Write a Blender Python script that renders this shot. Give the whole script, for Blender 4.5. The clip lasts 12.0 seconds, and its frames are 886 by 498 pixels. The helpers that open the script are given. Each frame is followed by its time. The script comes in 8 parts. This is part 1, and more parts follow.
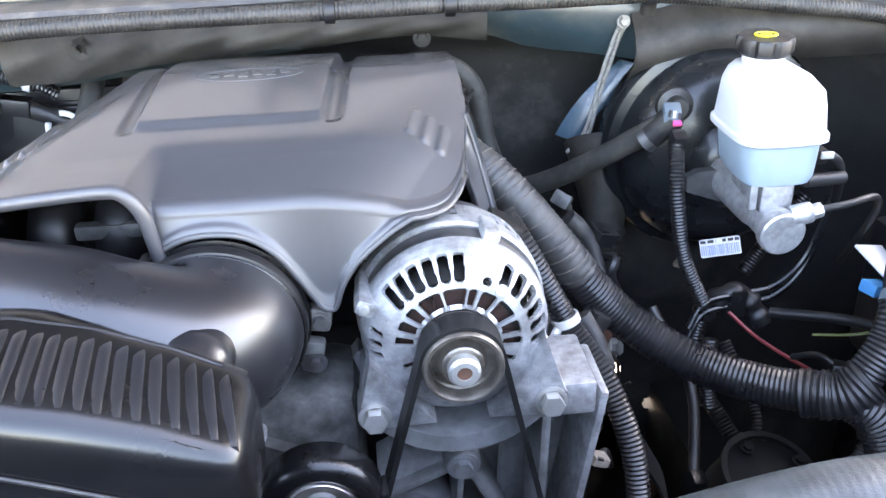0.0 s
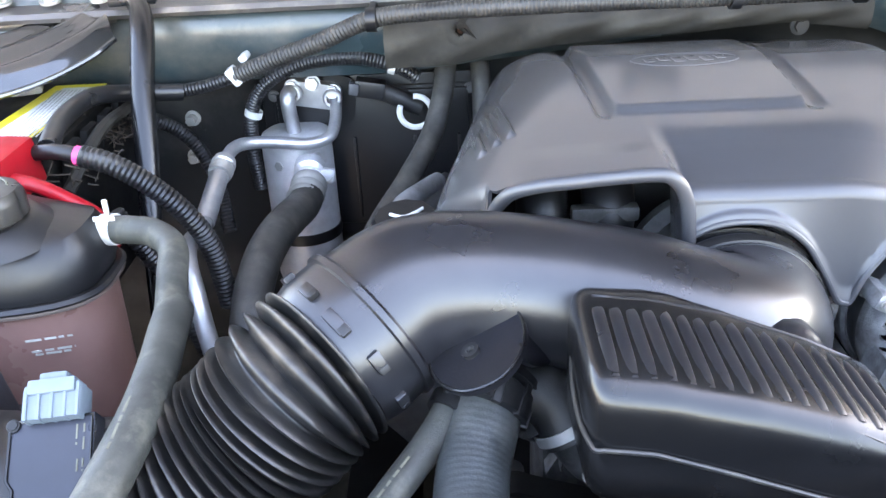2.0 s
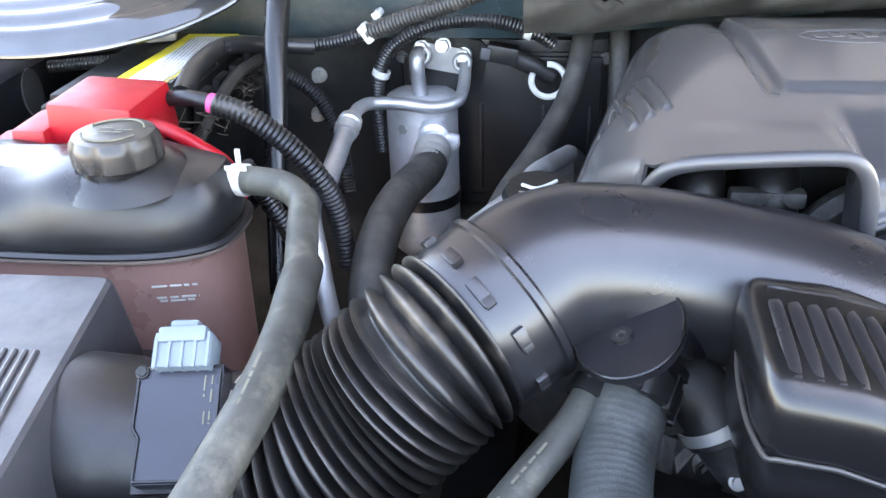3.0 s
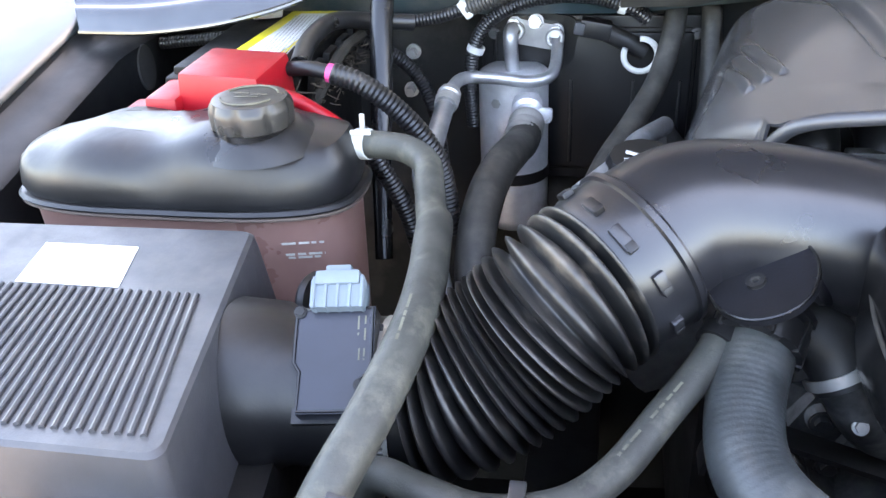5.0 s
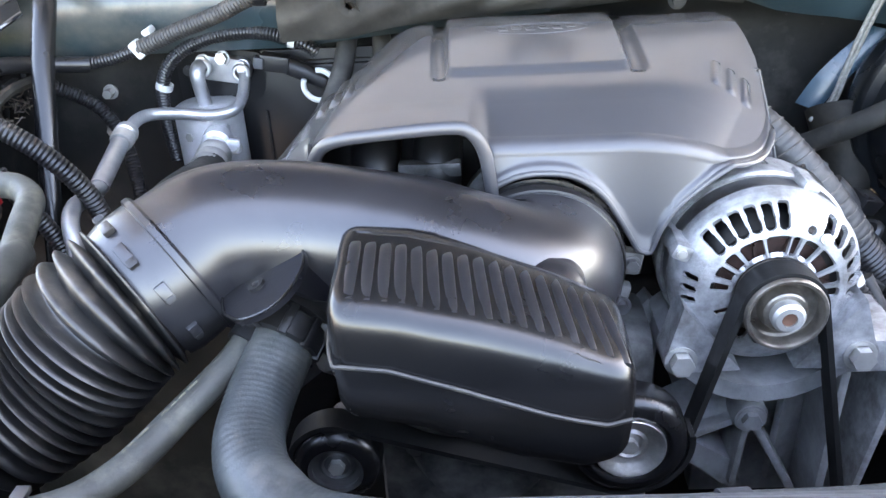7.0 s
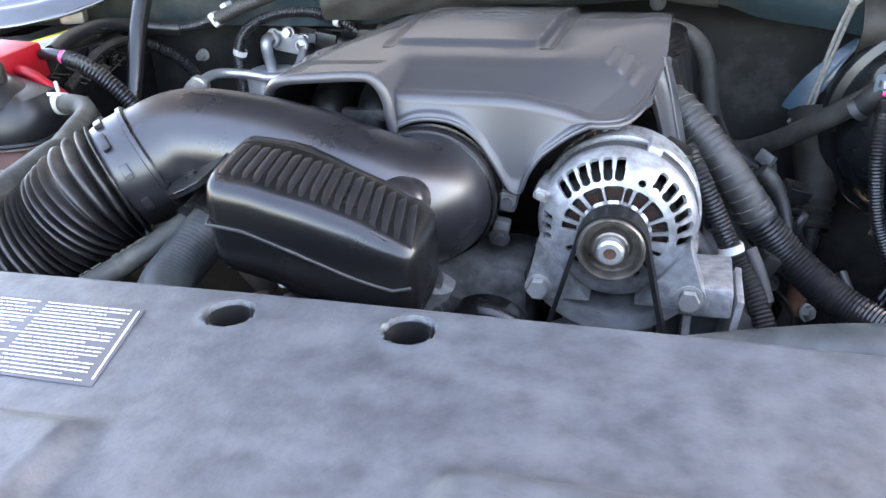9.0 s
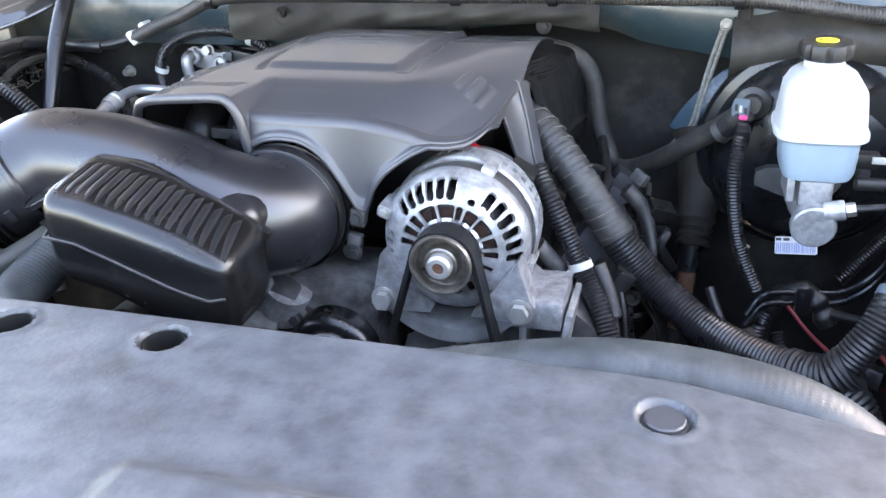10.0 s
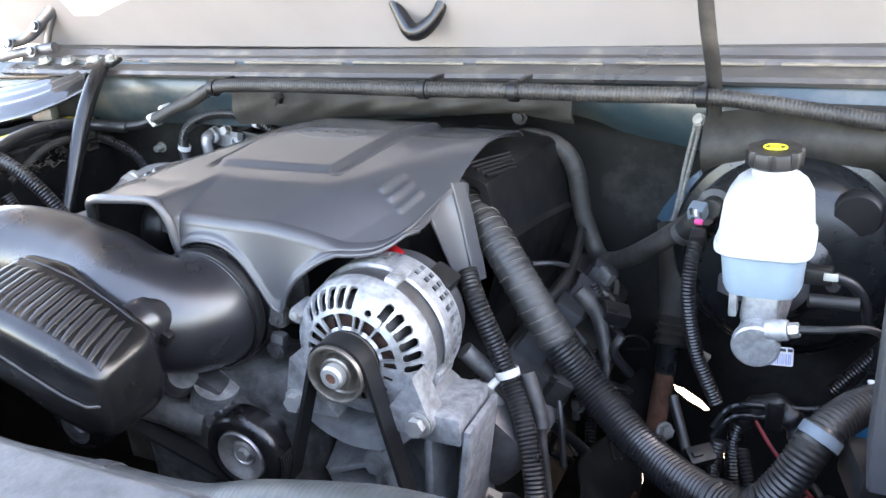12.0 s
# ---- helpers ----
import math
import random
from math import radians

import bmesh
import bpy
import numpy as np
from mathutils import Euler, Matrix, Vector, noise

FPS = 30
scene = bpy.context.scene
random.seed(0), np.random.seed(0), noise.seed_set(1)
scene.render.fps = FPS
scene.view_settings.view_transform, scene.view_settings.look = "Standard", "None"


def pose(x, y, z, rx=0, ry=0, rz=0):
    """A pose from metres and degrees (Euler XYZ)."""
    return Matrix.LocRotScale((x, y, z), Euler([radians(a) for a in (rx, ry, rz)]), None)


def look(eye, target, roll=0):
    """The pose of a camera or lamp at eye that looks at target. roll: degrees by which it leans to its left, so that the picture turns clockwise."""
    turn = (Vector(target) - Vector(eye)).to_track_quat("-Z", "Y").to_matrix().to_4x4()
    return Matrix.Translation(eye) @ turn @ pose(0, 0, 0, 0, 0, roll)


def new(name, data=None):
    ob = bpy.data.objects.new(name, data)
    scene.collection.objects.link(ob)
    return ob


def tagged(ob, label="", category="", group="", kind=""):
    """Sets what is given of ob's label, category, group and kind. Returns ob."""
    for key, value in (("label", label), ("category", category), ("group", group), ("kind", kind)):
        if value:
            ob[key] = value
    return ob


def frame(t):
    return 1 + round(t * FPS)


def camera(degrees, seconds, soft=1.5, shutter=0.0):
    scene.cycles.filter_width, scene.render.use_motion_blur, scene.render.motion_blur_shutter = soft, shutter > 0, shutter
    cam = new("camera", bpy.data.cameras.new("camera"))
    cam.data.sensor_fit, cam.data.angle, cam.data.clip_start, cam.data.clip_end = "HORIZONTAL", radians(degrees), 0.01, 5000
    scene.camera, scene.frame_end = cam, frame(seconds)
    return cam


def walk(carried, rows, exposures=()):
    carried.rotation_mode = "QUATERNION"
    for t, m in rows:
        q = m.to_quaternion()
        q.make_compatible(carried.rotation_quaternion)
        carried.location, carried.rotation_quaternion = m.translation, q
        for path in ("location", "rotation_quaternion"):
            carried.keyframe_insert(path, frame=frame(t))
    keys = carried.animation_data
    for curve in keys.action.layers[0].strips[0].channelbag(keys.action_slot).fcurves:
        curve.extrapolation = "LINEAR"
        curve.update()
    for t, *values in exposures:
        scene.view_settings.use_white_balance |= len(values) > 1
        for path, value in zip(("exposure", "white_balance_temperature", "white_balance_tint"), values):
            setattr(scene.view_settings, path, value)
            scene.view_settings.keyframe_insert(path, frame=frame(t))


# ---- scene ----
cam = camera(54.5, 12.0)
PATH = [
    (0, (0.004, 0.005, 1.406), (0.150, 1.775, 0.486), -2.2),
    (0.5, (-0.093, -0.002, 1.417), (0.090, 1.769, 0.506), -2.4),
    (1, (-0.180, 0.001, 1.419), (0.004, 1.776, 0.517), -2.6),
    (1.5, (-0.248, 0.010, 1.416), (-0.153, 1.791, 0.511), -2.7),
    (2, (-0.300, 0.029, 1.408), (-0.348, 1.801, 0.482), -3.0),
    (2.5, (-0.324, 0.042, 1.404), (-0.500, 1.793, 0.454), -2.7),
    (3, (-0.335, 0.056, 1.389), (-0.594, 1.788, 0.423), -2.0),
    (3.5, (-0.368, 0.049, 1.385), (-0.669, 1.769, 0.410), -2.0),
    (3.7, (-0.379, 0.044, 1.381), (-0.699, 1.758, 0.401), -2.2),
    (4.1, (-0.397, 0.034, 1.379), (-0.752, 1.740, 0.394), -2.4),
    (4.5, (-0.400, 0.022, 1.381), (-0.778, 1.724, 0.396), -2.8),
    (4.9, (-0.389, 0.011, 1.384), (-0.759, 1.716, 0.402), -3.1),
    (5.3, (-0.366, 0.005, 1.386), (-0.678, 1.722, 0.410), -3.3),
    (5.5, (-0.352, -0.001, 1.385), (-0.625, 1.726, 0.413), -3.3),
    (6, (-0.314, 0.002, 1.387), (-0.470, 1.747, 0.422), -3.2),
    (6.5, (-0.256, -0.001, 1.385), (-0.349, 1.760, 0.441), -3.4),
    (7, (-0.155, -0.021, 1.391), (-0.250, 1.745, 0.457), -3.4),
    (7.2, (-0.115, -0.025, 1.389), (-0.233, 1.740, 0.455), -3.4),
    (7.6, (-0.054, -0.045, 1.388), (-0.239, 1.715, 0.464), -3.4),
    (8, (-0.018, -0.075, 1.382), (-0.331, 1.671, 0.474), -3.3),
    (8.4, (0.015, -0.109, 1.379), (-0.424, 1.621, 0.486), -3.2),
    (8.8, (0.066, -0.143, 1.383), (-0.433, 1.581, 0.500), -3.2),
    (9, (0.102, -0.168, 1.386), (-0.400, 1.554, 0.501), -2.8),
    (9.5, (0.184, -0.200, 1.400), (-0.325, 1.526, 0.527), -2.6),
    (10, (0.262, -0.161, 1.402), (-0.268, 1.563, 0.538), -2.5),
    (10.5, (0.347, -0.086, 1.402), (-0.250, 1.605, 0.517), -2.0),
    (11, (0.395, -0.051, 1.412), (-0.274, 1.609, 0.519), -2.5),
    (11.5, (0.423, -0.061, 1.443), (-0.339, 1.589, 0.609), -3.9),
    (12, (0.456, -0.056, 1.448), (-0.380, 1.592, 0.684), -4.6),
]
walk(cam, [(t, look(eye, target, roll)) for t, eye, target, roll in PATH], [(0, 4.85, 8100, 18), (1.5, 4.74, 7950, 17), (3, 4.63, 8200, 17), (3.7, 4.66, 8200, 17), (5.5, 4.44, 8200, 17), (6.3, 4.64, 8150, 17), (7, 4.74, 8100, 17), (9, 4.32, 8050, 17), (10, 4.38, 8050, 17), (11, 4.56, 8150, 17), (11.5, 4.62, 8250, 17), (12, 4.44, 8250, 16)])

# ---- world and light ----
SUN_ELEVATION, SUN_TURN = radians(49), radians(39)
world = bpy.data.worlds.new("daylight")
scene.world = world
world.use_nodes = True
sky = world.node_tree.nodes.new("ShaderNodeTexSky")
sky.sky_type = "NISHITA"
sky.sun_disc = False
sky.sun_elevation, sky.sun_rotation = SUN_ELEVATION, SUN_TURN
sky.air_density, sky.dust_density = 1.0, 2.0
world.node_tree.links.new(sky.outputs[0], world.node_tree.nodes["Background"].inputs[0])
world.node_tree.nodes["Background"].inputs[1].default_value = 0.15
sun = new("sun", bpy.data.lights.new("sun", "SUN"))
sun.data.energy, sun.data.angle, sun.data.color = 2.8, radians(0.6), (1.0, 0.95, 0.88)
sun.matrix_world = look((5.2, 6.4, 9.6), (0, 0, 0))


# ---- materials ----
def material(name, color, rough=0.5, metal=0.0, vary=0.25, scale=30.0, bump=0.15, bump_scale=220.0, dirt=None, dirt_amount=0.0, dirt_scale=9.0,
             coat=0.0, specular=0.5, rough_vary=0.15, per_object=0.0, transmission=0.0, subsurface=0.0, dust=0.0, coat_rough=0.12, grazing=0.0):
    """A surface with a grain, patches of stain, uneven gloss and fine relief."""
    m = bpy.data.materials.new(name)
    m.use_nodes = True
    tree = m.node_tree
    nodes, links = tree.nodes, tree.links
    shader = nodes["Principled BSDF"]
    geo = nodes.new("ShaderNodeNewGeometry")
    where = geo.outputs["Position"]

    def noisy(size, detail=4.0, rough_=0.6):
        n = nodes.new("ShaderNodeTexNoise")
        n.inputs["Scale"].default_value, n.inputs["Detail"].default_value, n.inputs["Roughness"].default_value = size, detail, rough_
        links.new(where, n.inputs["Vector"])
        return n.outputs["Fac"]

    def ramp(fac, a, b, lo=0.0, hi=1.0):
        r = nodes.new("ShaderNodeMapRange")
        r.inputs["From Min"].default_value, r.inputs["From Max"].default_value = a, b
        r.inputs["To Min"].default_value, r.inputs["To Max"].default_value = lo, hi
        links.new(fac, r.inputs["Value"])
        return r.outputs["Result"]

    def mix(fac, a, b):
        x = nodes.new("ShaderNodeMix")
        x.data_type = "RGBA"
        if isinstance(fac, float):
            x.inputs[0].default_value = fac
        else:
            links.new(fac, x.inputs[0])
        for slot, value in ((6, a), (7, b)):
            if isinstance(value, tuple):
                x.inputs[slot].default_value = (*value, 1)
            else:
                links.new(value, x.inputs[slot])
        return x.outputs[2]

    lo = tuple(c * (1 - vary) for c in color)
    hi = tuple(min(1, c * (1 + vary)) for c in color)
    colour = mix(ramp(noisy(scale), 0.3, 0.7), lo, hi)
    if dirt:
        patch = ramp(noisy(dirt_scale, 6.0, 0.65), 0.62 - 0.25 * dirt_amount, 0.78 - 0.15 * dirt_amount, 0.0, min(1.0, 0.35 + dirt_amount * 0.6))
        colour = mix(patch, colour, dirt)
        speck = ramp(noisy(dirt_scale * 14, 3.0, 0.7), 0.66, 0.74, 0.0, 0.5 * dirt_amount)
        colour = mix(speck, colour, dirt)
    if dust:
        up = nodes.new("ShaderNodeSeparateXYZ")
        links.new(geo.outputs["Normal"], up.inputs[0])
        mask = nodes.new("ShaderNodeMath")
        mask.operation = "MULTIPLY"
        links.new(ramp(up.outputs["Z"], 0.2, 1.0, 0.0, dust), mask.inputs[0])
        links.new(ramp(noisy(38, 5.0, 0.7), 0.35, 0.7), mask.inputs[1])
        colour = mix(mask.outputs[0], colour, (0.26, 0.23, 0.19))
    if per_object:
        info = nodes.new("ShaderNodeObjectInfo")
        colour = mix(ramp(info.outputs["Random"], 0, 1, 0, per_object), colour, tuple(c * 0.4 for c in color))
    links.new(colour, shader.inputs["Base Color"])
    links.new(ramp(noisy(scale * 0.6, 5.0), 0.25, 0.75, max(0.03, rough - rough_vary), min(1, rough + rough_vary)), shader.inputs["Roughness"])
    shader.inputs["Metallic"].default_value = metal
    shader.inputs["Coat Weight"].default_value = coat
    shader.inputs["Coat Roughness"].default_value = coat_rough
    shader.inputs["Specular IOR Level"].default_value = specular
    shader.inputs["Transmission Weight"].default_value = transmission
    shader.inputs["Subsurface Weight"].default_value = subsurface
    shader.inputs["Subsurface Radius"].default_value = (0.02, 0.02, 0.02)
    shader.inputs["Subsurface Scale"].default_value = 0.5
    if grazing:
        facing = nodes.new("ShaderNodeLayerWeight")
        facing.inputs["Blend"].default_value = 0.5
        links.new(ramp(facing.outputs["Facing"], 0.44, 0.76, 0.0, grazing), shader.inputs["Coat Weight"])
        shader.inputs["Coat IOR"].default_value = 2.7
    if bump:
        b = nodes.new("ShaderNodeBump")
        b.inputs["Strength"].default_value = bump
        b.inputs["Distance"].default_value = 0.0006
        links.new(noisy(bump_scale, 3.0), b.inputs["Height"])
        links.new(b.outputs[0], shader.inputs["Normal"])
    return m


COVER = material("satin_grey_black_plastic", (0.034, 0.0345, 0.039), 0.44, vary=0.10, scale=9, bump=0.02, bump_scale=700, rough_vary=0.03, specular=0.75, grazing=1.0, coat_rough=0.16)
GLOSS = material("smooth_black_plastic", (0.0055, 0.0055, 0.006), 0.25, vary=0.2, bump=0.04, bump_scale=500, rough_vary=0.05, specular=0.5)
DUCT = material("pebbled_black_plastic", (0.011, 0.011, 0.013), 0.30, vary=0.2, bump=0.12, bump_scale=420, rough_vary=0.05, specular=0.75)
DARK = material("dull_black_plastic", (0.0062, 0.0062, 0.007), 0.42, bump=0.2, dust=0.035, specular=0.45)
BELLOWS = material("black_bellows_rubber", (0.006, 0.006, 0.0064), 0.40, specular=0.6, bump=0.15, bump_scale=300, dirt=(0.12, 0.10, 0.08), dirt_amount=0.25, dirt_scale=30, dust=0.06)
FADED = material("faded_grey_plastic", (0.055, 0.060, 0.067), 0.5, vary=0.32, scale=60, bump=0.6, bump_scale=260, dirt=(0.098, 0.101, 0.108), dirt_amount=0.5, dirt_scale=26, rough_vary=0.14)
BOX = material("grey_black_plastic", (0.036, 0.037, 0.042), 0.5, vary=0.15, bump=0.25, bump_scale=700, dust=0.12)
RUBBER = material("black_rubber_hose", (0.012, 0.012, 0.012), 0.48, vary=0.3, bump=0.3, bump_scale=500, dirt=(0.06, 0.056, 0.05), dirt_amount=0.3, dirt_scale=28)
GREYHOSE = material("dusty_grey_rubber_hose", (0.044, 0.045, 0.039), 0.55, vary=0.35, scale=40, bump=0.4, bump_scale=700, dirt=(0.13, 0.125, 0.095), dirt_amount=0.45, dirt_scale=45, specular=0.4)
DUSTRUBBER = material("dusty_black_rubber_hose", (0.026, 0.025, 0.023), 0.58, vary=0.4, scale=35, bump=0.35, bump_scale=500, dirt=(0.085, 0.078, 0.066), dirt_amount=0.5, dirt_scale=30, specular=0.4, dust=0.15)
RADHOSE = material("grey_reinforced_rubber", (0.036, 0.041, 0.042), 0.45, vary=0.4, scale=45, bump=0.4, bump_scale=700, dirt=(0.115, 0.115, 0.105), dirt_amount=0.4, dirt_scale=22)
PULLEYDARK = material("stained_pulley_steel", (0.20, 0.18, 0.155), 0.42, metal=0.8, vary=0.35, scale=70, bump=0.25, dirt=(0.09, 0.06, 0.045), dirt_amount=0.5, dirt_scale=40)
LOOM = material("black_corrugated_loom", (0.010, 0.010, 0.011), 0.34, vary=0.3, bump=0.1, dust=0.09)
DUSTLOOM = material("dusty_corrugated_loom", (0.017, 0.016, 0.015), 0.5, vary=0.4, bump=0.1, dirt=(0.085, 0.075, 0.062), dirt_amount=0.4, dirt_scale=14, dust=0.16)
TAPE = material("black_harness_tape", (0.0095, 0.0095, 0.0105), 0.45, vary=0.4, bump=0.5, bump_scale=160, dirt=(0.055, 0.051, 0.045), dirt_amount=0.4, dirt_scale=24, dust=0.07)
DUSTTAPE = material("dusty_harness_tape", (0.020, 0.0195, 0.0195), 0.5, vary=0.4, scale=50, bump=0.5, bump_scale=200, dirt=(0.085, 0.076, 0.066), dirt_amount=0.5, dirt_scale=30, dust=0.16)
TAPEDUST = material("dust_on_tape_edge", (0.10, 0.089, 0.076), 0.8, vary=0.6, scale=80, bump=0.2)
ALLOY = material("cast_aluminium", (0.38, 0.385, 0.39), 0.42, metal=0.6, vary=0.30, scale=90, bump=0.8, bump_scale=520, dirt=(0.13, 0.12, 0.105), dirt_amount=0.55, dirt_scale=40)
BRACKET = material("weathered_cast_aluminium", (0.30, 0.305, 0.31), 0.55, metal=0.6, vary=0.25, scale=40, bump=0.6, bump_scale=420, dirt=(0.13, 0.125, 0.12), dirt_amount=0.5, dirt_scale=16)
TUBE = material("bright_aluminium_tube", (0.40, 0.402, 0.405), 0.44, metal=0.8, vary=0.12, scale=50, bump=0.15, dirt=(0.4, 0.39, 0.37), dirt_amount=0.2, dirt_scale=30)
CANISTER = material("dull_aluminium_canister", (0.62, 0.62, 0.63), 0.42, metal=0.55, vary=0.12, scale=50, bump=0.2, dirt=(0.4, 0.39, 0.37), dirt_amount=0.25, dirt_scale=30)
ZINC = material("zinc_plated_steel", (0.46, 0.455, 0.43), 0.48, metal=0.75, vary=0.2, bump=0.15, dirt=(0.34, 0.31, 0.25), dirt_amount=0.3, dirt_scale=50)
STEEL = material("dark_steel", (0.16, 0.16, 0.165), 0.45, metal=0.85, vary=0.3, bump=0.3, dirt=(0.1, 0.07, 0.05), dirt_amount=0.35, dirt_scale=26)
RUST = material("rusty_steel", (0.11, 0.048, 0.028), 0.8, metal=0.2, vary=0.5, scale=60, bump=0.7, bump_scale=300, dirt=(0.06, 0.045, 0.035), dirt_amount=0.5, dirt_scale=30)
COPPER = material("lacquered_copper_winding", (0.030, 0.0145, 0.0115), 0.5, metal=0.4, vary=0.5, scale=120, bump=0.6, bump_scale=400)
PULLEY = material("brushed_pulley_steel", (0.52, 0.50, 0.48), 0.42, metal=0.9, vary=0.25, scale=70, bump=0.2, dirt=(0.2, 0.14, 0.1), dirt_amount=0.35, dirt_scale=30)
RED = material("red_plastic", (0.30, 0.004, 0.010), 0.42, vary=0.12, bump=0.12, bump_scale=500, specular=0.4)
WHITE = material("translucent_white_plastic", (0.44, 0.45, 0.455), 0.4, vary=0.04, bump=0.15, subsurface=0.35, dirt=(0.6, 0.55, 0.45), dirt_amount=0.1, dirt_scale=25)
FLUID = material("fluid_filled_plastic", (0.24, 0.31, 0.36), 0.38, vary=0.05, bump=0.15, subsurface=0.35)
BROWN = material("coolant_stained_plastic", (0.23, 0.128, 0.108), 0.36, vary=0.15, scale=12, bump=0.12, dirt=(0.29, 0.18, 0.155), dirt_amount=0.3, dirt_scale=7)
NYLON = material("white_nylon", (0.50, 0.50, 0.47), 0.5, vary=0.1, bump=0.1, dirt=(0.4, 0.36, 0.3), dirt_amount=0.25, dirt_scale=60)
PALEBLUE = material("pale_blue_connector_plastic", (0.105, 0.135, 0.16), 0.5, vary=0.12, bump=0.2)
TEAL = material("dusty_teal_body_paint", (0.020, 0.036, 0.042), 0.34, vary=0.25, scale=10, bump=0.08, coat=0.25, dirt=(0.105, 0.10, 0.085), dirt_amount=0.65, dirt_scale=11)
GLOSSPAINT = material("glossy_dark_body_paint", (0.016, 0.022, 0.026), 0.12, vary=0.1, bump=0.0, coat=1.0, rough_vary=0.04)
GREENPAINT = material("glossy_green_body_paint", (0.006, 0.013, 0.013), 0.35, vary=0.1, bump=0.0, coat=0.2, rough_vary=0.05)
BLACKPAINT = material("glossy_black_paint", (0.008, 0.009, 0.010), 0.27, vary=0.3, bump=0.08, coat=0.08, rough_vary=0.08, specular=0.4, dirt=(0.03, 0.028, 0.024), dirt_amount=0.2, dirt_scale=16)
SHEET = material("grimy_sheet_metal", (0.022, 0.020, 0.017), 0.65, metal=0.1, vary=0.45, scale=25, bump=0.6, bump_scale=140, specular=0.3, dirt=(0.060, 0.054, 0.044), dirt_amount=0.5, dirt_scale=14)
SEAL = material("grey_cowl_metal", (0.12, 0.11, 0.104), 0.36, metal=0.5, vary=0.12, scale=10, bump=0.1, dirt=(0.35, 0.30, 0.24), dirt_amount=0.35, dirt_scale=16)
STRIPEDGE = material("dirty_pale_seal", (0.20, 0.172, 0.14), 0.6, vary=0.35, scale=60, bump=0.3, dirt=(0.09, 0.075, 0.06), dirt_amount=0.5, dirt_scale=30)
GRIMY = material("grimy_dark_aluminium", (0.12, 0.12, 0.118), 0.6, metal=0.5, vary=0.5, scale=45, bump=0.6, bump_scale=200, dirt=(0.02, 0.018, 0.016), dirt_amount=0.65, dirt_scale=24)
SEAMTAN = material("pale_brown_plastic_seam", (0.12, 0.092, 0.078), 0.5, vary=0.2, bump=0.1)
FLANGE = material("satin_black_flange_plastic", (0.008, 0.008, 0.010), 0.34, bump=0.2, bump_scale=500, specular=0.25)
CHROMY = material("glossy_reflective_dark_paint", (0.045, 0.046, 0.047), 0.12, metal=0.7, vary=0.2, bump=0.0, coat=1.0, rough_vary=0.04, coat_rough=0.05)
TANK = material("satin_black_tank_plastic", (0.010, 0.010, 0.011), 0.37, vary=0.2, bump=0.12, bump_scale=500, dust=0.03, specular=0.42)
HOODLINER = material("dusty_black_firewall_mat", (0.0075, 0.0075, 0.0072), 0.7, vary=0.45, scale=12, bump=0.6, bump_scale=90, specular=0.25, dirt=(0.085, 0.080, 0.072), dirt_amount=0.42, dirt_scale=5.5)
# paler than HOODPAINT: the light above the fold is put into the colour
HOODLIT = material("lit_hood_inner_panel", (0.56, 0.53, 0.51), 0.4, vary=0.06, scale=5, bump=0.08, dirt=(0.45, 0.42, 0.39), dirt_amount=0.2, dirt_scale=6)
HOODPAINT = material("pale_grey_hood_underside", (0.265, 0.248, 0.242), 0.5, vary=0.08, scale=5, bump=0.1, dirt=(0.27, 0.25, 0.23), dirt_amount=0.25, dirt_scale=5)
LINER = material("dusty_black_firewall_mat", (0.011, 0.011, 0.0105), 0.7, vary=0.45, scale=12, bump=0.6, bump_scale=90, specular=0.3, dirt=(0.092, 0.086, 0.078), dirt_amount=0.45, dirt_scale=5.5)
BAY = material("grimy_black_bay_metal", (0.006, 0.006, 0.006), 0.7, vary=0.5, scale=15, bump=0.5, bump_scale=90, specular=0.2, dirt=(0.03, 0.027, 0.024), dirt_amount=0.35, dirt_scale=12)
GROUND = material("pale_gravelly_concrete", (0.30, 0.265, 0.225), 0.9, vary=0.25, scale=60, bump=0.8, bump_scale=120, dirt=(0.2, 0.175, 0.14), dirt_amount=0.4, dirt_scale=3)
PAPER = material("white_paper_label", (0.62, 0.62, 0.62), 0.5, vary=0.04, bump=0.05)
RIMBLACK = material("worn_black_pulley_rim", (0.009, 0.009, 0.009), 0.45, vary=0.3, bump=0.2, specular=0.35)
INK = material("black_label_ink", (0.03, 0.03, 0.03), 0.6, vary=0.1, bump=0.0)
PRINT = material("grey_white_print", (0.40, 0.40, 0.36), 0.6, vary=0.3, bump=0.0)
BLUEPRINT = material("blue_label_print", (0.22, 0.28, 0.5), 0.6, vary=0.1, bump=0.0)
DIMGREEN = material("green_yellow_wire", (0.10, 0.11, 0.03), 0.5, vary=0.2, bump=0.05)
WORN = material("worn_cream_print", (0.10, 0.097, 0.070), 0.7, vary=0.4, bump=0.0)
BRAID = material("grey_braided_strap", (0.24, 0.235, 0.215), 0.6, metal=0.3, vary=0.3, scale=200, bump=0.8, bump_scale=900, dirt=(0.15, 0.13, 0.11), dirt_amount=0.4, dirt_scale=60)
YELLOW = material("yellow_label", (0.72, 0.58, 0.03), 0.45, vary=0.08, bump=0.05)
PINK = material("pink_tape", (0.65, 0.06, 0.2), 0.5, vary=0.1, bump=0.1)
BLUE = material("blue_connector_plastic", (0.03, 0.22, 0.45), 0.45, vary=0.15, bump=0.1)
REDWIRE = material("red_wire", (0.16, 0.01, 0.014), 0.45, vary=0.15, bump=0.05)
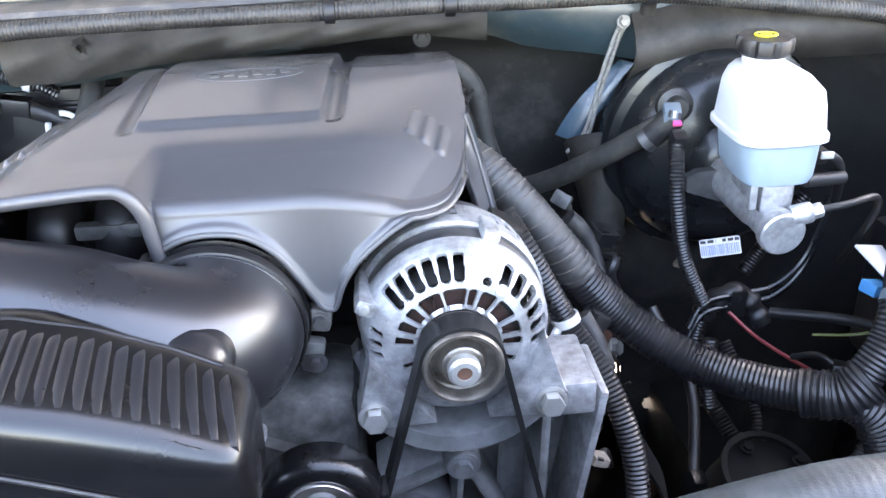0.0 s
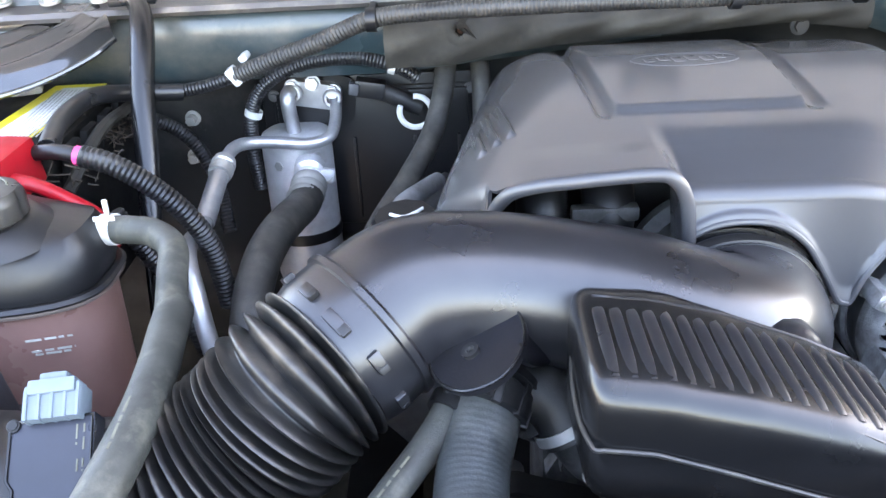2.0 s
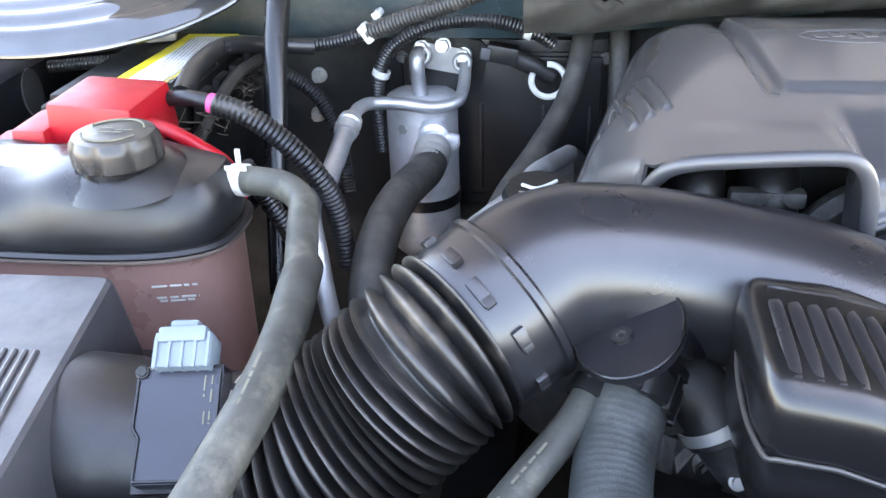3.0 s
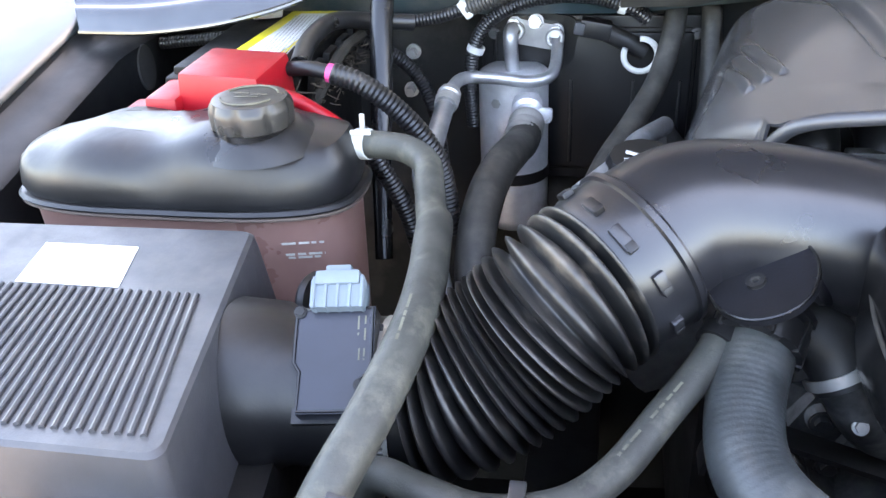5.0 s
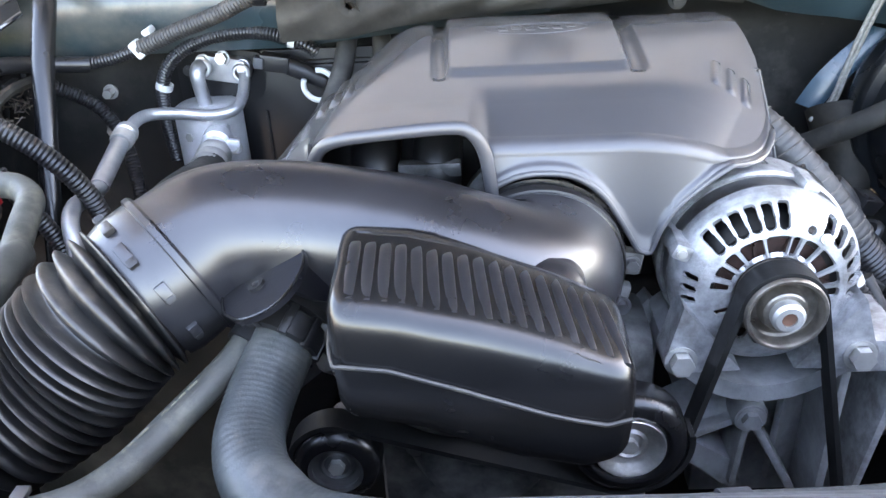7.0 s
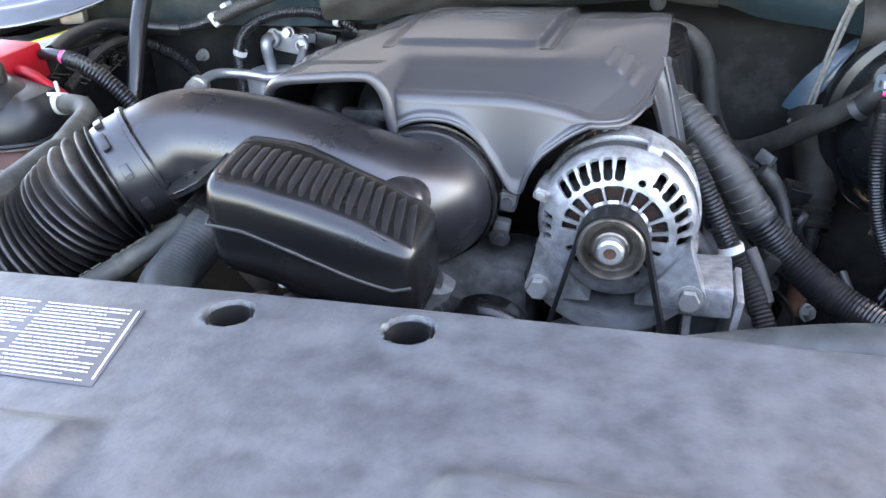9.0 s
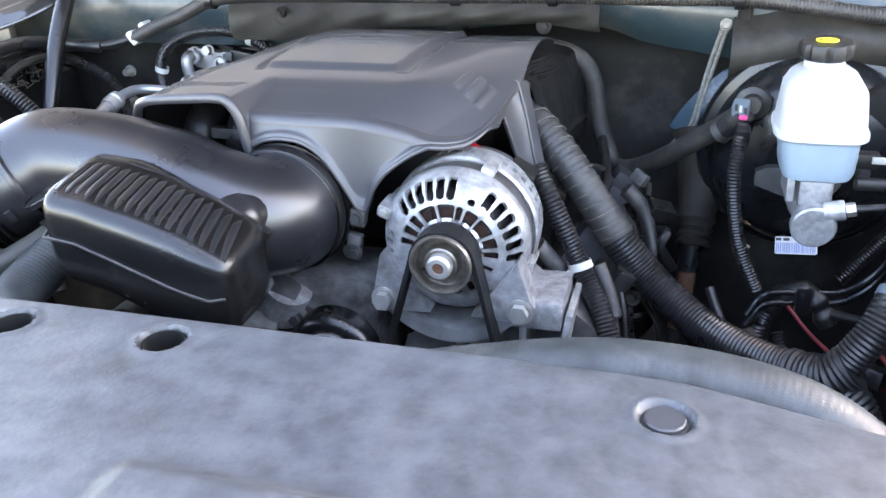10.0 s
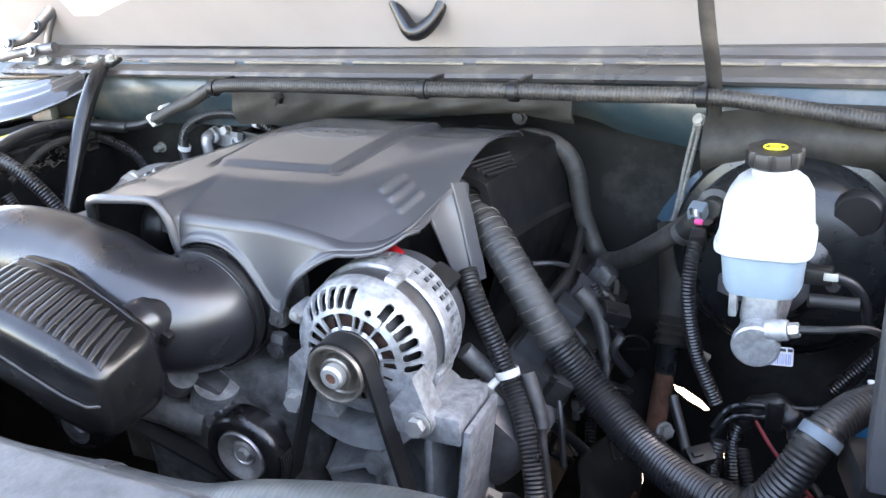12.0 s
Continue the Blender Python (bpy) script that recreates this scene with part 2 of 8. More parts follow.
BLUESHEET = material("blue_painted_brace", (0.022, 0.055, 0.08), 0.3, vary=0.25, bump=0.05, coat=0.25, dirt=(0.06, 0.06, 0.055), dirt_amount=0.3, dirt_scale=20)
MATTEBLACK = material("matte_black_body_paint", (0.008, 0.0085, 0.0095), 0.5, vary=0.3, bump=0.1, specular=0.2, dirt=(0.012, 0.011, 0.010), dirt_amount=0.3, dirt_scale=10)
NEEDLE = material("dry_plant_litter", (0.040, 0.031, 0.022), 0.8, vary=0.6, scale=90, bump=0.2)
CAPBLACK = material("worn_black_cap_plastic", (0.022, 0.021, 0.020), 0.36, vary=0.25, scale=40, bump=0.2, specular=0.5, dirt=(0.09, 0.085, 0.065), dirt_amount=0.25, dirt_scale=50, dust=0.10)
PINGREY = material("grey_push_pin_plastic", (0.040, 0.042, 0.047), 0.5, vary=0.2, bump=0.2)
LABELFILM = material("dark_label_film", (0.056, 0.058, 0.068), 0.45, vary=0.1, bump=0.1)
BATTERY = material("battery_case_plastic", (0.006, 0.006, 0.006), 0.6, vary=0.4, bump=0.3, specular=0.15, dirt=(0.03, 0.027, 0.023), dirt_amount=0.4, dirt_scale=25)


# ---- mesh helpers ----
def thing(name, label, category, group="", kind="", at=(0, 0, 0)):
    ob = new(name)
    ob.location = at
    ob.empty_display_size = 0.02
    return tagged(ob, label, category, group, kind)


def part(name, bm, mat, parent=None, label="", smooth=True, flat_angle=35):
    mesh = bpy.data.meshes.new(name)
    bmesh.ops.recalc_face_normals(bm, faces=bm.faces)
    if smooth:
        limit = radians(flat_angle)
        for f in bm.faces:
            f.smooth = True
        for e in bm.edges:
            if len(e.link_faces) == 2 and e.calc_face_angle(0) > limit:
                e.smooth = False
    bm.to_mesh(mesh)
    bm.free()
    mesh.materials.append(mat)
    ob = new(name, mesh)
    if parent is not None:
        ob.parent = parent
        ob.matrix_parent_inverse = Matrix.Translation(-Vector(parent.matrix_basis.translation)) if parent.type == "EMPTY" else Matrix()
    if label:
        ob["label"] = label
    return ob


def single(name, bm, mat, label, category, kind="", group="", smooth=True):
    return tagged(part(name, bm, mat, None, smooth=smooth), label, category, group, kind)


def spline(points, step):
    """Points at even steps along a smooth curve through the given ones."""
    pts = [Vector(p) for p in points]
    pts = [pts[0] * 2 - pts[1]] + pts + [pts[-1] * 2 - pts[-2]]
    fine = []
    for i in range(1, len(pts) - 2):
        p0, p1, p2, p3 = pts[i - 1:i + 3]
        for k in range(24):
            u = k / 24
            fine.append(0.5 * ((2 * p1) + (p2 - p0) * u + (2 * p0 - 5 * p1 + 4 * p2 - p3) * u * u + (3 * p1 - p0 - 3 * p2 + p3) * u ** 3))
    fine.append(pts[-2])
    length = [0.0]
    for a, b in zip(fine, fine[1:]):
        length.append(length[-1] + (b - a).length)
    n = max(2, int(round(length[-1] / step)))
    out, j = [], 0
    for k in range(n + 1):
        s = length[-1] * k / n
        while j < len(length) - 2 and length[j + 1] < s:
            j += 1
        d = length[j + 1] - length[j]
        out.append(fine[j].lerp(fine[j + 1], (s - length[j]) / d if d > 0 else 0))
    return out, length[-1]


def sweep(path, radius, around=14, squash=None, cap=True, bm=None):
    """A tube along points; radius(s) with s from 0 to 1; squash(s) gives (width, height) factors across the curve."""
    bm = bm or bmesh.new()
    n = len(path)
    tangents = [(path[min(i + 1, n - 1)] - path[max(i - 1, 0)]).normalized() for i in range(n)]
    up = Vector((0, 0, 1)) if abs(tangents[0].z) < 0.9 else Vector((0, 1, 0))
    side = tangents[0].cross(up).normalized()
    rings = []
    for i, (p, t) in enumerate(zip(path, tangents)):
        side = (side - t * side.dot(t)).normalized()
        over = side.cross(t).normalized()
        s = i / (n - 1)
        r = radius(s) if callable(radius) else radius
        w, h = squash(s) if squash else (1, 1)
        rings.append([bm.verts.new(p + side * (math.cos(a) * r * w) + over * (math.sin(a) * r * h)) for a in (2 * math.pi * k / around for k in range(around))])
    for a, b in zip(rings, rings[1:]):
        for k in range(around):
            bm.faces.new((a[k], a[(k + 1) % around], b[(k + 1) % around], b[k]))
    if cap:
        bm.faces.new(rings[0][::-1])
        bm.faces.new(rings[-1])
    return bm


def tube(points, radius, step=0.006, around=14, bm=None):
    return sweep(spline(points, step)[0], radius, around, bm=bm)


def loom(points, radius, pitch=0.0042, depth=0.0011, around=14, bm=None):
    """Corrugated conduit: ridges at even pitch."""
    path, length = spline(points, pitch / 4)
    n = len(path) - 1
    return sweep(path, lambda s: radius - depth * (0.5 + 0.5 * math.cos(2 * math.pi * round(s * n) / 4)), around, bm=bm)


def axis_frame(origin, axis):
    z = Vector(axis).normalized()
    up = Vector((0, 0, 1)) if abs(z.z) < 0.9 else Vector((0, 1, 0))
    x = up.cross(z).normalized()
    return Matrix.Translation(Vector(origin)) @ Matrix((x, z.cross(x), z)).transposed().to_4x4()


def lathe(profile, origin, axis, around=32, bm=None, closed=False, wobble=None):
    """A body of revolution: profile rows are (radius, distance along axis)."""
    bm = bm or bmesh.new()
    m = axis_frame(origin, axis)
    rings = []
    for r, d in profile:
        if r <= 1e-6:
            rings.append([bm.verts.new(m @ Vector((0, 0, d)))])
        else:
            rings.append([bm.verts.new(m @ Vector((math.cos(a) * r * (wobble(a, d) if wobble else 1), math.sin(a) * r * (wobble(a, d) if wobble else 1), d))) for a in (2 * math.pi * k / around for k in range(around))])
    pairs = list(zip(rings, rings[1:])) + ([(rings[-1], rings[0])] if closed else [])
    for a, b in pairs:
        for k in range(around):
            q = [a[k % len(a)], a[(k + 1) % len(a)], b[(k + 1) % len(b)], b[k % len(b)]]
            q = [v for i, v in enumerate(q) if v not in q[:i]]
            if len(q) > 2:
                bm.faces.new(q)
    return bm


def block(center, size, bevel=0.004, turn=(0, 0, 0), segments=2, bm=None, taper=None):
    """A box with rounded edges; taper=(x, y) narrows its top."""
    piece = bmesh.new()
    bmesh.ops.create_cube(piece, size=1)
    for v in piece.verts:
        v.co = Vector((v.co.x * size[0], v.co.y * size[1], v.co.z * size[2]))
        if taper and v.co.z > 0:
            v.co.x *= taper[0]
            v.co.y *= taper[1]
    if bevel > 0:
        bmesh.ops.bevel(piece, geom=piece.edges[:], offset=bevel, segments=segments, profile=0.6, affect="EDGES")
    bmesh.ops.transform(piece, matrix=pose(*center, *turn), verts=piece.verts)
    if bm is None:
        return piece
    join(bm, piece)
    return bm


def join(bm, piece):
    mesh = bpy.data.meshes.new("joined")
    piece.to_mesh(mesh)
    piece.free()
    bm.from_mesh(mesh)
    bpy.data.meshes.remove(mesh)
    return bm


def prism(outline, m, depth, bevel=0.0):
    """A flat outline in the plane of m, given depth along its z."""
    bm = bmesh.new()
    lower = [bm.verts.new(m @ Vector((x, y, 0))) for x, y in outline]
    upper = [bm.verts.new(m @ Vector((x, y, depth))) for x, y in outline]
    bm.faces.new(lower[::-1])
    bm.faces.new(upper)
    for i in range(len(outline)):
        j = (i + 1) % len(outline)
        bm.faces.new((lower[i], lower[j], upper[j], upper[i]))
    if bevel:
        bmesh.ops.bevel(bm, geom=[e for e in bm.edges if e.calc_face_angle(0) > 0.6], offset=bevel, segments=2, profile=0.6, affect="EDGES")
    return bm


def rounded(w, h, r, n=5):
    out = []
    for cx, cy, a0 in ((w / 2 - r, h / 2 - r, 0), (-w / 2 + r, h / 2 - r, 90), (-w / 2 + r, -h / 2 + r, 180), (w / 2 - r, -h / 2 + r, 270)):
        out += [(cx + r * math.cos(radians(a0 + 90 * k / n)), cy + r * math.sin(radians(a0 + 90 * k / n))) for k in range(n + 1)]
    return out


def sheet(rows, thickness=0.0):
    """A skin through rows of points; thickness is added on its back."""
    bm = bmesh.new()
    grid = [[bm.verts.new(p) for p in row] for row in rows]
    for a, b in zip(grid, grid[1:]):
        for i in range(len(a) - 1):
            bm.faces.new((a[i], a[i + 1], b[i + 1], b[i]))
    if thickness:
        bmesh.ops.recalc_face_normals(bm, faces=bm.faces)
        bmesh.ops.solidify(bm, geom=bm.faces[:], thickness=thickness)
    return bm


def curve1(x, *knots):
    """A smooth value through (x, value) knots."""
    if x <= knots[0][0]:
        return knots[0][1]
    for (a, va), (b, vb) in zip(knots, knots[1:]):
        if x <= b:
            u = (x - a) / (b - a)
            u = u * u * (3 - 2 * u)
            return va + (vb - va) * u
    return knots[-1][1]


def line1(x, *knots):
    if x <= knots[0][0]:
        return knots[0][1]
    for (a, va), (b, vb) in zip(knots, knots[1:]):
        if x <= b:
            return va + (vb - va) * (x - a) / (b - a)
    return knots[-1][1]


def bolt_mesh(r=0.007, head=0.006, washer=0.010):
    """A hexagon head over a washer; its axis is +z."""
    bm = lathe([(0, -0.002), (washer, -0.002), (washer, 0.0008), (r * 1.02, 0.001)], (0, 0, 0), (0, 0, 1), 20)
    hexa = [(r * math.cos(radians(60 * k)), r * math.sin(radians(60 * k))) for k in range(6)]
    join(bm, prism(hexa, Matrix(), head, bevel=0.0008))
    return bm


def bolt(at, axis, parent, r=0.007, head=0.006, washer=0.010, mat=ZINC, name="bolt", label=""):
    ob = part(name, bolt_mesh(r, head, washer), mat, None, label, flat_angle=25)
    ob.matrix_basis = axis_frame(at, axis)
    if parent is not None:
        ob.parent = parent
        ob.matrix_parent_inverse = Matrix.Translation(-Vector(parent.matrix_basis.translation))
    else:
        tagged(ob, label or "zinc hexagon bolt", "bolt")
    return ob


def clamp_band(at, axis, radius, width=0.012, mat=ZINC, parent=None, name="clamp", label="steel hose clamp band"):
    bm = lathe([(radius, -width / 2), (radius + 0.0012, -width / 2), (radius + 0.0012, width / 2), (radius, width / 2)], at, axis, 32, closed=True)
    return part(name, bm, mat, parent, label) if parent is not None else single(name, bm, mat, label, "clamp")


def bars(origin, along, down, normal, rows, mat, parent, height=0.0016, seed=1, name="print_line", word=0.013):
    """Unreadable print: short flat bars in rows. rows: (start, end, offset down)."""
    bm = bmesh.new()
    a, d, n = Vector(along).normalized(), Vector(down).normalized(), Vector(normal).normalized()
    o = Vector(origin)
    rng = random.Random(seed)
    for s, e, off in rows:
        x = s
        while x < e:
            w = min(rng.uniform(0.3 * word, word), e - x)
            q = [o + a * x + d * off, o + a * (x + w) + d * off, o + a * (x + w) + d * (off + height), o + a * x + d * (off + height)]
            low = [bm.verts.new(p + n * 0.0002) for p in q]
            top = [bm.verts.new(p + n * 0.0005) for p in q]
            bm.faces.new(top)
            for k in range(4):
                bm.faces.new((low[k], low[(k + 1) % 4], top[(k + 1) % 4], top[k]))
            x += w + word * rng.uniform(0.11, 0.22)
    return part(name, bm, mat, parent, smooth=False)


# ---- the large structure ----
# openings in the bulkhead: x, z, half width, half height, slant
GAPS = ((0.279, 0.738, 0.029, 0.0062, -27), (0.333, 0.662, 0.006, 0.013, 20), (0.345, 0.645, 0.004, 0.010, 10), (0.394, 0.581, 0.008, 0.010, 0), (0.484, 0.582, 0.008, 0.009, 0), (0.198, 0.580, 0.012, 0.030, 0))


def build_setting():
    n = 24
    rows = []
    for j in range(n + 1):
        v = (j / n * 2 - 1)
        rows.append([Vector((math.copysign(abs(u) ** 3, u) * 400, math.copysign(abs(v) ** 3, v) * 400, 0.0)) for u in (i / n * 2 - 1 for i in range(n + 1))])
    single("ground", sheet(rows), GROUND, "pale sunlit concrete and gravel under the truck", "ground", "structure")

    # bulkhead behind the engine: black mat, bulging towards the wheel side
    def bulk(x, z):
        y = 1.075 + 0.012 * math.sin(x * 7 + z * 5) - 0.05 * curve1(x, (0.18, 0), (0.5, 1)) - 0.03 * curve1(x, (-0.8, 1), (-0.45, 0))
        return y + 0.10 * curve1(z, (0.55, 0), (1.0, 0)) - 0.05 * curve1(z, (1.12, 0), (1.2, 1))
    def steps(low, fine0, fine1, high):
        out = [low + (fine0 - low) * k / 60 for k in range(60)]
        n_fine = int((fine1 - fine0) / 0.0022)
        out += [fine0 + (fine1 - fine0) * k / n_fine for k in range(n_fine)]
        return out + [fine1 + (high - fine1) * k / 60 for k in range(61)]

    def inside(x, z):
        for gx, gz, gw, gh, slant in GAPS:
            ca, sa = math.cos(radians(slant)), math.sin(radians(slant))
            u, w = ((x - gx) * ca + (z - gz) * sa) / gw, (-(x - gx) * sa + (z - gz) * ca) / gh
            ragged = 1 + 0.16 * math.sin(7 * math.atan2(w, u) + gx * 90)
            if u * u + w * w < ragged:
                return gx, gz, math.sqrt(ragged / max(u * u + w * w, 1e-6))
        return None
    bm = bmesh.new()
    grid = [[bm.verts.new((x, bulk(x, z), z)) for x in steps(-0.98, 0.18, 0.50, 1.02)] for z in steps(0.30, 0.545, 0.76, 1.20)]
    for a, b in zip(grid, grid[1:]):
        for i in range(len(a) - 1):
            c = (a[i].co + b[i + 1].co) / 2
            if not inside(c.x, c.z):
                bm.faces.new((a[i], a[i + 1], b[i + 1], b[i]))
    for v in bm.verts:
        edge_of = inside(v.co.x, v.co.z)
        if edge_of and v.link_faces:
            gx, gz, k = edge_of
            v.co.x, v.co.z = gx + (v.co.x - gx) * k, gz + (v.co.z - gz) * k
    bmesh.ops.delete(bm, geom=[v for v in bm.verts if not v.link_faces], context="VERTS")
    single("wall_bulkhead", bm, LINER, "dusty black insulated bulkhead behind the engine", "bulkhead", "structure")

    # painted cowl band above the mat, and the grey strip over it
    rows = []
    for j in range(15):
        v = j / 14
        rows.append([Vector((x, 1.005 - 0.028 * math.sin(v * 2.6) + 0.012 * v - 0.035 * curve1(x, (0.14, 0), (0.4, 1)) - 0.02 * curve1(x, (-0.9, 1), (-0.5, 0)), 1.230 - (1.230 - line1(x, (-0.37, 1.135), (0.10, 1.180), (0.16, 1.166), (0.20, 1.151), (0.27, 1.144), (0.32, 1.135))) * (1 - v))) for x in (-0.97 + 1.99 * i / 60 for i in range(61))])
    single("wall_cowl", sheet(rows, 0.006), TEAL, "dusty teal painted cowl panel", "cowl panel", "structure")
    strip = thing("cowl_strip", "grey cowl edge with a folded flange and weatherstrip", "cowl strip", kind="structure", at=(0, 1.0, 1.23))
    prof = [(0.962, 1.219), (0.958, 1.224), (0.962, 1.229), (0.985, 1.232), (1.002, 1.2345), (1.006, 1.2405), (1.020, 1.2425), (1.026, 1.2505), (1.040, 1.253), (1.075, 1.254)]
    rows = [[Vector((x, y - 0.012 * curve1(x, (0.0, 0), (0.5, 1)) - 0.02 * curve1(abs(x), (0.5, 0), (1.0, 1)), z + 0.004 * math.sin(x * 3))) for x in (-0.86 + 1.84 * i / 60 for i in range(61))] for y, z in prof]
    part("flange", sheet(rows, 0.003), SEAL, strip)
    for k in range(9):
        x = -0.74 + 0.19 * k
        part("slot", block((x + 0.06, 0.995 - 0.012 * curve1(x, (0.0, 0), (0.5, 1)), 1.2375 + 0.004 * math.sin(x * 3)), (0.172, 0.005, 0.0028), 0.0012, (20, 0, 0)), STRIPEDGE, strip, "pale dirty seal rod")
    for k, x in enumerate((-0.79, -0.735, -0.68)):
        bolt((x, 0.975, 1.236), (0, -0.25, 1), strip, 0.008, 0.007, 0.012)

    # inner fenders
    left = thing("wall_fender_left", "matte black inner fender beside the battery", "inner fender", kind="structure", at=(-0.95, 0.6, 1.0))
    def edge(y):
        return 1.140 + 0.206 * (y - 0.807)
    rows = []
    for u in (i / 44 for i in range(45)):
        y = 0.10 + 0.98 * u
        e = edge(y)
        low = min(1.125, e - 0.022)
        prof = [(-0.905 - 0.02 * (1.14 - z) - 0.006 * math.sin(u * 9) * (z < 1.05), z) for z in (0.33 + (low - 0.33) * j / 14 for j in range(15))]
        prof += [(-0.912, low + 0.004), (-0.938, low + 0.006), (-0.952, low + 0.010), (-0.960, e - 0.008), (-0.964, e)]
        rows.append([Vector((x, y, z)) for x, z in prof])
    part("panel", sheet(rows, 0.004), MATTEBLACK, left)
    rows = [[Vector((x, y, edge(y) + z)) for x, z in ((-0.958, 0.001), (-0.962, 0.005), (-0.970, 0.007), (-0.985, 0.009), (-1.05, 0.014), (-1.12, 0.006), (-1.17, -0.03), (-1.19, -0.3), (-1.19, -0.6))] for y in (0.10 + 0.98 * i / 44 for i in range(45))]
    part("lip", sheet(rows, 0.003), GREENPAINT, left, "glossy dark green outer fender edge")
    hole = prism([(0.018 * math.cos(a), 0.026 * math.sin(a)) for a in (2 * math.pi * k / 24 for k in range(24))], axis_frame((-0.9035, 0.884, 1.102), (1, 0, 0)), 0.004)
    part("opening", hole, INK, left, "dark oval opening", smooth=False)
    right = thing("wall_fender_right", "black inner fender beside the wheel arch", "inner fender", kind="structure", at=(0.8, 0.6, 1.0))
    rows = [[Vector((0.70 + 0.02 * math.sin(u * 8), -0.05 + 1.13 * u, z)) for u in (i / 40 for i in range(41))] for z in (0.36 + 0.79 * j / 10 for j in range(11))]
    part("panel", sheet(rows, 0.006), BLACKPAINT, right)
    part("lip", block((0.74, 0.5, 1.16), (0.09, 1.1, 0.012), 0.005), GLOSSPAINT, right, "glossy dark painted fender lip")

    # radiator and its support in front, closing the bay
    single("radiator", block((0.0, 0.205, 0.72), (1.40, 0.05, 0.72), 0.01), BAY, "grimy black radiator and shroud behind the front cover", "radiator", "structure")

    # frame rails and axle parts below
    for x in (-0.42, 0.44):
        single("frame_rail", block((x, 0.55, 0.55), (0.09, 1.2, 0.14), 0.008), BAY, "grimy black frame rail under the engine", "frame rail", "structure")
    # added floor: blocks ground light and keeps the bay dark
    single("splash_tray", block((-0.13, 0.68, 0.34), (2.05, 1.15, 0.012), 0.004), BAY, "black tray added under the engine to shut out light from below", "splash tray", "structure")
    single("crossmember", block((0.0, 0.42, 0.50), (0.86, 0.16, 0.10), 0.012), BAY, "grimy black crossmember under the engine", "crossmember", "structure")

    # cab behind the cowl, out of view; added to block the sun
    cab = thing("cab", "unseen dark windshield and cab body added behind the cowl to block sun", "cab", kind="structure", at=(0, 1.4, 1.3))
    rows = [[Vector((x, y + 0.06 * (x / 0.8) ** 2, z)) for x in (-0.86 + 1.72 * i / 20 for i in range(21))] for y, z in ((1.075, 1.250), (1.20, 1.262), (1.30, 1.275))]
    part("cowl_top", sheet(rows, 0.006), DARK, cab, "black cowl grille panel")
    rows = [[Vector((x * (1 - 0.12 * v), 1.30 + 0.75 * v + 0.06 * (x / 0.8) ** 2, 1.275 + 0.52 * v)) for x in (-0.86 + 1.72 * i / 20 for i in range(21))] for v in (j / 10 for j in range(11))]
    part("windshield", sheet(rows, 0.006), GLOSSPAINT, cab, "dark reflective windshield")

    # raised hood over the bay
    hood = thing("hood", "raised hood with a pale grey underside", "hood", at=(0, 1.03, 1.255))
    ang = radians(52)
    rows = []
    for j in range(31):
        v = j / 30
        y0, z0 = 1.045 - 1.22 * v * math.cos(ang), 1.262 + 1.22 * v * math.sin(ang)
        bow = 0.03 * math.sin(v * math.pi)
        rows.append([Vector((-0.905 - 0.03 * v + (1.805 + 0.05 * v) * i / 40, y0 + bow * math.sin(ang) + 0.02 * (abs(i / 20 - 1)) ** 3, z0 + bow * math.cos(ang))) for i in range(41)])
    part("inner_panel", sheet(rows, 0.02), HOODPAINT, hood)
    for x0, x1, v0, v1 in ((-0.74, 0.70, 0.115, 0.15), (-0.66, -0.62, 0.15, 0.95), (0.62, 0.66, 0.15, 0.95), (-0.62, 0.62, 0.93, 0.95)):
        rows = []
        for j in range(25):
            v = v0 + (v1 - v0) * j / 24
            bow = 0.03 * math.sin(v * math.pi)
            rows.append([Vector((x0 + (x1 - x0) * i / 16, 1.045 - 1.22 * v * math.cos(ang) + bow * math.sin(ang) - 0.010, 1.262 + 1.22 * v * math.sin(ang) + bow * math.cos(ang) - 0.006)) for i in range(17)])
        part("rib", sheet(rows, 0.008), HOODPAINT, hood)
    # liner out of view, added to darken the cover's reflection and the fill light
    rows = []
    for j in range(25):
        v = 0.17 + 0.79 * j / 24
        bow = 0.03 * math.sin(v * math.pi)
        puff = 0.012 * min(1, 6 * min(j / 24, 1 - j / 24))
        rows.append([Vector((-0.58 + 1.16 * i / 30, 1.045 - 1.22 * v * math.cos(ang) + bow * math.sin(ang) - 0.012 - puff * min(1, 5 * min(i / 30, 1 - i / 30)), 1.262 + 1.22 * v * math.sin(ang) + bow * math.cos(ang) - 0.010)) for i in range(31)])
    part("liner", sheet(rows, 0.01), HOODLINER, hood, "unseen dark grey felt hood liner, added to cut fill light")
    part("seal_lip", tube([(0.0, 1.030, 1.276), (0.15, 1.028, 1.277), (0.30, 1.028, 1.276)], 0.0035, 0.01, 8), DARK, hood, "dark rubber edge strip")
    # tube added to close the gap behind the hood where sun leaked in
    part("rear_seal", tube([(-0.80, 1.058, 1.258), (-0.3, 1.056, 1.260), (0.3, 1.056, 1.260), (0.90, 1.058, 1.258)], 0.009, 0.03, 10), DARK, hood, "black rubber rear seal, added against sun through the hood gap")
    fold = [(-0.725, 0.048), (-0.60, 0.048), (-0.475, 0.048), (-0.458, 0.040), (-0.445, 0.037), (-0.432, 0.040), (-0.415, 0.048), (-0.30, 0.049), (-0.16, 0.050), (0.10, 0.052), (0.68, 0.052)]
    def on_hood(x, v, out):
        bow = 0.03 * math.sin(v * math.pi) - out
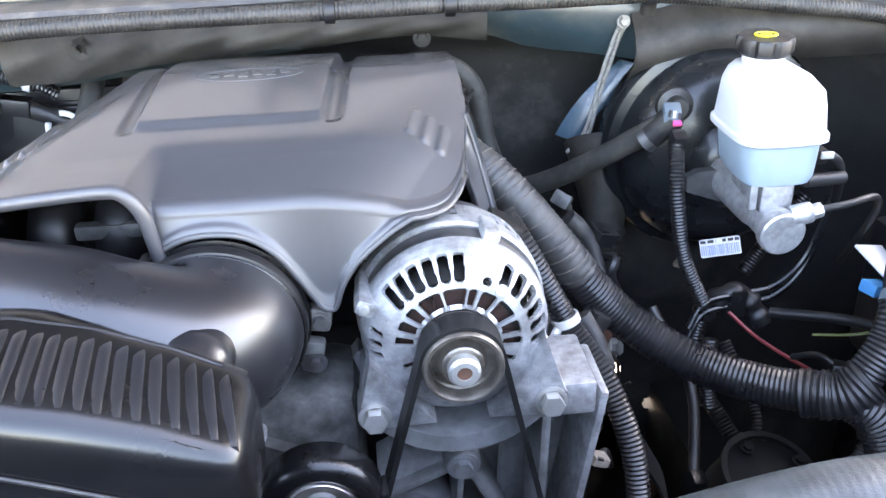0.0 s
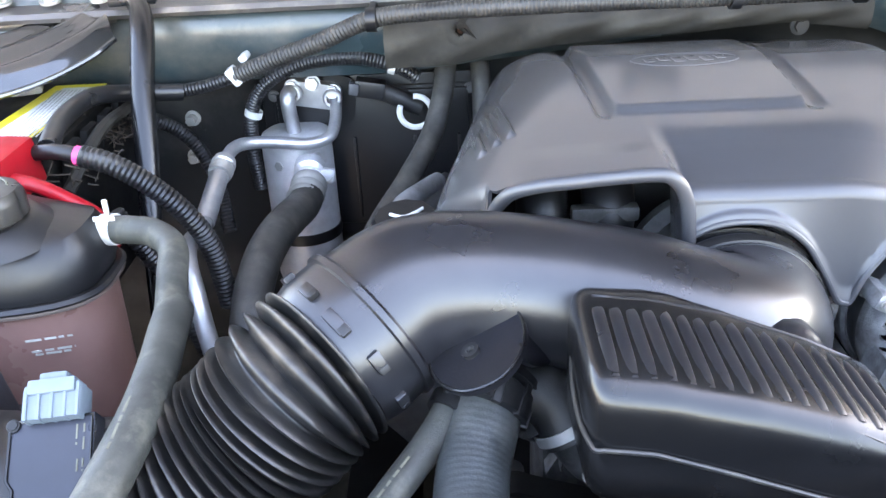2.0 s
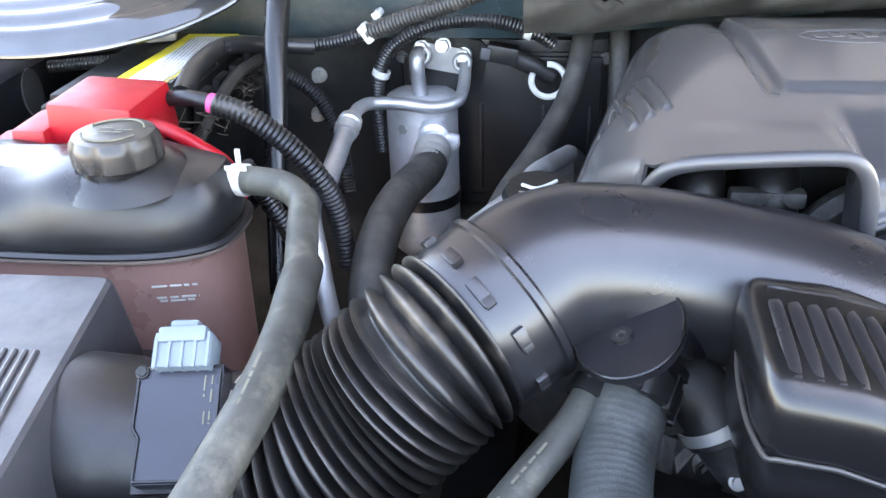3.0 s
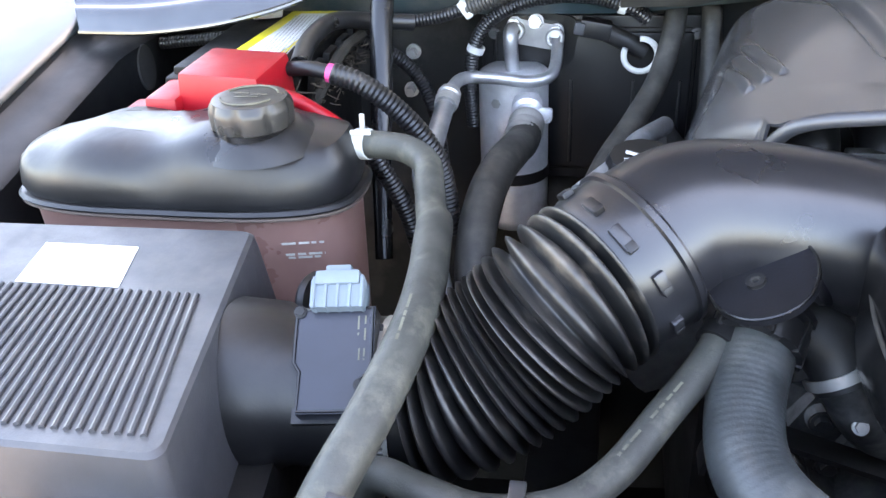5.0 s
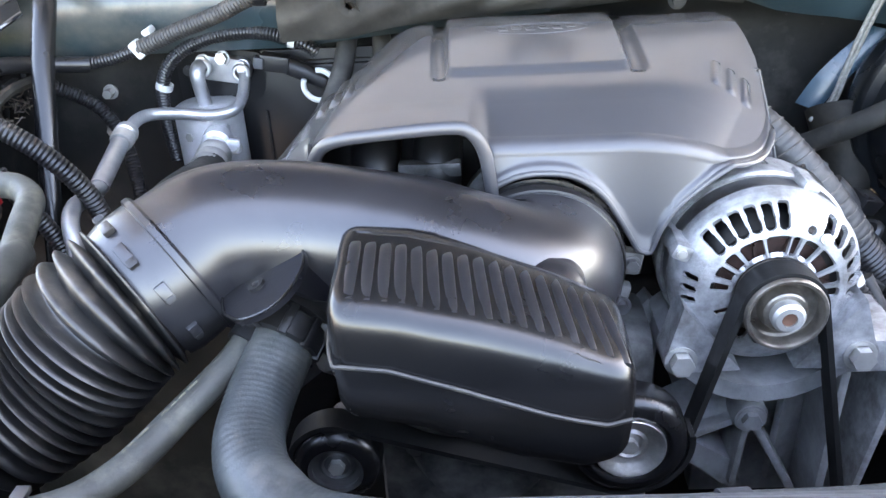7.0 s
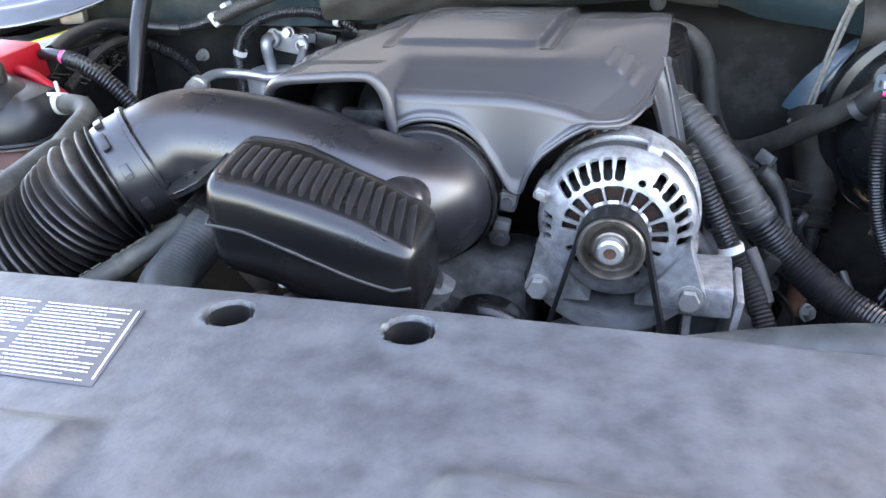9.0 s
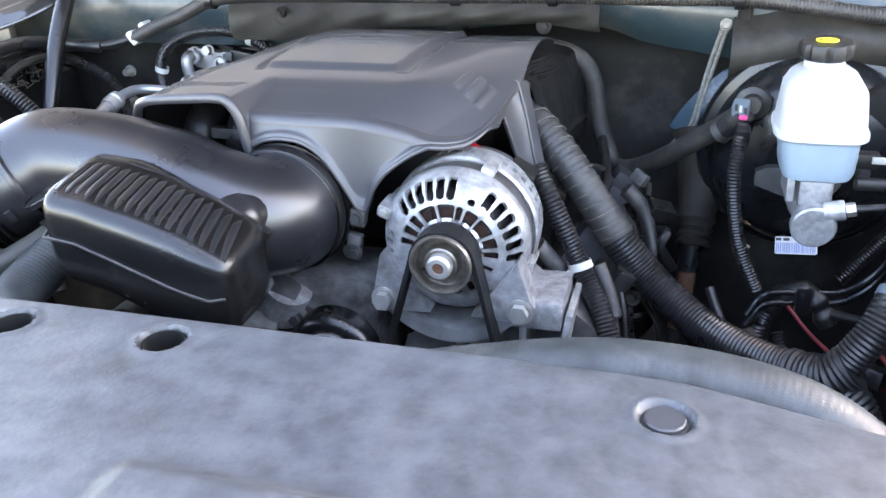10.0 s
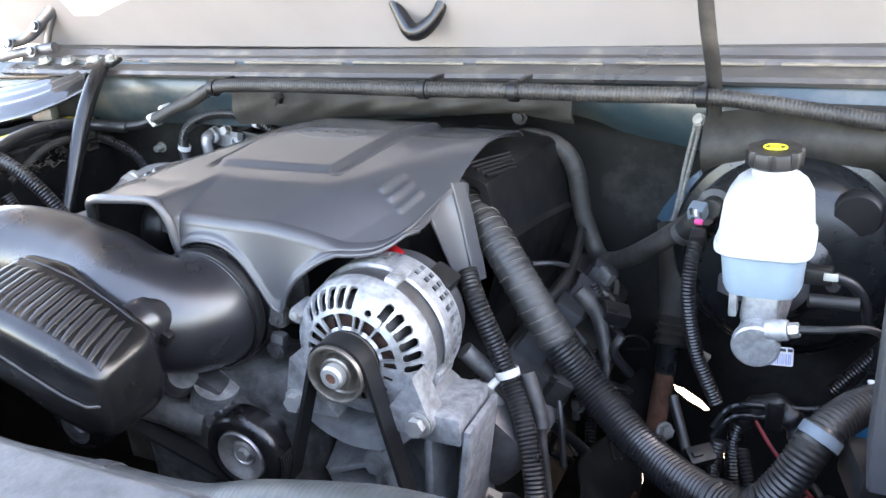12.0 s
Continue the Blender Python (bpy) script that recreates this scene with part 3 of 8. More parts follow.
        return Vector((x, 1.045 - 1.22 * v * math.cos(ang) + bow * math.sin(ang), 1.262 + 1.22 * v * math.sin(ang) + bow * math.cos(ang)))
    core, _ = spline([on_hood(x, v, 0.0) for x, v in fold], 0.008)
    rows = [[p + Vector((0, -0.79, -0.62)) * out + Vector((0, -0.62, 0.79)) * up for p in core] for out, up in ((-0.004, -0.002), (0.007, 0.001), (0.010, 0.004), (0.010, 0.012), (0.010, 0.05), (0.009, 0.09), (0.006, 0.135))]
    # lit part of the hood painted paler, also to brighten the cover's reflection
    part("raised_panel", sheet(rows, 0.003), HOODLIT, hood, "raised inner panel with a notched edge, its lit look put into a paler colour")
    part("panel_seam", sweep([on_hood(-0.735, 0.0, 0.003), on_hood(-0.722, 0.03, 0.003), on_hood(-0.716, 0.06, 0.004)], 0.0022, 6), DARK, hood, "dark panel seam")
    part("cable_loop", tube([(-0.128, 1.000, 1.345), (-0.122, 0.992, 1.325), (-0.105, 0.985, 1.298), (-0.092, 0.982, 1.281), (-0.077, 0.982, 1.281), (-0.060, 0.984, 1.293), (-0.049, 0.988, 1.310), (-0.046, 0.995, 1.335)], lambda s_: line1(s_, (0, 0.006), (0.3, 0.009), (0.5, 0.0125), (0.7, 0.010), (1, 0.006)), 0.004, 14), GLOSS, hood, "black plastic loop under the hood")

    # hinge at the battery side of the hood
    for name, pts, r in (("hinge_arm", [(-0.885, 0.985, 1.262), (-0.83, 0.99, 1.275), (-0.775, 1.0, 1.315), (-0.745, 1.01, 1.35)], 0.010), ("hinge_arm", [(-0.90, 0.98, 1.240), (-0.84, 0.985, 1.249), (-0.775, 0.99, 1.256)], 0.0085), ("hinge_link", [(-0.80, 0.995, 1.256), (-0.79, 1.0, 1.285), (-0.765, 1.005, 1.325)], 0.0065)):
        part(name, tube(pts, r, 0.006, 12), STEEL, hood, "grimy dark steel hinge arm")
    for p in ((-0.86, 0.972, 1.265), (-0.80, 0.982, 1.292), (-0.815, 0.975, 1.252)):
        bolt(p, (0, -1, 0.3), hood, 0.007, 0.006, 0.010, STEEL)


build_setting()


# ---- engine: block and manifold as dark forms under the cover ----
def build_engine():
    engine = thing("engine", "grimy engine with black intake manifold and cast aluminium front", "engine", at=(-0.08, 0.75, 0.6))
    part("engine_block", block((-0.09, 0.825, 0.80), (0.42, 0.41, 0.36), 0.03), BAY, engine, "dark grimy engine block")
    part("front_cover", block((-0.135, 0.580, 0.86), (0.23, 0.09, 0.30), 0.02), GRIMY, engine, "weathered cast aluminium timing cover")
    # intake manifold under the cover, with its step-sided right flank
    part("intake_manifold", block((-0.085, 0.82, 1.055), (0.26, 0.28, 0.15), 0.02), DARK, engine, "black plastic intake manifold")
    rows = []
    for j in range(22):
        v = j / 21
        y = 0.765 + 0.225 * v
        prof = [(-0.01, 1.166), (0.05, 1.162), (0.088, 1.156), (0.098, 1.150), (0.106, 1.120), (0.112, 1.086 - 0.02 * v), (0.117, 1.080 - 0.02 * v), (0.112, 1.04), (0.100, 1.0), (0.09, 0.97)]
        shrink = -0.008 * v
        rows.append([Vector((x - shrink, y, z - 0.012 * v ** 2)) for x, z in prof])
    part("manifold_flank", sheet(rows, 0.01), DARK, engine, "black boxy manifold side", flat_angle=25)
    for k in range(5):
        p, q = Vector((0.060 + 0.0085 * k, 0.800 - 0.006 * k, 1.1605 - 0.0010 * k)), Vector((0.084 + 0.0060 * k, 0.872 - 0.010 * k, 1.1545 - 0.0010 * k))
        part("rib", sweep([p.lerp(q, j / 6) for j in range(7)], 0.0022, 8), DARK, engine)
    # intake runners seen through the cover's opening
    for x in (-0.245, -0.195):
        part("runner", tube([(x, 0.64, 1.07), (x + 0.004, 0.615, 1.115), (x + 0.006, 0.64, 1.142), (x + 0.006, 0.74, 1.142)], lambda s: 0.020, 0.006, 16), DARK, engine, "black intake runner")
    part("rail", block((-0.195, 0.605, 1.132), (0.05, 0.012, 0.012), 0.003), GRIMY, engine, "dull metal fuel rail end")
    # valve covers
    part("valve_cover", block((0.15, 0.80, 0.93), (0.09, 0.40, 0.07), 0.015, (0, 40, 0)), STEEL, engine, "dark grey valve cover")
    part("valve_cover", block((-0.33, 0.80, 0.96), (0.09, 0.40, 0.07), 0.015, (0, -40, 0)), STEEL, engine, "dark grey valve cover")
    # throttle body between duct and manifold
    part("throttle_body", lathe([(0.0, 0), (0.058, 0), (0.060, 0.004), (0.060, 0.02), (0.052, 0.024), (0.052, 0.05), (0.062, 0.054), (0.062, 0.064), (0, 0.066)], (-0.113, 0.560, 1.078), (0, 1, 0), 40), GRIMY, engine, "grimy cast aluminium throttle body")
    for dx, dz in ((0.055, 0.012), (0.058, -0.045), (-0.05, 0.04)):
        part("stud", lathe([(0, -0.004), (0.007, -0.004), (0.007, 0.02), (0.004, 0.022), (0, 0.022)], (-0.113 + dx, 0.556, 1.078 + dz), (0, 1, 0), 12), STEEL, engine)
    part("throttle_ear", block((-0.046, 0.558, 1.070), (0.022, 0.014, 0.020), 0.005, (0, 10, 0)), GRIMY, engine, "cast throttle body ear")
    part("throttle_ear", block((-0.052, 0.560, 1.036), (0.016, 0.012, 0.028), 0.004, (0, 12, 0)), GRIMY, engine)
    bolt((-0.044, 0.551, 1.070), (0, -1, 0), engine, 0.005, 0.005, 0.007, STEEL)
    bolt((-0.050, 0.553, 1.032), (0, -1, 0), engine, 0.0055, 0.006, 0.008, STEEL)
    part("thermostat_neck", tube([(-0.20, 0.50, 1.0), (-0.225, 0.49, 1.03), (-0.262, 0.472, 1.06)], 0.021, 0.006, 18), GRIMY, engine, "cast thermostat outlet")
    part("water_pump", lathe([(0, 0), (0.05, 0), (0.062, 0.02), (0.066, 0.05), (0.06, 0.08), (0, 0.08)], (-0.16, 0.51, 0.92), (0, 1, 0), 32), GRIMY, engine, "cast aluminium water pump")
    plate = Matrix.Translation((0, 0.545, 0)) @ pose(0, 0, 0, 90, 0, 0)
    part("pump_casting", prism([(-0.245, 0.955), (-0.225, 0.995), (-0.185, 1.005), (-0.15, 0.990), (-0.10, 0.985), (-0.06, 0.965), (-0.05, 0.93), (-0.10, 0.905), (-0.18, 0.90), (-0.235, 0.92)], plate, 0.022, 0.005), GRIMY, engine, "pale cast pump body")
    part("pump_neck", tube([(-0.165, 0.53, 0.985), (-0.150, 0.51, 1.0), (-0.13, 0.50, 1.02)], 0.015, 0.004, 18), GRIMY, engine)
    for x, z in ((-0.225, 0.968), (-0.180, 0.992), (-0.105, 0.970), (-0.075, 0.945), (-0.215, 0.928)):
        part("boss", lathe([(0, 0), (0.010, 0), (0.011, 0.003), (0.011, 0.02), (0, 0.02)], (x, 0.515, z), (0, 1, 0), 18), GRIMY, engine)
        bolt((x, 0.515, z), (0, -1, 0), engine, 0.006, 0.005, 0.0085, STEEL)
    for x0, z0, x1, z1 in ((-0.225, 0.968, -0.105, 0.970), (-0.180, 0.992, -0.215, 0.928), (-0.075, 0.945, -0.18, 0.915)):
        d = Vector((x1 - x0, 0, z1 - z0))
        part("casting_rib", block(((x0 + x1) / 2, 0.525, (z0 + z1) / 2), (0.006, 0.016, d.length), 0.002, (0, math.degrees(math.atan2(d.x, d.z)), 0)), GRIMY, engine)
    part("outlet_pipe", tube([(-0.222, 0.472, 1.020), (-0.207, 0.484, 0.996), (-0.190, 0.496, 0.978), (-0.165, 0.506, 0.966), (-0.125, 0.515, 0.955)], lambda s: 0.0172, 0.003, 22), GRIMY, engine, "dirty cast outlet pipe")
    part("motor_housing", tube([(-0.128, 0.53, 0.968), (-0.112, 0.525, 1.0)], 0.024, 0.004, 24), ALLOY, engine, "cylindrical throttle actuator housing")
    part("motor_cap", block((-0.128, 0.522, 1.004), (0.055, 0.028, 0.02), 0.004, (0, 35, 10)), STEEL, engine)
    return engine


engine = build_engine()


# ---- engine cover ----
def build_cover():
    cover = thing("engine_cover", "satin dark grey plastic engine cover with a raised panel", "engine cover", at=(-0.1, 0.7, 1.07))
    arch = [(-0.1495, 1.137), (-0.129, 1.1465), (-0.106, 1.1485), (-0.086, 1.144), (-0.068, 1.130), (-0.055, 1.110), (-0.046, 1.094), (-0.041, 1.085), (-0.036, 1.082), (-0.031, 1.083), (-0.025, 1.099), (-0.016, 1.113), (-0.006, 1.1225), (0.0146, 1.136), (0.0385, 1.1445), (0.058, 1.1475), (0.0755, 1.1425), (0.082, 1.130)]
    lip_z = [(p.x, p.z) for p in spline([(x, 0, z) for x, z in arch], 0.002)[0]]
    # plan of the front edge: a visor over the opening, then the skirt, curving back at the wheel side
    front_y = [(-0.332, 0.665), (-0.318, 0.620), (-0.300, 0.590), (-0.282, 0.567), (-0.262, 0.553), (-0.16, 0.549), (-0.147, 0.549), (-0.09, 0.5475), (-0.03, 0.549), (0.015, 0.5605), (0.040, 0.5745), (0.060, 0.595), (0.0735, 0.625), (0.081, 0.668), (0.088, 0.714)]
    front_y = [(p.x, p.y) for p in spline([(x, y, 0) for x, y in front_y], 0.002)[0]]
    def smooth_knots(*knots):
        return [(p.x, p.z) for p in spline([(a, 0, b) for a, b in knots], 0.0015)[0]]
    visor_z = smooth_knots((-0.332, 1.095), (-0.322, 1.118), (-0.310, 1.140), (-0.295, 1.158), (-0.280, 1.170), (-0.262, 1.1795), (-0.235, 1.184), (-0.178, 1.1885), (-0.150, 1.1885))
    # fall of the battery side over its run
    fall = smooth_knots((0.195, 0.0), (0.215, 0.0006), (0.235, 0.0032), (0.255, 0.0095), (0.275, 0.0190), (0.295, 0.0315), (0.308, 0.0440), (0.316, 0.0585), (0.325, 0.0860), (0.36, 0.215))

    def soft(d, r):
        """A ramp that starts at zero with a rounded bend."""
        return 0.5 * (d + math.sqrt(d * d + r * r))

    def height(x, y):
        z = 1.1900 + 0.040 * (min(max(y, 0.61), 0.80) - 0.70) - 0.14 * soft(y - 0.785, 0.03) - 0.20 * max(0.0, y - 0.78) ** 2 - 0.022 * curve1(y, (0.895, 0), (0.945, 1))
        over = curve1(x, (-0.1635, 1), (-0.1475, 0))
        ahead = 0.632 - y + 0.10 * max(0.0, x) ** 1.0
        z += (1 - over) * (-0.24 * soft(ahead, 0.010))
        fore = curve1(y, (0.57, 1), (0.70, 0))
        side = 1.1905 - line1(-x + 0.19 * soft(y - 0.66, 0.02), *fall)
        left = side + (line1(x, *visor_z) + 0.001 - side) * fore
        if x < -0.15:
            low = 0.5 * (z + left - math.sqrt((z - left) ** 2 + 0.004 ** 2))
            z += (low - z) * curve1(-x, (0.15, 0), (0.20, 1))
        r = max(0.0, x + 0.006 - 0.50 * (y - 0.66))
        return z - (5.2 * r * r if r < 0.07 else 0.02548 + 0.55 * (r - 0.07))

    def detail(x, y):
        """Grooves, the raised panel, louvers and the step round the visor."""
        gl, gr, z = -0.187 - 0.03 * (y - 0.676), -0.025 + 0.05 * (y - 0.676), 0.0
        for gx, wide in ((gl, 0.0075), (gr, 0.0095)):
            z -= 0.0050 * max(0.0, 1 - ((x - gx) / wide) ** 2) * curve1(y, (0.650, 0), (0.676, 1))
        corner = 0.010 * max(0.0, 1 - min(x - gl, gr - x) / 0.02) ** 2
        inside = curve1(min(x - gl, gr - x), (0.004, 0), (0.010, 1))
        z += inside * 0.0052 * curve1(y - corner, (0.6560, 0), (0.6700, 1))
        z += 0.0018 * curve1(y - line1(x, *front_y), (0.030, 1), (0.062, 0)) * curve1(x, (-0.262, 0), (-0.235, 1), (-0.175, 1), (-0.158, 0))
        for k in range(3):
            u = x + 0.284 - 0.0115 * k + 0.06 * (y - 0.65)
            z += 0.0042 * math.cos(min(1.0, abs(u) / 0.0042) * math.pi / 2) * curve1(y, (0.637 + 0.0035 * k, 0), (0.641 + 0.0035 * k, 1), (0.73 + 0.006 * k, 0.8), (0.79 + 0.006 * k, 0))
            px, py = 0.038 + 0.0115 * k, 0.668 - 0.004 * k
            u = (x - px) * 0.975 - (y - py) * 0.22
            w = (x - px) * 0.22 + (y - py) * 0.975
            z += 0.0030 * math.cos(min(1.0, abs(u) / 0.0042) * math.pi / 2) * curve1(w, (-0.021, 0), (-0.018, 1), (0.014, 1), (0.022, 0))
        return z

    cols, deep = 380, 190
    edge, rows = [], []
    for i in range(cols + 1):
        x = -0.332 + (0.110 * i / 150 if i < 150 else 0.110 + 0.310 * (i - 150) / (cols - 150))
        yf = line1(x, *front_y)
        back = 0.943 - 0.03 * curve1(abs(x + 0.1), (0.05, 0), (0.2, 1))
        hang = curve1(x, (-0.287, 1), (-0.281, 0), (-0.150, 0), (-0.147, 1), (0.076, 1), (0.084, 0.1))
        start, col = yf + 0.018, []
        z0 = height(x, start) + detail(x, start)
        zl = min(line1(x, *lip_z) if x > -0.2 else 1.088, z0 - 0.006)
        turn = min(0.011, 0.6 * (z0 - zl))
        if hang > 0:
            edge.append(Vector((x, yf, zl)))
        for j in range(30):
            y = yf + 0.002 + 0.016 * j / 30
            over = Vector((x, y, height(x, y) + detail(x, y)))
            if j < 16:
                z = zl + (z0 - turn - zl) * j / 16
                down = Vector((x, yf + 0.005 * j / 16 - 0.0028 * curve1(z - zl, (0.005, 1), (0.0085, 0)), z))
            else:
                a = math.pi / 2 * (j - 16) / 14
                down = Vector((x, start - 0.013 * math.cos(a), z0 - turn * (1 - math.sin(a))))
            col.append(over.lerp(down, hang))
        for j in range(deep + 1):
            y = start + (back - start) * (j / deep) ** 1.15
            col.append(Vector((x, y, height(x, y) + detail(x, y))))
        rows.append(col)
    shell = sheet(rows)
    bmesh.ops.recalc_face_normals(shell, faces=shell.faces)
    bmesh.ops.solidify(shell, geom=shell.faces[:], thickness=0.0025)
    part("shell", shell, COVER, cover, flat_angle=50)
    part("rim", sweep([p + Vector((0, -0.0016, 0.0004)) for p in edge if -0.146 < p.x < 0.078], 0.0024, 10), COVER, cover, "rolled edge along the arches")
    # flared rim round the opening over the runners
    rim = [(-0.2825, 0.570, 1.100), (-0.282, 0.568, 1.135), (-0.278, 0.563, 1.156), (-0.268, 0.555, 1.172), (-0.253, 0.549, 1.1795), (-0.232, 0.547, 1.1825), (-0.178, 0.545, 1.1865), (-0.162, 0.544, 1.1835), (-0.1525, 0.545, 1.168), (-0.149, 0.546, 1.145), (-0.147, 0.548, 1.126)]
    band = spline(rim, 0.004)[0]
    part("opening_band", sheet([[p + Vector((0, 0.036 * k / 8, -0.004 * math.sin(math.pi * k / 8))) for k in range(9)] for p in band if p.x > -0.164], 0.004), COVER, cover, "curved wall of the front opening")
    part("opening_rim", sweep(band, lambda s: 0.0052, 12), COVER, cover, "flared rim of the front opening")
    # left flank below the louvers
    rows = []
    for j in range(25):
        y = 0.665 + 0.25 * j / 24
        rows.append([Vector((-0.3315 - 0.004 * v, y, height(-0.332, y) + 0.001 - 0.04 * v)) for v in (k / 6 for k in range(7))])
    part("flank", sheet(rows, 0.003), COVER, cover)
    # wedge and strap down the corner behind the alternator
    a, b, c = Vector((0.036, 0.7010, 1.1795)), Vector((0.084, 0.7095, 1.1690)), Vector((0.0930, 0.7330, 1.1610))
    wedge = bmesh.new()
    top = [wedge.verts.new(p + Vector((0, 0, 0.0008))) for p in (a, b, c, Vector((0.066, 0.738, 1.1735)))]
    low = [wedge.verts.new(p - Vector((0, 0, 0.012))) for p in (a, b, c, Vector((0.066, 0.738, 1.1735)))]
    wedge.faces.new(top)
    wedge.faces.new(low[::-1])
    for k in range(4):
        wedge.faces.new((top[k], low[k], low[(k + 1) % 4], top[(k + 1) % 4]))
    bmesh.ops.bevel(wedge, geom=wedge.edges[:], offset=0.0014, segments=2, profile=0.6, affect="EDGES")
    part("corner_plate", wedge, COVER, cover, "flat corner wedge beside the louvers")
    inner = spline([(0.0640, 0.6960, 1.1690), (0.0770, 0.6720, 1.1440), (0.0850, 0.6730, 1.118), (0.0965, 0.6805, 1.072)], 0.004)[0]
    outer = spline([(0.0845, 0.7085, 1.1685), (0.0940, 0.7045, 1.135), (0.1020, 0.6990, 1.102), (0.1105, 0.6935, 1.067)], 0.004)[0]
    n = min(len(inner), len(outer))
    rows = [[inner[j].lerp(outer[j], k / 8) + Vector((0, 0.0035, -0.001)) * math.sin(math.pi * k / 8) for k in range(9)] + [outer[j] + Vector((0.002, 0.006, -0.001)) * k for k in (1, 2, 3)] for j in range(n)]
    strap = part("corner_strap", sheet(rows, 0.004), COVER, cover, flat_angle=30)
    for line in (inner, outer):
        part("strap_edge", sweep([p + Vector((0, -0.0008, 0.0004)) for p in line], 0.0018, 8), COVER, strap)
    # embossed oval badge with plain blocks
    def up(x, y):
        return height(x, y) + detail(x, y)
    ring = [Vector((x, y, up(x, y) - 0.0002)) for x, y in ((-0.100 + 0.047 * math.cos(w), 0.775 + 0.020 * math.sin(w)) for w in (2 * math.pi * k / 48 for k in range(49)))]
    badge = part("badge", sweep(ring, 0.0007, 6), COVER, cover, "embossed oval badge")
    for k in range(6):
        x, y = -0.131 + 0.0125 * k, 0.775 + (0.003 if k % 2 else -0.001)
        part("badge_block", block((x, y, up(x, y)), (0.0085, 0.015 - 0.005 * abs(k - 2.5) / 2.5, 0.0009), 0.0004, (0, 0, 8)), COVER, badge)
    return cover


build_cover()


# ---- intake: duct, bellows, resonator, air box ----
def build_intake():
    duct = thing("intake_duct", "black pebbled plastic air intake duct", "intake duct", at=(-0.2, 0.48, 1.08))
    path, _ = spline([(-0.362, 0.480, 1.120), (-0.330, 0.497, 1.133), (-0.275, 0.505, 1.130), (-0.21, 0.500, 1.120), (-0.165, 0.490, 1.106), (-0.132, 0.497, 1.090), (-0.116, 0.525, 1.081), (-0.115, 0.556, 1.078)], 0.005)
    part("body", sweep(path, lambda s: line1(s, (0, 0.0515), (0.15, 0.050), (0.45, 0.049), (0.72, 0.055), (0.9, 0.061), (1, 0.0615)), 40, squash=lambda s: (1.0, line1(s, (0, 1), (0.3, 0.96), (0.6, 0.95), (1, 1)))), DUCT, duct)
    part("throttle_ring", lathe([(0.060, 0), (0.0655, 0.001), (0.0665, 0.006), (0.0655, 0.011), (0.060, 0.012)], (-0.115, 0.548, 1.078), (0, 1, 0), 48, closed=True), GLOSS, duct)
    part("hose_band", lathe([(0.0615, 0), (0.0640, 0.001), (0.0640, 0.010), (0.0615, 0.011)], (-0.115, 0.533, 1.078), (0, 1, 0), 48, closed=True), DARK, duct, "black clamp band")
    seam = [Vector((-0.115 + 0.0618 * math.cos(radians(a)), 0.531, 1.078 + 0.0618 * math.sin(radians(a)))) for a in range(-100, 200, 6)]
    part("seam", sweep(seam, 0.0012, 6), GLOSS, duct, "moulding seam")
    # spigot between duct and resonator
    way = Vector((-0.12, -0.93, 0.10))
    part("spigot", lathe([(0.014, -0.030), (0.0235, -0.030), (0.0220, -0.012), (0.0215, 0.014), (0.0228, 0.016), (0.0228, 0.026), (0.0215, 0.028), (0.0215, 0.040), (0.014, 0.040)], (-0.1105, 0.472, 1.104), way, 32, closed=True), DUCT, duct, "round spigot with a clip ring")
    part("spigot_clip", block(Vector((-0.1105, 0.472, 1.104)) + way * 0.020 + Vector((0.022, 0, -0.014)), (0.010, 0.010, 0.014), 0.002, (0, 30, 0)), DARK, duct, "black clip lug")
    # collar at the bellows
    axis = Vector((-0.73, -0.55, -0.40)).normalized()
    c0 = Vector((-0.362, 0.480, 1.120))
    collar = part("collar", lathe([(0.047, -0.006), (0.0535, -0.006), (0.0555, -0.004), (0.0555, 0.000), (0.053, 0.001), (0.0535, 0.020), (0.051, 0.030), (0.047, 0.030)], c0, axis, 48, closed=True), DUCT, duct)
    m = axis_frame(c0, axis)
    for a, along, long in ((326, 0.020, 0.017), (291, 0.017, 0.013), (355, 0.018, 0.012), (255, 0.018, 0.012), (30, 0.018, 0.012)):
        tab = block((0, 0, 0), (long, 0.004, 0.0075), 0.001)
        bmesh.ops.transform(tab, matrix=m @ pose(0, 0, 0, 0, 0, a) @ pose(0, 0.0545, along), verts=tab.verts)
        part("tab", tab, DUCT, collar)
        slot = block((0, 0, 0), (long * 0.35, 0.004, 0.006), 0.0005)
        bmesh.ops.transform(slot, matrix=m @ pose(0, 0, 0, 0, 0, a) @ pose(long * 0.42, 0.0549, along), verts=slot.verts)
        part("tab_slot", slot, DARK, collar)
    # leaf-shaped flap bolted to a stay, with a fold back to the duct
    n = Vector((-0.41, -0.158, 0.90)).normalized()
    u = (Vector((1, 0, 0)) - n * n.x).normalized()
    plane = Matrix.Translation((-0.297, 0.442, 1.1225)) @ Matrix((u, n.cross(u), n)).transposed().to_4x4()
    leaf = [(-0.0319, 0.0227), (0.0267, 0.0335), (0.0342, 0.0062), (0.0292, -0.0164), (0.0151, -0.0292), (-0.0058, -0.0286), (-0.0218, -0.014), (-0.0288, 0.0065)]
    outline = [(p.x, p.y) for p in spline([(x, y, 0) for x, y in leaf[1:] + leaf[:1]], 0.003)[0]]
    flange = part("flange", prism(outline, plane @ pose(0, 0, -0.002), 0.004, 0.0008), FLANGE, duct, "flat leaf-shaped bracket flap", flat_angle=40)
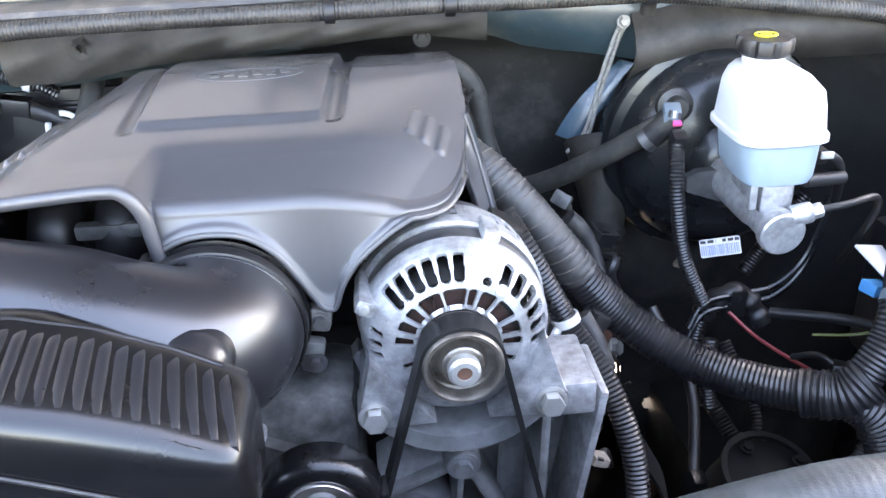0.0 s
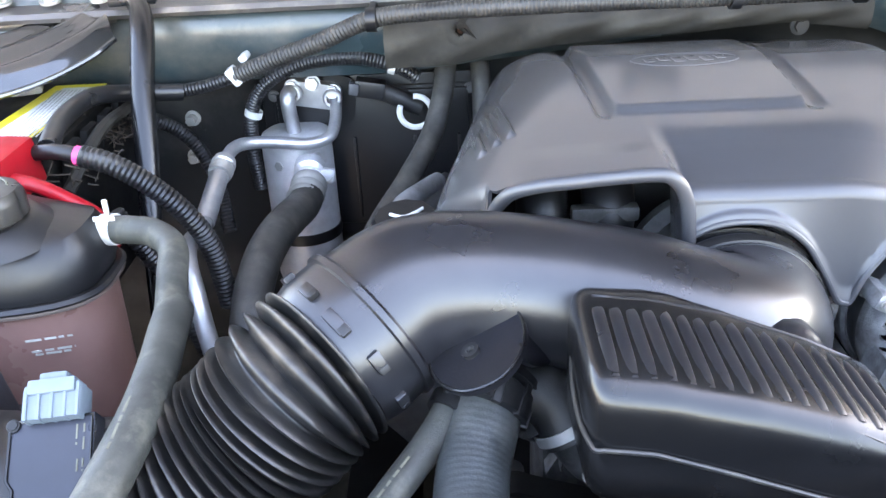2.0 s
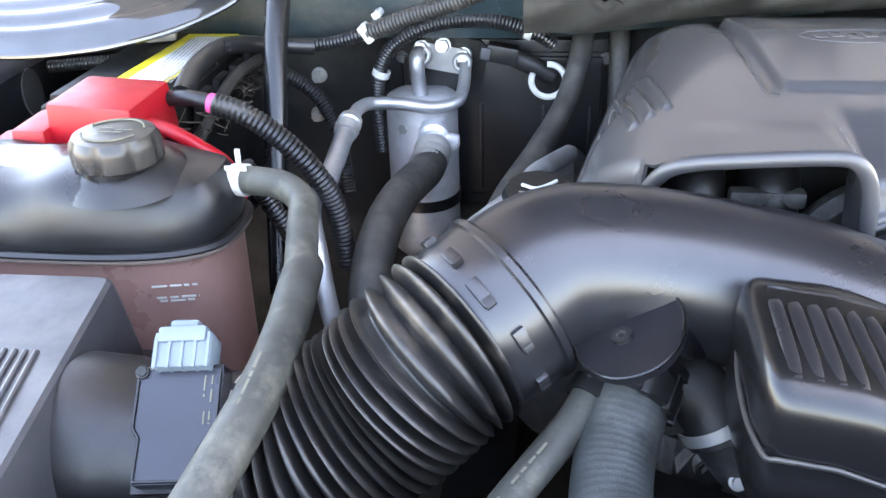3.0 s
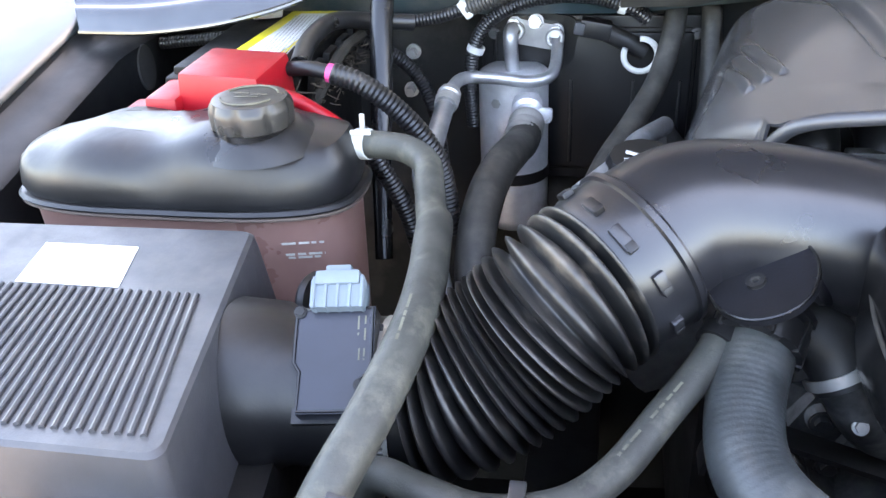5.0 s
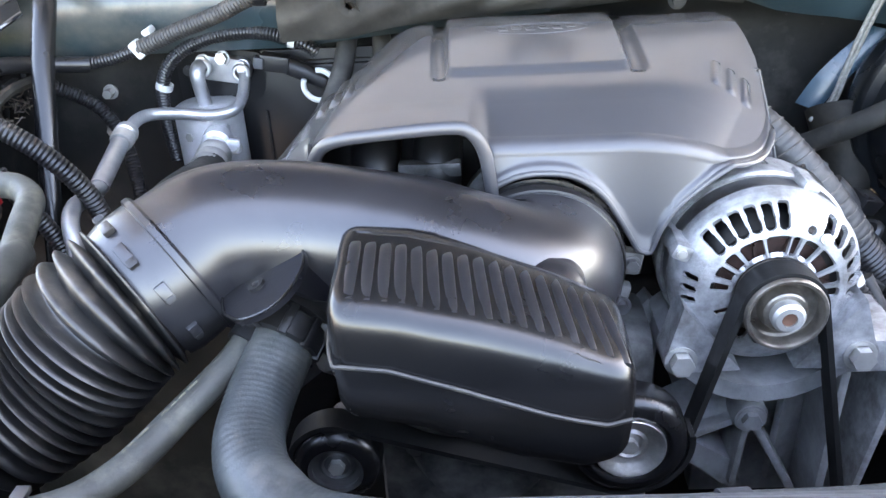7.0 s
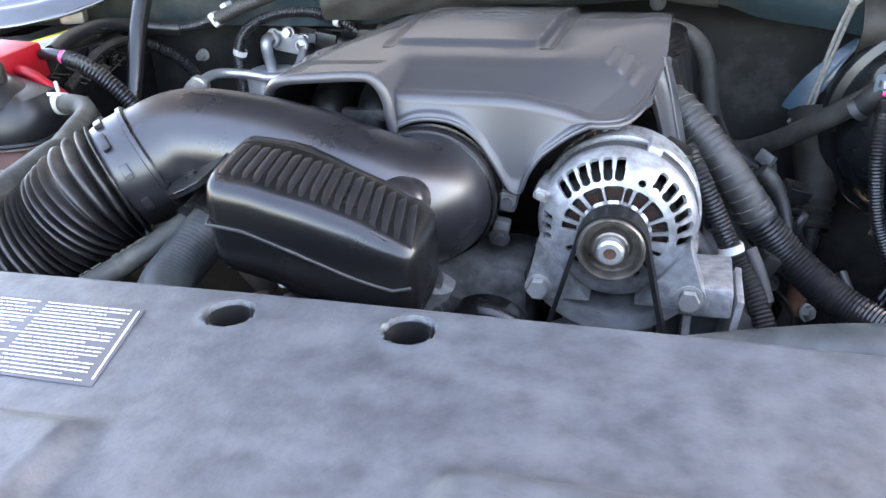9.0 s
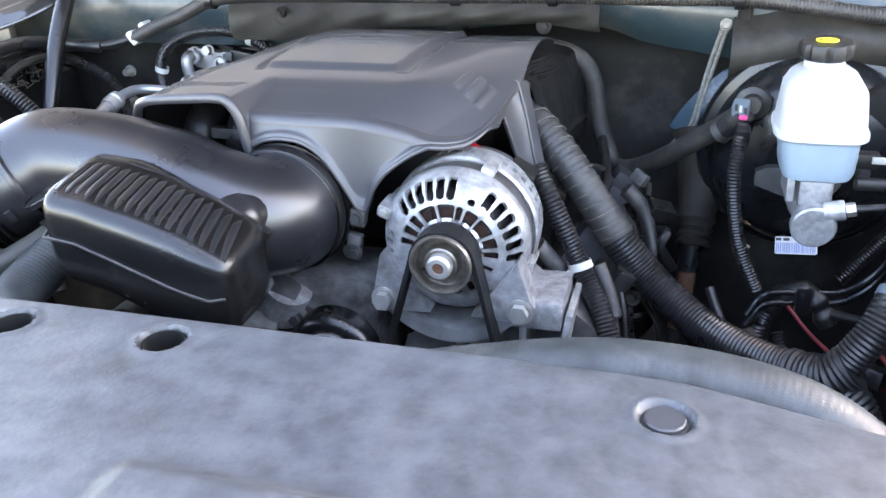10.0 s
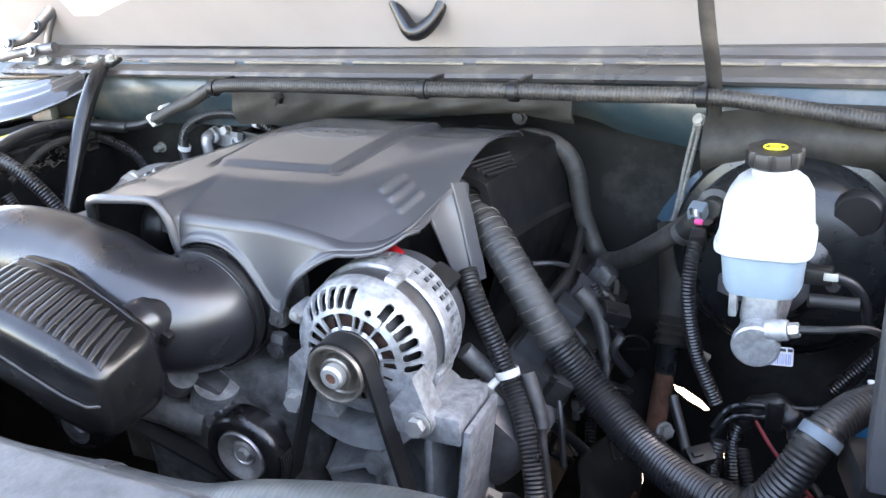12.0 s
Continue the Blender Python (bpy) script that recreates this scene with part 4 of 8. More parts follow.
    part("flange_border", sweep([plane @ Vector((x * 0.985, y * 0.985, 0.0024)) for x, y in outline + outline[:1]], 0.0010, 6), GLOSS, flange)
    part("grommet", lathe([(0.0, 0.0), (0.0022, 0.0), (0.0022, 0.0025), (0.0050, 0.0025), (0.0055, 0)], plane @ Vector((0.0, 0.0, 0.0018)), n, 20), INK, flange)
    part("grommet_rim", lathe([(0.0030, 0.001), (0.0056, 0.001), (0.0056, 0.0032), (0.0030, 0.0032)], plane @ Vector((0.0, 0.0, 0.0015)), n, 20, closed=True), DARK, flange)
    top, low = plane @ Vector((*leaf[1], 0)), plane @ Vector((*leaf[3], 0))
    rows = [[p + (q - p) * (k / 6) + Vector((0, 0, -0.004 * math.sin(math.pi * k / 6))) for k in range(7)] for p, q in ((top.lerp(low, j / 6), Vector((-0.246, 0.474, 1.128)).lerp(Vector((-0.250, 0.462, 1.100)), j / 6)) for j in range(7))]
    part("fold", sheet(rows, 0.003), FLANGE, duct, "folded web between flap and duct")

    # bellows
    bel = thing("intake_bellows", "black corrugated rubber intake hose", "intake hose", at=(-0.43, 0.43, 1.05))
    start = c0 + axis * 0.026
    path, _ = spline([start, start + axis * 0.030, (-0.432, 0.437, 1.071), (-0.466, 0.424, 1.050), (-0.492, 0.422, 1.042), (-0.502, 0.422, 1.041)], 0.0011)
    ridges = 18.0

    def bellow(s):
        if s < 0.03 or s > 0.93:
            return 0.0475
        ph = (s - 0.03) / 0.90 * ridges
        return 0.0440 + 0.0118 * abs(math.sin(math.pi * ph)) ** 1.35
    part("body", sweep(path, bellow, 48), BELLOWS, bel, flat_angle=80)
    clamp = part("clamp_band", lathe([(0.0480, -0.006), (0.0495, -0.006), (0.0495, 0.006), (0.0480, 0.006)], (-0.507, 0.422, 1.041), (1, 0, 0), 48, closed=True), ZINC, bel, "slotted stainless hose clamp")
    for k in range(20):
        a = radians(150 + 5 * k)
        q = Vector((-0.507, 0.422 + 0.0497 * math.cos(a), 1.041 - 0.0497 * math.sin(a) * -1))
        part("clamp_slot", block(q, (0.0075, 0.0016, 0.0012), 0, (math.degrees(a) - 90, 0, 0)), STEEL, clamp, smooth=False)

    # resonator with ribbed top
    res = thing("resonator_box", "black moulded plastic resonator box with a ribbed top", "resonator", at=(-0.16, 0.42, 1.04))
    nx, rows = 48, []

    def deck(s):
        """Height and edges of the box along its length s."""
        x = -0.243 + 0.170 * s
        zt = line1(s, (0, 1.168), (0.25, 1.164), (0.5, 1.154), (0.75, 1.140), (1, 1.120))
        yf = line1(s, (0, 0.362), (0.5, 0.356), (0.8, 0.354), (1, 0.356))
        yb = line1(s, (0, 0.456), (0.33, 0.458), (0.45, 0.451), (0.60, 0.443), (1, 0.432))
        zb = line1(s, (0, 1.072), (0.3, 1.062), (0.6, 1.044), (0.85, 1.036), (1, 1.046))
        return x, yf, yb, zt, zb

    def crown(s, y):
        x, yf, yb, zt, zb = deck(s)
        cy, cz = (yf + yb) / 2, (zt + zb) / 2 + 0.01
        e = 1 - max(0.0, 1 - min(s, 1 - s) / 0.085) ** 2.6
        k = 0.66 + 0.34 * max(0.0, e) ** 0.5
        t = min(1.0, abs(y - cy) / ((yb - yf) / 2 * k))
        up = (1 - t ** 4.2) ** (1 / 4.2)
        return cz + (zt - cz) * k * up + 0.13 * (y - yb) * up
    for i in range(nx + 1):
        s = i / nx
        e = 1 - max(0.0, 1 - min(s, 1 - s) / 0.085) ** 2.6
        e = max(0.0, e) ** 0.5 if 0 < i < nx else 0.0
        x, yf, yb, zt, zb = deck(s)
        cy, cz = (yf + yb) / 2, (zt + zb) / 2 + 0.01
        k = 0.66 + 0.34 * e
        ring = []
        for q in range(48):
            a = 2 * math.pi * q / 48
            ca, sa = math.cos(a), math.sin(a)
            p = 4.2
            rr = (abs(ca) ** p + abs(sa) ** p) ** (-1 / p)
            yy = cy + (yb - yf) / 2 * rr * ca * k
            zz = cz + ((zt - cz) if sa > 0 else (cz - zb)) * rr * sa * k
            zz += 0.13 * (yy - yb) * max(0.0, sa)
            ring.append(Vector((x, yy, zz)))
        rows.append(ring + [ring[0]])
    bm = sheet(rows)
    bmesh.ops.remove_doubles(bm, verts=bm.verts, dist=1e-5)
    bmesh.ops.holes_fill(bm, edges=[e for e in bm.edges if e.is_boundary], sides=0)
    part("body", bm, GLOSS, res, flat_angle=60)
    for i in range(17):
        s = 0.080 + 0.0530 * i
        x = deck(s)[0]
        y0, y1 = line1(s, (0, 0.3735), (1, 0.3640)), line1(s, (0, 0.4310), (0.5, 0.4270), (1, 0.4150))
        run = []
        for q in range(17):
            u = q / 16
            yy = y0 + (y1 - y0) * u
            xx = x + 0.010 * s * (0.5 - u)
            run.append(Vector((xx, yy, crown((xx + 0.243) / 0.170, yy) - 0.0008)))
        rows = [[p + Vector((dx, 0, dz - (0.0030 if q == 0 else 0.0036 * curve1(q, (13, 0), (19, 1))))) for dx, dz in ((-0.0037, -0.0014), (-0.0033, 0.0014), (-0.0026, 0.0021), (0.0, 0.0023), (0.0026, 0.0021), (0.0033, 0.0014), (0.0037, -0.0014))] for q, p in enumerate(run[:1] + run)]
        part("rib", sheet(rows), DUCT, res, flat_angle=50)
    line = []
    for i in range(61):
        s = 0.02 + 0.96 * i / 60
        x, yf, yb, zt, zb = deck(s)
        line.append(Vector((x, yf - 0.0012, line1(s, (0, 1.1195), (0.2, 1.1165), (0.45, 1.1035), (0.7, 1.0885), (0.9, 1.0795), (1, 1.0835)))))
    line = [Vector((-0.2400, 0.440, 1.130)), Vector((-0.2440, 0.410, 1.126)), Vector((-0.2440, 0.380, 1.122))] + line
    part("seam", sweep(spline(line, 0.003)[0], 0.0014, 8), CAPBLACK, res, "pale moulding seam")
    rim = []
    for s, back in [(q / 30, False) for q in range(2, 28)] + [(q / 30, True) for q in range(27, 1, -1)]:
        x, yf, yb, zt, zb = deck(s)
        yr = line1(s, (0, 0.4355), (0.5, 0.4315), (1, 0.4195)) if back else line1(s, (0, 0.3690), (1, 0.3595))
        rim.append(Vector((x, yr, crown(s, yr) - 0.0006)))
    part("rib_frame", sweep(rim + [rim[0]], 0.0016, 8), GLOSS, res)

    # air box with mass air flow sensor
    box = thing("air_filter_box", "grey-black plastic air filter box with a ridged lid", "air box", at=(-0.72, 0.42, 0.9))
    for name, z0, z1, grow, mat in (("lid", 1.02, 1.100, 0.0, BOX), ("lower_box", 0.86, 1.018, 0.012, DARK)):
        rows = []
        for z, d in ((z0, -0.010), (z1 - 0.012, -0.0165), (z1 - 0.0025, -0.018), (z1, -0.0205)) if name == "lid" else ((z0, -0.02), (z1, 0.0)):
            g = 0.020 + grow + d
            ring = []
            for cx, cy, a0 in ((-0.638 + g, 0.510 + g, 0), (-0.90 - g, 0.505 + g, 90), (-0.86 - g, 0.300 - g, 180), (-0.600 + g, 0.300 - g, 270)):
                ring += [Vector((cx + 0.008 * math.cos(radians(a0 + 18 * k)), cy + 0.008 * math.sin(radians(a0 + 18 * k)), z)) for k in range(6)]
            rows.append(ring + [ring[0]])
        bm = sheet(rows)
        bmesh.ops.remove_doubles(bm, verts=bm.verts, dist=1e-5)
        bmesh.ops.holes_fill(bm, edges=[e for e in bm.edges if e.is_boundary], sides=0)
        part(name, bm, mat, box)
    for k in range(32):
        y1 = 0.432
        x1 = -0.634 - 0.0066 * k
        part("ridge", sweep([Vector((x1, y1, 1.1005)).lerp(Vector((x1 + 0.030 - 0.0005 * k, 0.303, 1.1005)), q / 4) for q in range(5)], 0.0018, 8), BOX, box)
    part("label", prism([(-0.765, 0.435), (-0.690, 0.435), (-0.703, 0.487), (-0.775, 0.487)], Matrix.Translation((0, 0, 1.1002)), 0.0006), PAPER, box, "blank white paper label", smooth=False)
    part("clip_ear", lathe([(0, 0), (0.020, 0), (0.022, 0.003), (0.020, 0.007), (0, 0.007)], (-0.585, 0.500, 1.055), (1, -0.3, 0.2), 24), DARK, box)
    part("sensor_tube", lathe([(0.040, 0), (0.056, 0.0), (0.0545, 0.03), (0.049, 0.042), (0.0485, 0.108), (0.045, 0.11)], (-0.612, 0.422, 1.041), (1, 0, 0), 44, closed=True), DARK, box, "black air flow tube")
    mm = Matrix.Translation((-0.534, 0.394, 1.0885)) @ Euler((radians(36), radians(-2), radians(6))).to_matrix().to_4x4()
    sensor = prism([(-0.024, 0.030), (-0.024, -0.004), (-0.020, -0.010), (-0.020, -0.034), (0.018, -0.034), (0.018, -0.014), (0.024, -0.010), (0.024, 0.030)], mm @ pose(0, 0, -0.014), 0.016, 0.0012)
    sens = part("air_flow_sensor", sensor, material("sensor_blue_black_plastic", (0.010, 0.012, 0.019), 0.33, bump=0.1), box, "flat blue-black air flow sensor", flat_angle=30)
    rim_line = [(-0.024, 0.030), (-0.024, -0.004), (-0.020, -0.010), (-0.020, -0.034), (0.018, -0.034), (0.018, -0.014), (0.024, -0.010), (0.024, 0.030), (-0.024, 0.030)]
    part("sensor_edge", sweep([mm @ Vector((x * 0.95, y * 0.96, 0.0022)) for x, y in rim_line], 0.0011, 6), GLOSS, sens)
    part("sensor_foot", prism([(-0.026, 0.024), (-0.026, -0.036), (0.026, -0.036), (0.026, 0.024)], mm @ pose(0, 0, -0.022), 0.009, 0.001), DARK, sens)
    for w, h, d, y, z in ((0.033, 0.019, 0.018, 0.0365, 0.001), (0.027, 0.009, 0.021, 0.0455, 0.002), (0.016, 0.006, 0.014, 0.0515, 0.003)):
        conn = block((0, 0, 0), (w, h, d), 0.002)
        bmesh.ops.transform(conn, matrix=mm @ pose(0.002, y, z), verts=conn.verts)
        part("connector", conn, PALEBLUE, sens, "pale blue-grey wiring connector")
    for k in range(5):
        rib = block((0, 0, 0), (0.0020, 0.020, 0.0205), 0.0006)
        bmesh.ops.transform(rib, matrix=mm @ pose(-0.012 + 0.0072 * k, 0.0365, 0.0012), verts=rib.verts)
        part("connector_rib", rib, PALEBLUE, sens)
    for x, y in ((-0.021, 0.027), (0.017, -0.018)):
        s = bolt_mesh(0.003, 0.0015, 0.0038)
        bmesh.ops.transform(s, matrix=mm @ pose(x, y, 0.003), verts=s.verts)
        part("screw", s, RIMBLACK, sens)
    rot = mm.to_3x3()
    bars(mm @ Vector((0.019, 0.024, 0.002)), rot @ Vector((0, -1, 0)), rot @ Vector((-1, 0, 0)), rot @ Vector((0, 0, 1)), [(0, 0.015, 0), (0.0, 0.012, 0.004), (0.02, 0.027, 0), (0.02, 0.027, 0.003)], WORN, sens, 0.0010)


build_intake()


# ---- alternator, belt drive ----
HUB = Vector((0.056, 0.0, 1.055))


def housing(profile, is_open, y0, wall=0.0035):
    """A slotted shell round the alternator's axis. profile: (radius, y); is_open(arc length, radius, degrees) tells where it is cut."""
    profile = [(r * (1.0 if r < 0.04 else 1.055), y) for r, y in profile]
    fine, run, total = [], [], 0.0
    for (r0, a0), (r1, a1) in zip(profile, profile[1:]):
        d = math.hypot(r1 - r0, a1 - a0)
        n = max(1, round(d / 0.0010))
        for k in range(n):
            fine.append((r0 + (r1 - r0) * k / n, a0 + (a1 - a0) * k / n))
            run.append(total + d * (k + 0.5) / n)
        total += d
    fine.append(profile[-1])
    around = 600
    ways = [(math.sin(2 * math.pi * k / around), math.cos(2 * math.pi * k / around)) for k in range(around)]
    bm = bmesh.new()
    rings = [[bm.verts.new(HUB + Vector((r * sn, y0 + y, r * cs))) for sn, cs in ways] for r, y in fine]
    for b, (p, q) in enumerate(zip(rings, rings[1:])):
        for k in range(around):
            deg = 360 * (k + 0.5) / around
            if not is_open(run[b], fine[b][0], deg if deg < 180 else deg - 360):
                bm.faces.new((p[k], p[(k + 1) % around], q[(k + 1) % around], q[k]))
    bmesh.ops.delete(bm, geom=[v for v in bm.verts if not v.link_faces], context="VERTS")
    bmesh.ops.recalc_face_normals(bm, faces=bm.faces)
    bmesh.ops.solidify(bm, geom=bm.faces[:], thickness=wall)
    return bm


def slot(s, r, deg, mid, low, high, wide, corner=0.0016):
    """Whether a place lies in a radial slot with rounded ends: its middle angle, its stretch of the profile, its width."""
    u, v = abs(radians(deg - mid)) * r - wide / 2 + corner, abs(s - (low + high) / 2) - (high - low) / 2 + corner
    return math.hypot(max(u, 0.0), max(v, 0.0)) + min(max(u, v), 0.0) < corner


def build_alternator():
    alt = thing("alternator", "cast aluminium alternator with slotted housing and belt pulley", "alternator", at=(0.056, 0.56, 0.98))
    prof = [(0.0275, 0.004), (0.0305, 0.0), (0.0325, -0.0005), (0.0395, 0.0), (0.0448, 0.0005), (0.0495, 0.002), (0.0525, 0.0035), (0.0575, 0.0075), (0.0625, 0.0135), (0.0655, 0.0195), (0.0675, 0.026), (0.0680, 0.034)]
    # (middle angle, width) of the inner windows, and middle angles of the outer slots
    windows = ((-81, 0.0055), (-65, 0.0070), (-49, 0.0070), (-27, 0.0125), (-2, 0.0125), (15, 0.0045), (31, 0.0090), (53, 0.0125), (75, 0.0080), (91, 0.0055))
    upper = [-49 + 10.3 * k for k in range(6)]
    lower = [37 + 11.4 * k for k in range(6)]

    def front_open(s, r, deg):
        if r < 0.0475:
            return any(slot(s, r, deg, m, 0.0055, 0.0215, 1.22 * w * r / 0.039, 0.0020) for m, w in windows) or (abs(deg) > 108 and slot(s, r, (deg % 20), 10, 0.009, 0.0185, 0.0075))
        if any(slot(s, r, deg, m, 0.0262, 0.0495, 0.0082, 0.0034) for m in upper) or any(slot(s, r, deg, m, 0.0285, 0.0490, 0.0086, 0.0036) for m in lower):
            return True
        if any(slot(s, r, deg, m, 0.0310, 0.0440, 0.0055, 0.0024) for m in (-79, -88, -97)) or slot(s, r, deg, 24, 0.0255, 0.0325, 0.0066, 0.0033):
            return True
        return abs(deg) > 118 and slot(s, r, deg % 10, 5, 0.044, 0.058, 0.0055, 0.002)
    part("front_housing", housing(prof, front_open, 0.527), ALLOY, alt, flat_angle=45)
    prof = [(0.0685, 0.0), (0.0705, 0.003), (0.0705, 0.013), (0.0700, 0.018), (0.0695, 0.028), (0.0685, 0.038), (0.062, 0.046), (0.03, 0.048), (0.01, 0.048)]

    def rear_open(s, r, deg):
        return r > 0.06 and any(slot(s, r, (deg + 180) % 9.0, 4.5, a, a + 0.0085, 0.0058, 0.001) for a in (0.0165, 0.0275)) and not abs(deg) > 140 and not 12 < deg < 28
    part("rear_housing", housing(prof, rear_open, 0.579), ALLOY, alt, flat_angle=45)
    part("rear_cap", lathe([(0.064, 0), (0.066, 0.003), (0.064, 0.020), (0.056, 0.028), (0.03, 0.030), (0, 0.030)], HUB + Vector((0, 0.624, 0)), (0, 1, 0), 48), BOX, alt, "dark grey plastic rear cap")
    part("stator", lathe([(0.062, 0), (0.070, 0), (0.070, 0.024), (0.062, 0.024)], HUB + Vector((0, 0.558, 0)), (0, 1, 0), 64, closed=True), STEEL, alt, "laminated steel stator band")
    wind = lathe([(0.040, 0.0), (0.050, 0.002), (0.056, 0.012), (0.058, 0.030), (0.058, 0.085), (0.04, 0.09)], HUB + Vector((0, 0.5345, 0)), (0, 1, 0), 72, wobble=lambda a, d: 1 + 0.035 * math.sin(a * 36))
    # near-black colour puts the shade behind the slots into the windings
    part("winding", wind, RIMBLACK, alt, "copper windings behind the slots, near black for the shade inside")
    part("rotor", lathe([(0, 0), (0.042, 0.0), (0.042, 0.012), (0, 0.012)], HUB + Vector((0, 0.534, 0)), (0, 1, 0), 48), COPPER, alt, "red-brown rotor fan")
    for k in range(10):
        a = radians(36 * k + 8)
        part("fan_blade", block(HUB + Vector((0.034 * math.sin(a), 0.5325, 0.034 * math.cos(a))), (0.002, 0.004, 0.016), 0.0006, (0, math.degrees(a) + 18, 0)), COPPER, alt)
    # pulley with grooves, recessed face, nut
    wheel = part("pulley", lathe([(0.0242, 0.011), (0.0252, 0.002), (0.0264, 0.0002), (0.0282, 0.0), (0.0292, 0.0015), (0.0292, 0.004), (0.0268, 0.005), (0.0268, 0.0285), (0.029, 0.0295), (0.029, 0.032), (0.012, 0.033)], HUB + Vector((0, 0.4955, 0)), (0, 1, 0), 56), PULLEYDARK, alt, "steel belt pulley")
    part("pulley_web", lathe([(0.0242, 0.011), (0.0225, 0.0125), (0.0180, 0.0125), (0.0165, 0.010), (0.0158, 0.0045), (0.0145, 0.0035), (0.008, 0.0035)], HUB + Vector((0, 0.4955, 0)), (0, 1, 0), 48), PULLEYDARK, wheel)
    part("nut", lathe([(0.0055, 0.0), (0.0095, 0.0), (0.0118, 0.0025), (0.0118, 0.012), (0.0055, 0.012)], HUB + Vector((0, 0.490, 0)), (0, 1, 0), 24, closed=True), ZINC, wheel, "bright shaft nut")
    part("shaft", lathe([(0, 0), (0.0058, 0), (0.0058, 0.02), (0, 0.02)], HUB + Vector((0, 0.4915, 0)), (0, 1, 0), 20), RUST, wheel, "rusty shaft end")
    # mounting lugs
    for x, z, w in ((-0.009, 1.002, 0.013), (0.124, 1.003, 0.014)):
        out = math.degrees(math.atan2(z - HUB.z, x - HUB.x))
        outline = [(x + w * math.cos(radians(out + a)), z + w * math.sin(radians(out + a))) for a in range(-80, 81, 16)]
        outline += [(HUB.x + 0.066 * math.cos(radians(out + a)), HUB.z + 0.066 * math.sin(radians(out + a))) for a in (34, -34)]
        lug = prism(outline, Matrix.Translation((0, 0.548, 0)) @ pose(0, 0, 0, 90, 0, 0), 0.028, 0.002)
        part("lug", lug, ALLOY, alt, flat_angle=30)
        bolt((x, 0.519, z), (0, -1, 0.05), alt, 0.0092, 0.009, 0.0125)
    for deg in (24, 112, 205, 292):
        a = radians(deg)
        d = Vector((math.sin(a), 0, math.cos(a)))
        part("through_bolt_lug", block(HUB + d * 0.0735 + Vector((0, 0.577, 0)), (0.014, 0.034, 0.009), 0.004, (0, deg, 0)), ALLOY, alt)
    part("ear", block((-0.0095, 0.553, 1.0845), (0.014, 0.032, 0.016), 0.005, (0, -66, 0)), ALLOY, alt)
    bolt((-0.0105, 0.5365, 1.085), (0, -1, 0), alt, 0.003, 0.002, 0.004)
    bolt((0.088, 0.527, 1.098), (0, -1, 0.4), alt, 0.003, 0.002, 0.0042)
    # terminal with red boot on top
    part("terminal_boot", tube([(0.006, 0.657, 1.1219999999999999), (0.026, 0.645, 1.119), (0.054, 0.632, 1.119), (0.066, 0.628, 1.107)], 0.0068, 0.004, 12), RED, alt, "red rubber terminal boot")
    part("rear_plug", block((0.10, 0.63, 1.09), (0.028, 0.03, 0.034), 0.004, (0, 30, 0)), DARK, alt, "black wiring plug")

    # cast bracket below
    brk = thing("alternator_bracket", "weathered cast aluminium accessory bracket with ribs", "bracket", at=(0.06, 0.56, 0.86))
    arc = [(0.056 + 0.072 * math.cos(radians(a)), 1.047 + 0.072 * math.sin(radians(a))) for a in range(205, 336, 10)]
    arc2 = [(0.056 + 0.083 * math.cos(radians(a)), 1.043 + 0.083 * math.sin(radians(a))) for a in range(335, 204, -10)]
    part("cradle", prism(arc + arc2, Matrix.Translation((0, 0.60, 0)) @ pose(0, 0, 0, 90, 0, 0), 0.078, 0.002), BRACKET, brk, flat_angle=40)
    part("web", prism([(-0.03, 1.000), (-0.02, 1.012), (0.0, 0.985), (0.03, 0.968), (0.09, 0.968), (0.118, 0.99), (0.160, 0.99), (0.150, 0.80), (0.03, 0.80), (0.03, 0.885), (0.012, 0.905), (0.0, 0.94)], Matrix.Translation((0, 0.615, 0)) @ pose(0, 0, 0, 90, 0, 0), 0.020, 0.003), BRACKET, brk, flat_angle=40)
    part("boss_plate", block((0.133, 0.563, 0.995), (0.058, 0.070, 0.030), 0.004), ALLOY, brk)
    part("side_wall", block((0.154, 0.563, 0.905), (0.007, 0.070, 0.19), 0.003, (0, 9, 0)), ALLOY, brk)
    part("left_arm", block((-0.004, 0.568, 0.996), (0.032, 0.036, 0.022), 0.006, (0, 14, 0)), BRACKET, brk)
    hub = Vector((0.058, 0.553, 0.927))
    part("hub", lathe([(0, 0), (0.013, 0), (0.015, 0.004), (0.015, 0.03), (0, 0.03)], hub + Vector((0, -0.012, 0)), (0, 1, 0), 24), BRACKET, brk)
    bolt(hub + Vector((0, -0.012, 0)), (0, -1, 0), brk, 0.008, 0.006, 0.011, BRACKET)
    for dx, dz, w in ((0.003, 0.03, 0.013), (-0.062, -0.028, 0.007), (-0.007, -0.075, 0.006), (0.046, -0.085, 0.007)):
        e = hub + Vector((dx, 0.0, dz))
        d = e - hub
        part("rib", block((hub + e) / 2 + Vector((0, 0.020, 0)), (w, 0.056, d.length), 0.0025, (0, math.degrees(math.atan2(d.x, d.z)), 0)), BRACKET, brk)
    wing = [[Vector((0.050 - 0.062 * u, 0.553 + 0.035 * v, 0.925 - 0.028 * u + v * (0.030 - 0.006 * u))) for v in (0, 0.5, 1)] for u in (0, 0.25, 0.5, 0.75, 1)]
    part("wing", sheet(wing, 0.004), BRACKET, brk, "sloping cast wing beside the hub")
